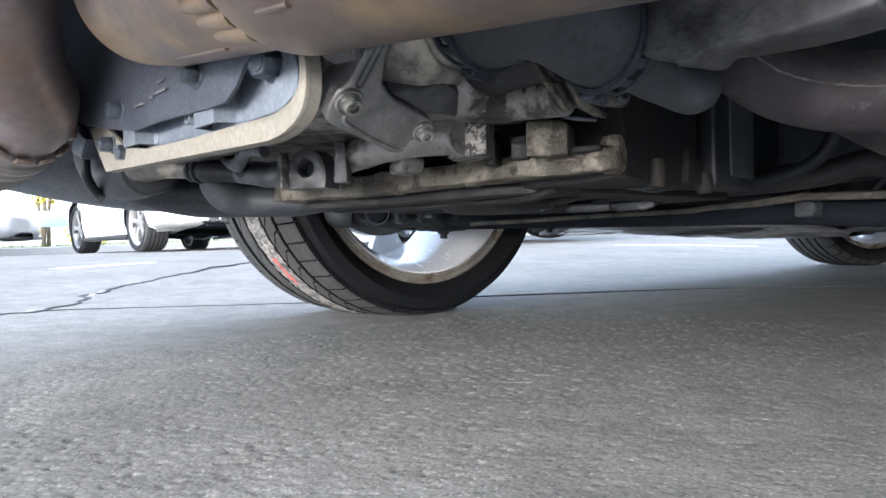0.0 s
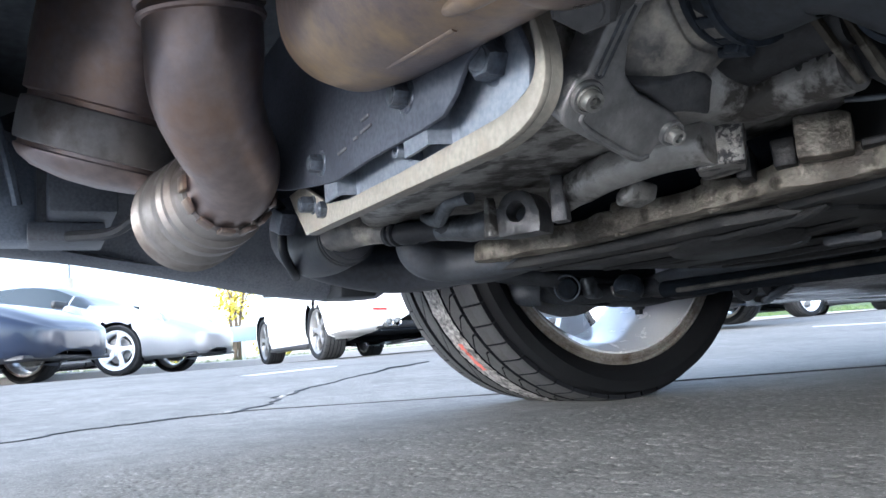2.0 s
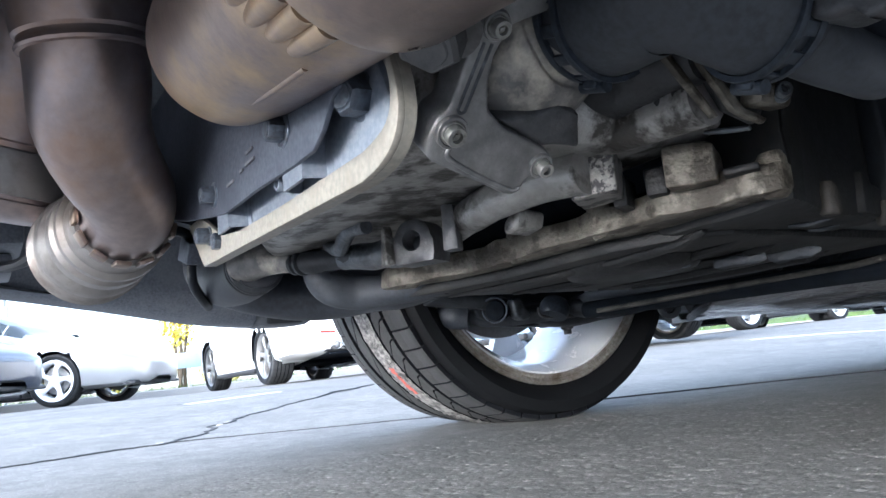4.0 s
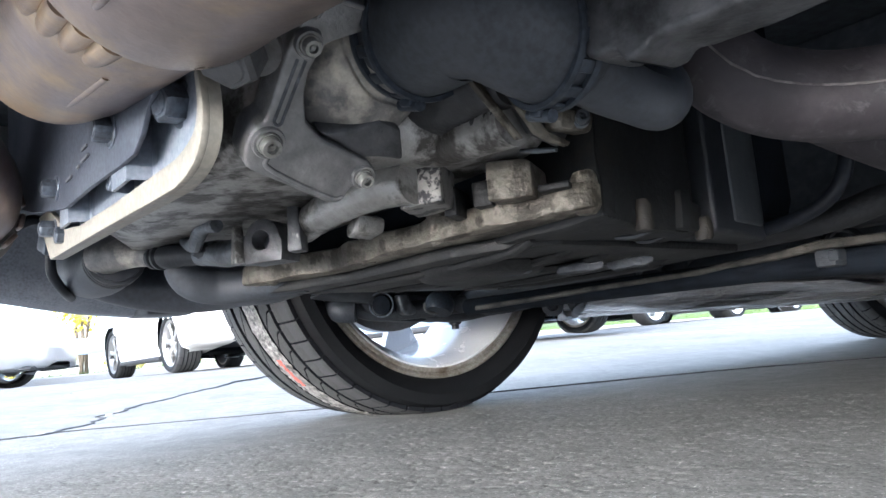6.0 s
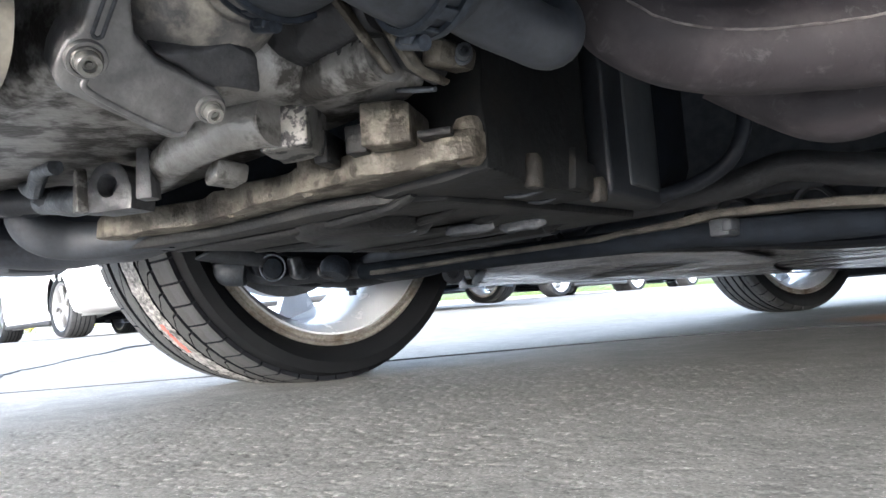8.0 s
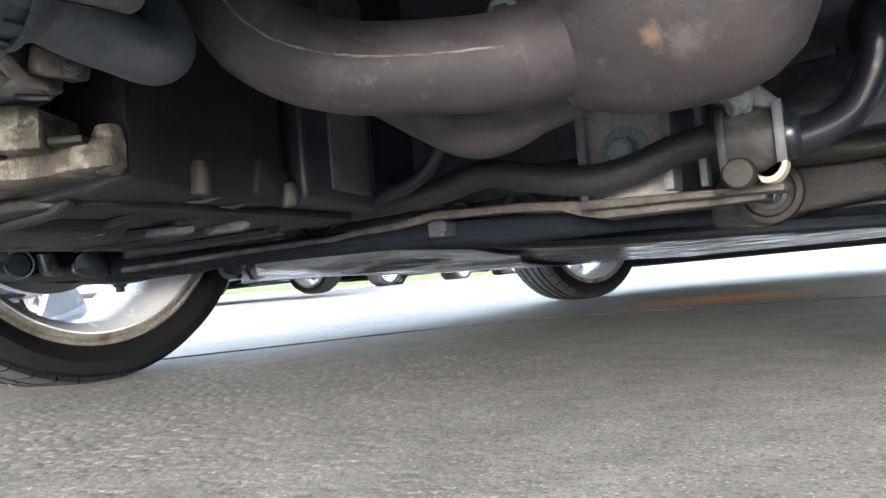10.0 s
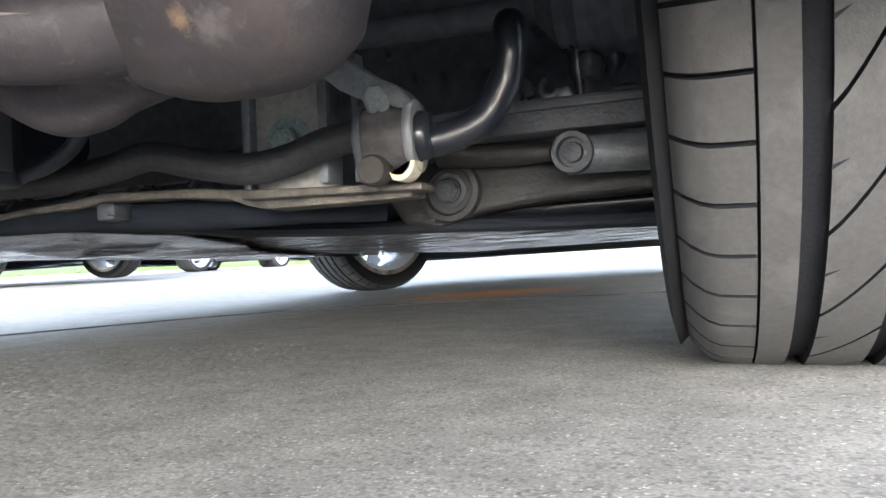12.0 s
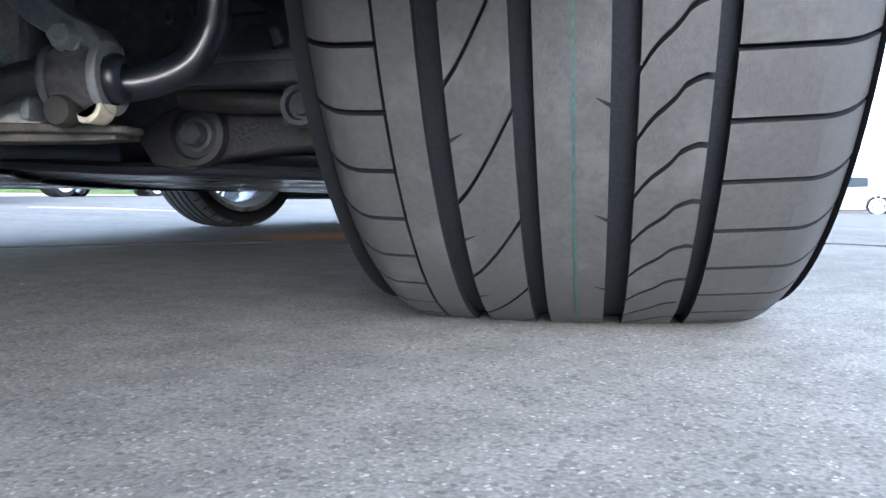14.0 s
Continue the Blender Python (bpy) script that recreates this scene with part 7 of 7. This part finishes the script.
for x, z, lean, long in ((0.395, 0.286, 0.006, 0.02), (0.373, 0.337, 0.012, 0.03), (0.366, 0.282, 0.003, 0.014), (0.34, 0.31, 0.004, 0.012)):
    bm = bmesh.new()
    add_tube(bm, [(x - lean, 0.06, z + long / 2, 0.0032), (x, 0.055, z, 0.004), (x + lean, 0.05, z - long / 2, 0.003)], sides=8, steps=3)
    part("wire_clip", bm, M["arm"], car, "small metal clip in the dark bay")
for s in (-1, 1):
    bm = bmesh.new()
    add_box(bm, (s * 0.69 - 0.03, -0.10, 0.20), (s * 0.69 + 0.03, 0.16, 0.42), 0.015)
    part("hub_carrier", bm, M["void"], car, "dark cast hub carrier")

# suspension by the far rear wheel
bm = bmesh.new()
add_prism(bm, [(-0.24, 0.210), (-0.12, 0.190), (-0.06, 0.168), (0.00, 0.157), (0.06, 0.158), (0.13, 0.166), (0.19, 0.171), (0.24, 0.175), (0.24, 0.20), (0.0, 0.20), (-0.10, 0.21), (-0.22, 0.225)], "x", -0.62, -0.57, 0.008, 3)
roughen(bm, bm.verts, 0.005, 0.04)
far_arm = part("lower_arm", bm, M["arm"], car, "dusty brown-grey lower suspension arm")
bm = bmesh.new()
add_tube(bm, [(-0.63, -0.16, 0.20, 0.016), (-0.60, -0.13, 0.185, 0.018), (-0.58, -0.08, 0.18, 0.016), (-0.5, -0.02, 0.18, 0.014), (-0.3, 0.0, 0.175, 0.014)], sides=16)
part("toe_link", bm, M["arm"], car, "dusty track link")
bm = bmesh.new()
add_lathe(bm, [(0, -0.016), (0.006, -0.016), (0.007, -0.015), (0.007, -0.008), (0.010, -0.007), (0.0115, -0.005), (0.0115, 0.004), (0.015, 0.006), (0.015, 0.012), (0, 0.012)], Matrix.Translation((-0.614, 0.056, 0.160)), 16)
part("arm_bolt", bm, M["plastic"], far_arm, "stepped dark bolt under the arm")
bm = bmesh.new()
add_prism(bm, [(-0.165, 0.205), (-0.150, 0.182), (-0.128, 0.170), (-0.090, 0.163), (-0.040, 0.160), (-0.02, 0.164), (-0.05, 0.195), (-0.10, 0.215)], "x", -0.600, -0.585, 0.003)
part("splash_shield", bm, M["plastic"], car, "dark curved brake splash shield")
bm = bmesh.new()
add_lathe(bm, [(0.020 + 0.0016 * math.cos(a), 0.0016 * math.sin(a)) for a in [k * math.pi / 4 for k in range(8)]], along((-0.562, -0.136, 0.190), (-0.36, -0.40, 0.153)), 36, closed=True)
part("spring_ring", bm, M["bolt"], car, "bright steel ring round a dark bush")
bm = bmesh.new()
add_lathe(bm, [(0, -0.012), (0.015, -0.010), (0.0175, 0.0), (0.0175, 0.03), (0, 0.03)], along((-0.565, -0.130, 0.190), (-0.76, 0.13, 0.227)), 28)
# shade on the bush end is put into its near-black colour
part("bush_end", bm, M["void"], car, "black rubber bush end")
bm = bmesh.new()
add_prism(bm, [(-0.118, 0.202), (-0.112, 0.176), (-0.100, 0.169), (-0.084, 0.172), (-0.086, 0.182), (-0.094, 0.188), (-0.097, 0.205)], "x", -0.556, -0.536, 0.004, 3)
roughen(bm, bm.verts, 0.002, 0.015, 3.0)
part("link_yoke", bm, M["alloy_dark"], car, "grimy cast yoke of the link")
bm = bmesh.new()
add_lathe(bm, [(0, -0.015), (0.010, -0.014), (0.018, -0.010), (0.023, -0.002), (0.024, 0.008), (0.020, 0.018), (0, 0.018)], along((-0.507, -0.058, 0.186), (-0.49, -0.12, 0.05)), 30)
part("ball_joint_cap", bm, M["clamp"], car, "smooth shiny ball joint cap")
bm = bmesh.new()
add_tube(bm, [(-0.520, -0.080, 0.186), (-0.516, -0.078, 0.172), (-0.506, -0.040, 0.169), (-0.500, -0.012, 0.170), (-0.498, -0.010, 0.184)], 0.0030, sides=8, steps=5)
part("joint_clip", bm, M["clamp_sleeve"], car, "bent metal clip under the joint")
bm = bmesh.new()
add_prism(bm, [(-0.02, 0.190), (0.00, 0.166), (0.05, 0.160), (0.10, 0.164), (0.15, 0.172), (0.15, 0.186), (0.06, 0.184), (0.02, 0.200)], "x", -0.520, -0.486, 0.006, 3)
bmesh.ops.subdivide_edges(bm, edges=bm.edges, cuts=2, use_grid_fill=True)
roughen(bm, bm.verts, 0.004, 0.022, 6.0)
part("track_arm", bm, M["arm"], car, "knobbly dusty cast track arm")
for at, to, r in (((-0.495, 0.030, 0.182), (-0.42, -0.05, 0.165), 0.011), ((-0.505, 0.20, 0.172), (-0.36, 0.05, 0.150), 0.020), ((-0.47, 0.24, 0.176), (-0.33, 0.09, 0.15), 0.026)):
    bm = bmesh.new()
    add_lathe(bm, [(r * 0.45, -0.004), (r * 0.85, -0.004), (r, 0.0), (r, 0.016), (r * 0.5, 0.018), (r * 0.45, 0.004), (0, 0.004), (0, 0.0035)], along(at, to), 26)
    part("rubber_bush", bm, M["hose"], car, "ringed rubber bush")
bm = bmesh.new()
add_tube(bm, [(-0.66, -0.17, 0.20, 0.02), (-0.62, -0.18, 0.19, 0.022), (-0.60, -0.16, 0.185, 0.02)], sides=16)
part("rubber_bush", bm, M["hose"], car, "black rubber bush by the wheel")
for rod in ([(-0.56, 0.12, 0.180, 0.009), (-0.42, 0.06, 0.174, 0.008), (-0.25, 0.0, 0.172, 0.009), (-0.05, -0.06, 0.173, 0.010), (0.1, -0.10, 0.171, 0.010)], [(-0.58, 0.05, 0.195, 0.011), (-0.40, -0.06, 0.190, 0.010), (-0.2, -0.14, 0.183, 0.011), (0.0, -0.18, 0.179, 0.011)]):
    bm = bmesh.new()
    add_tube(bm, rod, sides=14)
    part("cross_rod", bm, M["hose"], car, "dark cross rod of the suspension")
bm = bmesh.new()
slab(bm, (-0.590, 0.300, 0.146), (0.8, 0.6, 0), [(0, 0.0), (0.016, 0.0), (0.050, 0.003), (0.050, 0.007), (0.018, 0.006), (0.010, 0.028), (0.003, 0.028)], 0.03, 0.0012)
part("tray_bracket", bm, M["grey_steel"], car, "pale bent bracket at the tray corner")


# ---- the lot around ----
def ground_pose(x, y, turn):
    return pose(x, y, ground_z(x, y), 0, 0, turn)


build_coupe("white sports coupe parked with its tail towards the lane", M["white_paint"], ground_pose(-7.74, 2.8, 90), rim_mat="disc")
build_coupe("silver sports coupe with five-spoke wheels standing across the lane", M["silver_paint"], ground_pose(-11.96, -1.45, -35))
build_coupe("dark blue sports coupe parked nose out", M["blue_paint"], ground_pose(-9.52, -3.29, -35))
build_coupe("blue-grey coupe parked nose out beside the white one", M["bluegrey_paint"], ground_pose(-7.16, 4.42, -90))
build_coupe("silver coupe parked along the verge", M["silver_paint"], ground_pose(-7.37, 8.75, 0))
build_coupe("white coupe parked along the verge", M["white_paint"], ground_pose(-7.77, 13.9, 0))
build_coupe("beige coupe parked on the open side of the lot", M["beige_paint"], ground_pose(10.2, 26.5, 71))

# kerb, verge and planting behind the row
def verge_z(x, y):
    """The verge, rising to a low bank towards the far end of the lot."""
    return ground_z(-12.6, y) + 0.10 + 0.11 * min(1.0, max(0.0, (y - 11) / 5)) * max(0.0, -12.74 - x)


bm = bmesh.new()
ys = [-12 + 2 * i for i in range(26)]
prev = None
for y in ys:
    z = ground_z(-12.6, y)
    row = [bm.verts.new((-12.6 + dx, y, z + dz)) for dx, dz in ((0.0, -0.05), (0.0, 0.10), (-0.015, 0.115), (-0.14, 0.12), (-0.15, -0.05))]
    if prev:
        for k in range(5):
            bm.faces.new((prev[k], prev[(k + 1) % 5], row[(k + 1) % 5], row[k]))
    prev = row
bmesh.ops.recalc_face_normals(bm, faces=bm.faces)
tagged(mesh_object("kerb", bm, M["kerb"]), "pale concrete kerb along the verge", "kerb", kind="structure")
bm = bmesh.new()
prev = None
for y in ys:
    row = [bm.verts.new((x, y, verge_z(x, y) + 0.02 * noise.noise(Vector((x, y, 0))))) for x in (-12.74, -14.5, -17)]
    if prev:
        for k in range(2):
            bm.faces.new((prev[k], prev[k + 1], row[k + 1], row[k]))
    prev = row
tagged(mesh_object("verge", bm, M["soil"]), "green planted verge", "verge", kind="structure")
bm = bmesh.new()
rng = random.Random(5)
for i in range(11000):
    x, y = -12.8 - 1.6 * rng.random() ** 1.5, -6 + 38 * rng.random()
    z = verge_z(x, y) - 0.01
    h, a, w = 0.05 + 0.07 * rng.random(), rng.random() * 6.283, 0.006
    lean = Vector((math.cos(a), math.sin(a), 0)) * h * 0.5
    side = Vector((-math.sin(a), math.cos(a), 0)) * w
    p = Vector((x, y, z))
    bm.faces.new([bm.verts.new(q) for q in (p - side, p + side, p + lean + Vector((0, 0, h)))])
tagged(mesh_object("grass", bm, M["grass"]), "short green grass on the verge", "grass", kind="stuff")


def leaf_clump(bm, centre, size, count, seed, leaf=0.05):
    r = random.Random(seed)
    for _ in range(count):
        d = Vector((r.gauss(0, 1), r.gauss(0, 1), r.gauss(0, 1)))
        d = d.normalized() * (r.random() ** 0.5)
        p = Vector(centre) + Vector((d.x * size[0], d.y * size[1], d.z * size[2]))
        n = Vector((r.gauss(0, 1), r.gauss(0, 1), r.gauss(0, 1))).normalized()
        t = n.orthogonal().normalized() * leaf * (0.6 + 0.8 * r.random())
        b = n.cross(t).normalized() * leaf * 0.45
        bm.faces.new([bm.verts.new(p + q) for q in (-t, b, t, -b)])


def young_tree(x, y, height, seed):
    z = ground_z(x, y) + 0.09
    tree = thing("young_tree", (0, 0, 0), "young tree with sparse yellow-green leaves on the verge", "tree", "verge trees")
    bm = bmesh.new()
    r = random.Random(seed)
    tops = []
    for k in range(3):
        a = seed + 2.1 * k
        tip = (x + 0.35 * math.cos(a), y + 0.35 * math.sin(a), z + height * (0.8 + 0.1 * k))
        add_tube(bm, [(x + 0.05 * math.cos(a), y + 0.05 * math.sin(a), z - 0.05, 0.035), (x + 0.1 * math.cos(a + 1), y + 0.1 * math.sin(a + 1), z + height * 0.4, 0.024), (*tip, 0.008)], sides=8, steps=5)
        tops.append(tip)
        for j in range(4):
            f = 0.4 + 0.15 * j
            p = (x + (tip[0] - x) * f, y + (tip[1] - y) * f, z + (tip[2] - z) * f)
            q = (p[0] + r.uniform(-0.35, 0.35), p[1] + r.uniform(-0.35, 0.35), p[2] + r.uniform(0.1, 0.3))
            add_tube(bm, [(*p, 0.01), (*q, 0.004)], sides=6, steps=3)
            tops.append(q)
    part("trunk", bm, M["bark"], tree, "slim brown stems")
    bm = bmesh.new()
    for i, p in enumerate(tops):
        leaf_clump(bm, p, (0.2, 0.2, 0.22), 70, seed * 31 + i)
    part("crown", bm, M["leaf"], tree, "sparse yellow-green leaves", kind="stuff")
    return tree


young_tree(-13.3, 2.3, 2.0, 3)
young_tree(-13.6, 6.6, 2.2, 5)
for k, (x, y) in enumerate(((-13.2, 3.0), (-13.3, 4.0), (-13.2, 1.2))):
    bush = thing("low_shrub", (0, 0, 0), "low yellow-green shrub on the verge", "shrub", "verge shrubs")
    bm = bmesh.new()
    z = ground_z(x, y) + 0.08
    for j in range(5):
        a = 1.3 * j + k
        add_tube(bm, [(x, y, z, 0.01), (x + 0.15 * math.cos(a), y + 0.15 * math.sin(a), z + 0.22, 0.004)], sides=6, steps=3)
    part("stem", bm, M["bark"], bush)
    bm = bmesh.new()
    leaf_clump(bm, (x, y, z + 0.24), (0.4, 0.45, 0.2), 420, 40 + k, 0.04)
    part("foliage", bm, M["leaf"], bush, "dense yellow-green leaves", kind="stuff")

# a slim lamp post with a tan box, far behind the cars
post = thing("lamp_post", (-19.6, -0.17, ground_z(-19.6, 0)), "slim grey lamp post with a tan box", "lamp post")
bm = bmesh.new()
add_tube(bm, [(0, 0, 0, 0.06), (0, 0, 3.0, 0.05), (0, 0, 6.5, 0.04)], sides=14, steps=2)
part("pole", bm, M["pole"], post)
bm = bmesh.new()
add_box(bm, (-0.12, -0.28, 1.85), (0.12, 0.10, 2.45), 0.02)
part("control_box", bm, M["sign_back"], post, "tan metal box")
bm = bmesh.new()
add_box(bm, (-0.15, -0.1, 6.4), (0.7, 0.1, 6.52), 0.03)
part("lamp_head", bm, M["pole"], post)
board = thing("sign_board", (-12.95, 2.34, verge_z(-12.95, 2.34)), "pale blue board on a white post on the verge", "sign")
bm = bmesh.new()
add_box(bm, (-0.03, -0.03, -0.05), (0.03, 0.03, 0.62), 0.006)
part("post", bm, M["white_paint"], board, "white square post")
bm = bmesh.new()
add_box(bm, (0.03, -0.25, 0.34), (0.05, 0.25, 0.60), 0.006)
part("board", bm, M["board"], board, "pale blue panel")
for line in (((-3.18, -0.02), (-3.52, 0.54)), ((-3.1, 4.0), (-2.3, 4.7))):
    ground_strip("parking_line", [line[0], ((line[0][0] + line[1][0]) / 2, (line[0][1] + line[1][1]) / 2), line[1]], 0.1, M["line_paint"], "worn white parking line", wobble=0.0, step=0.2, category="parking line")
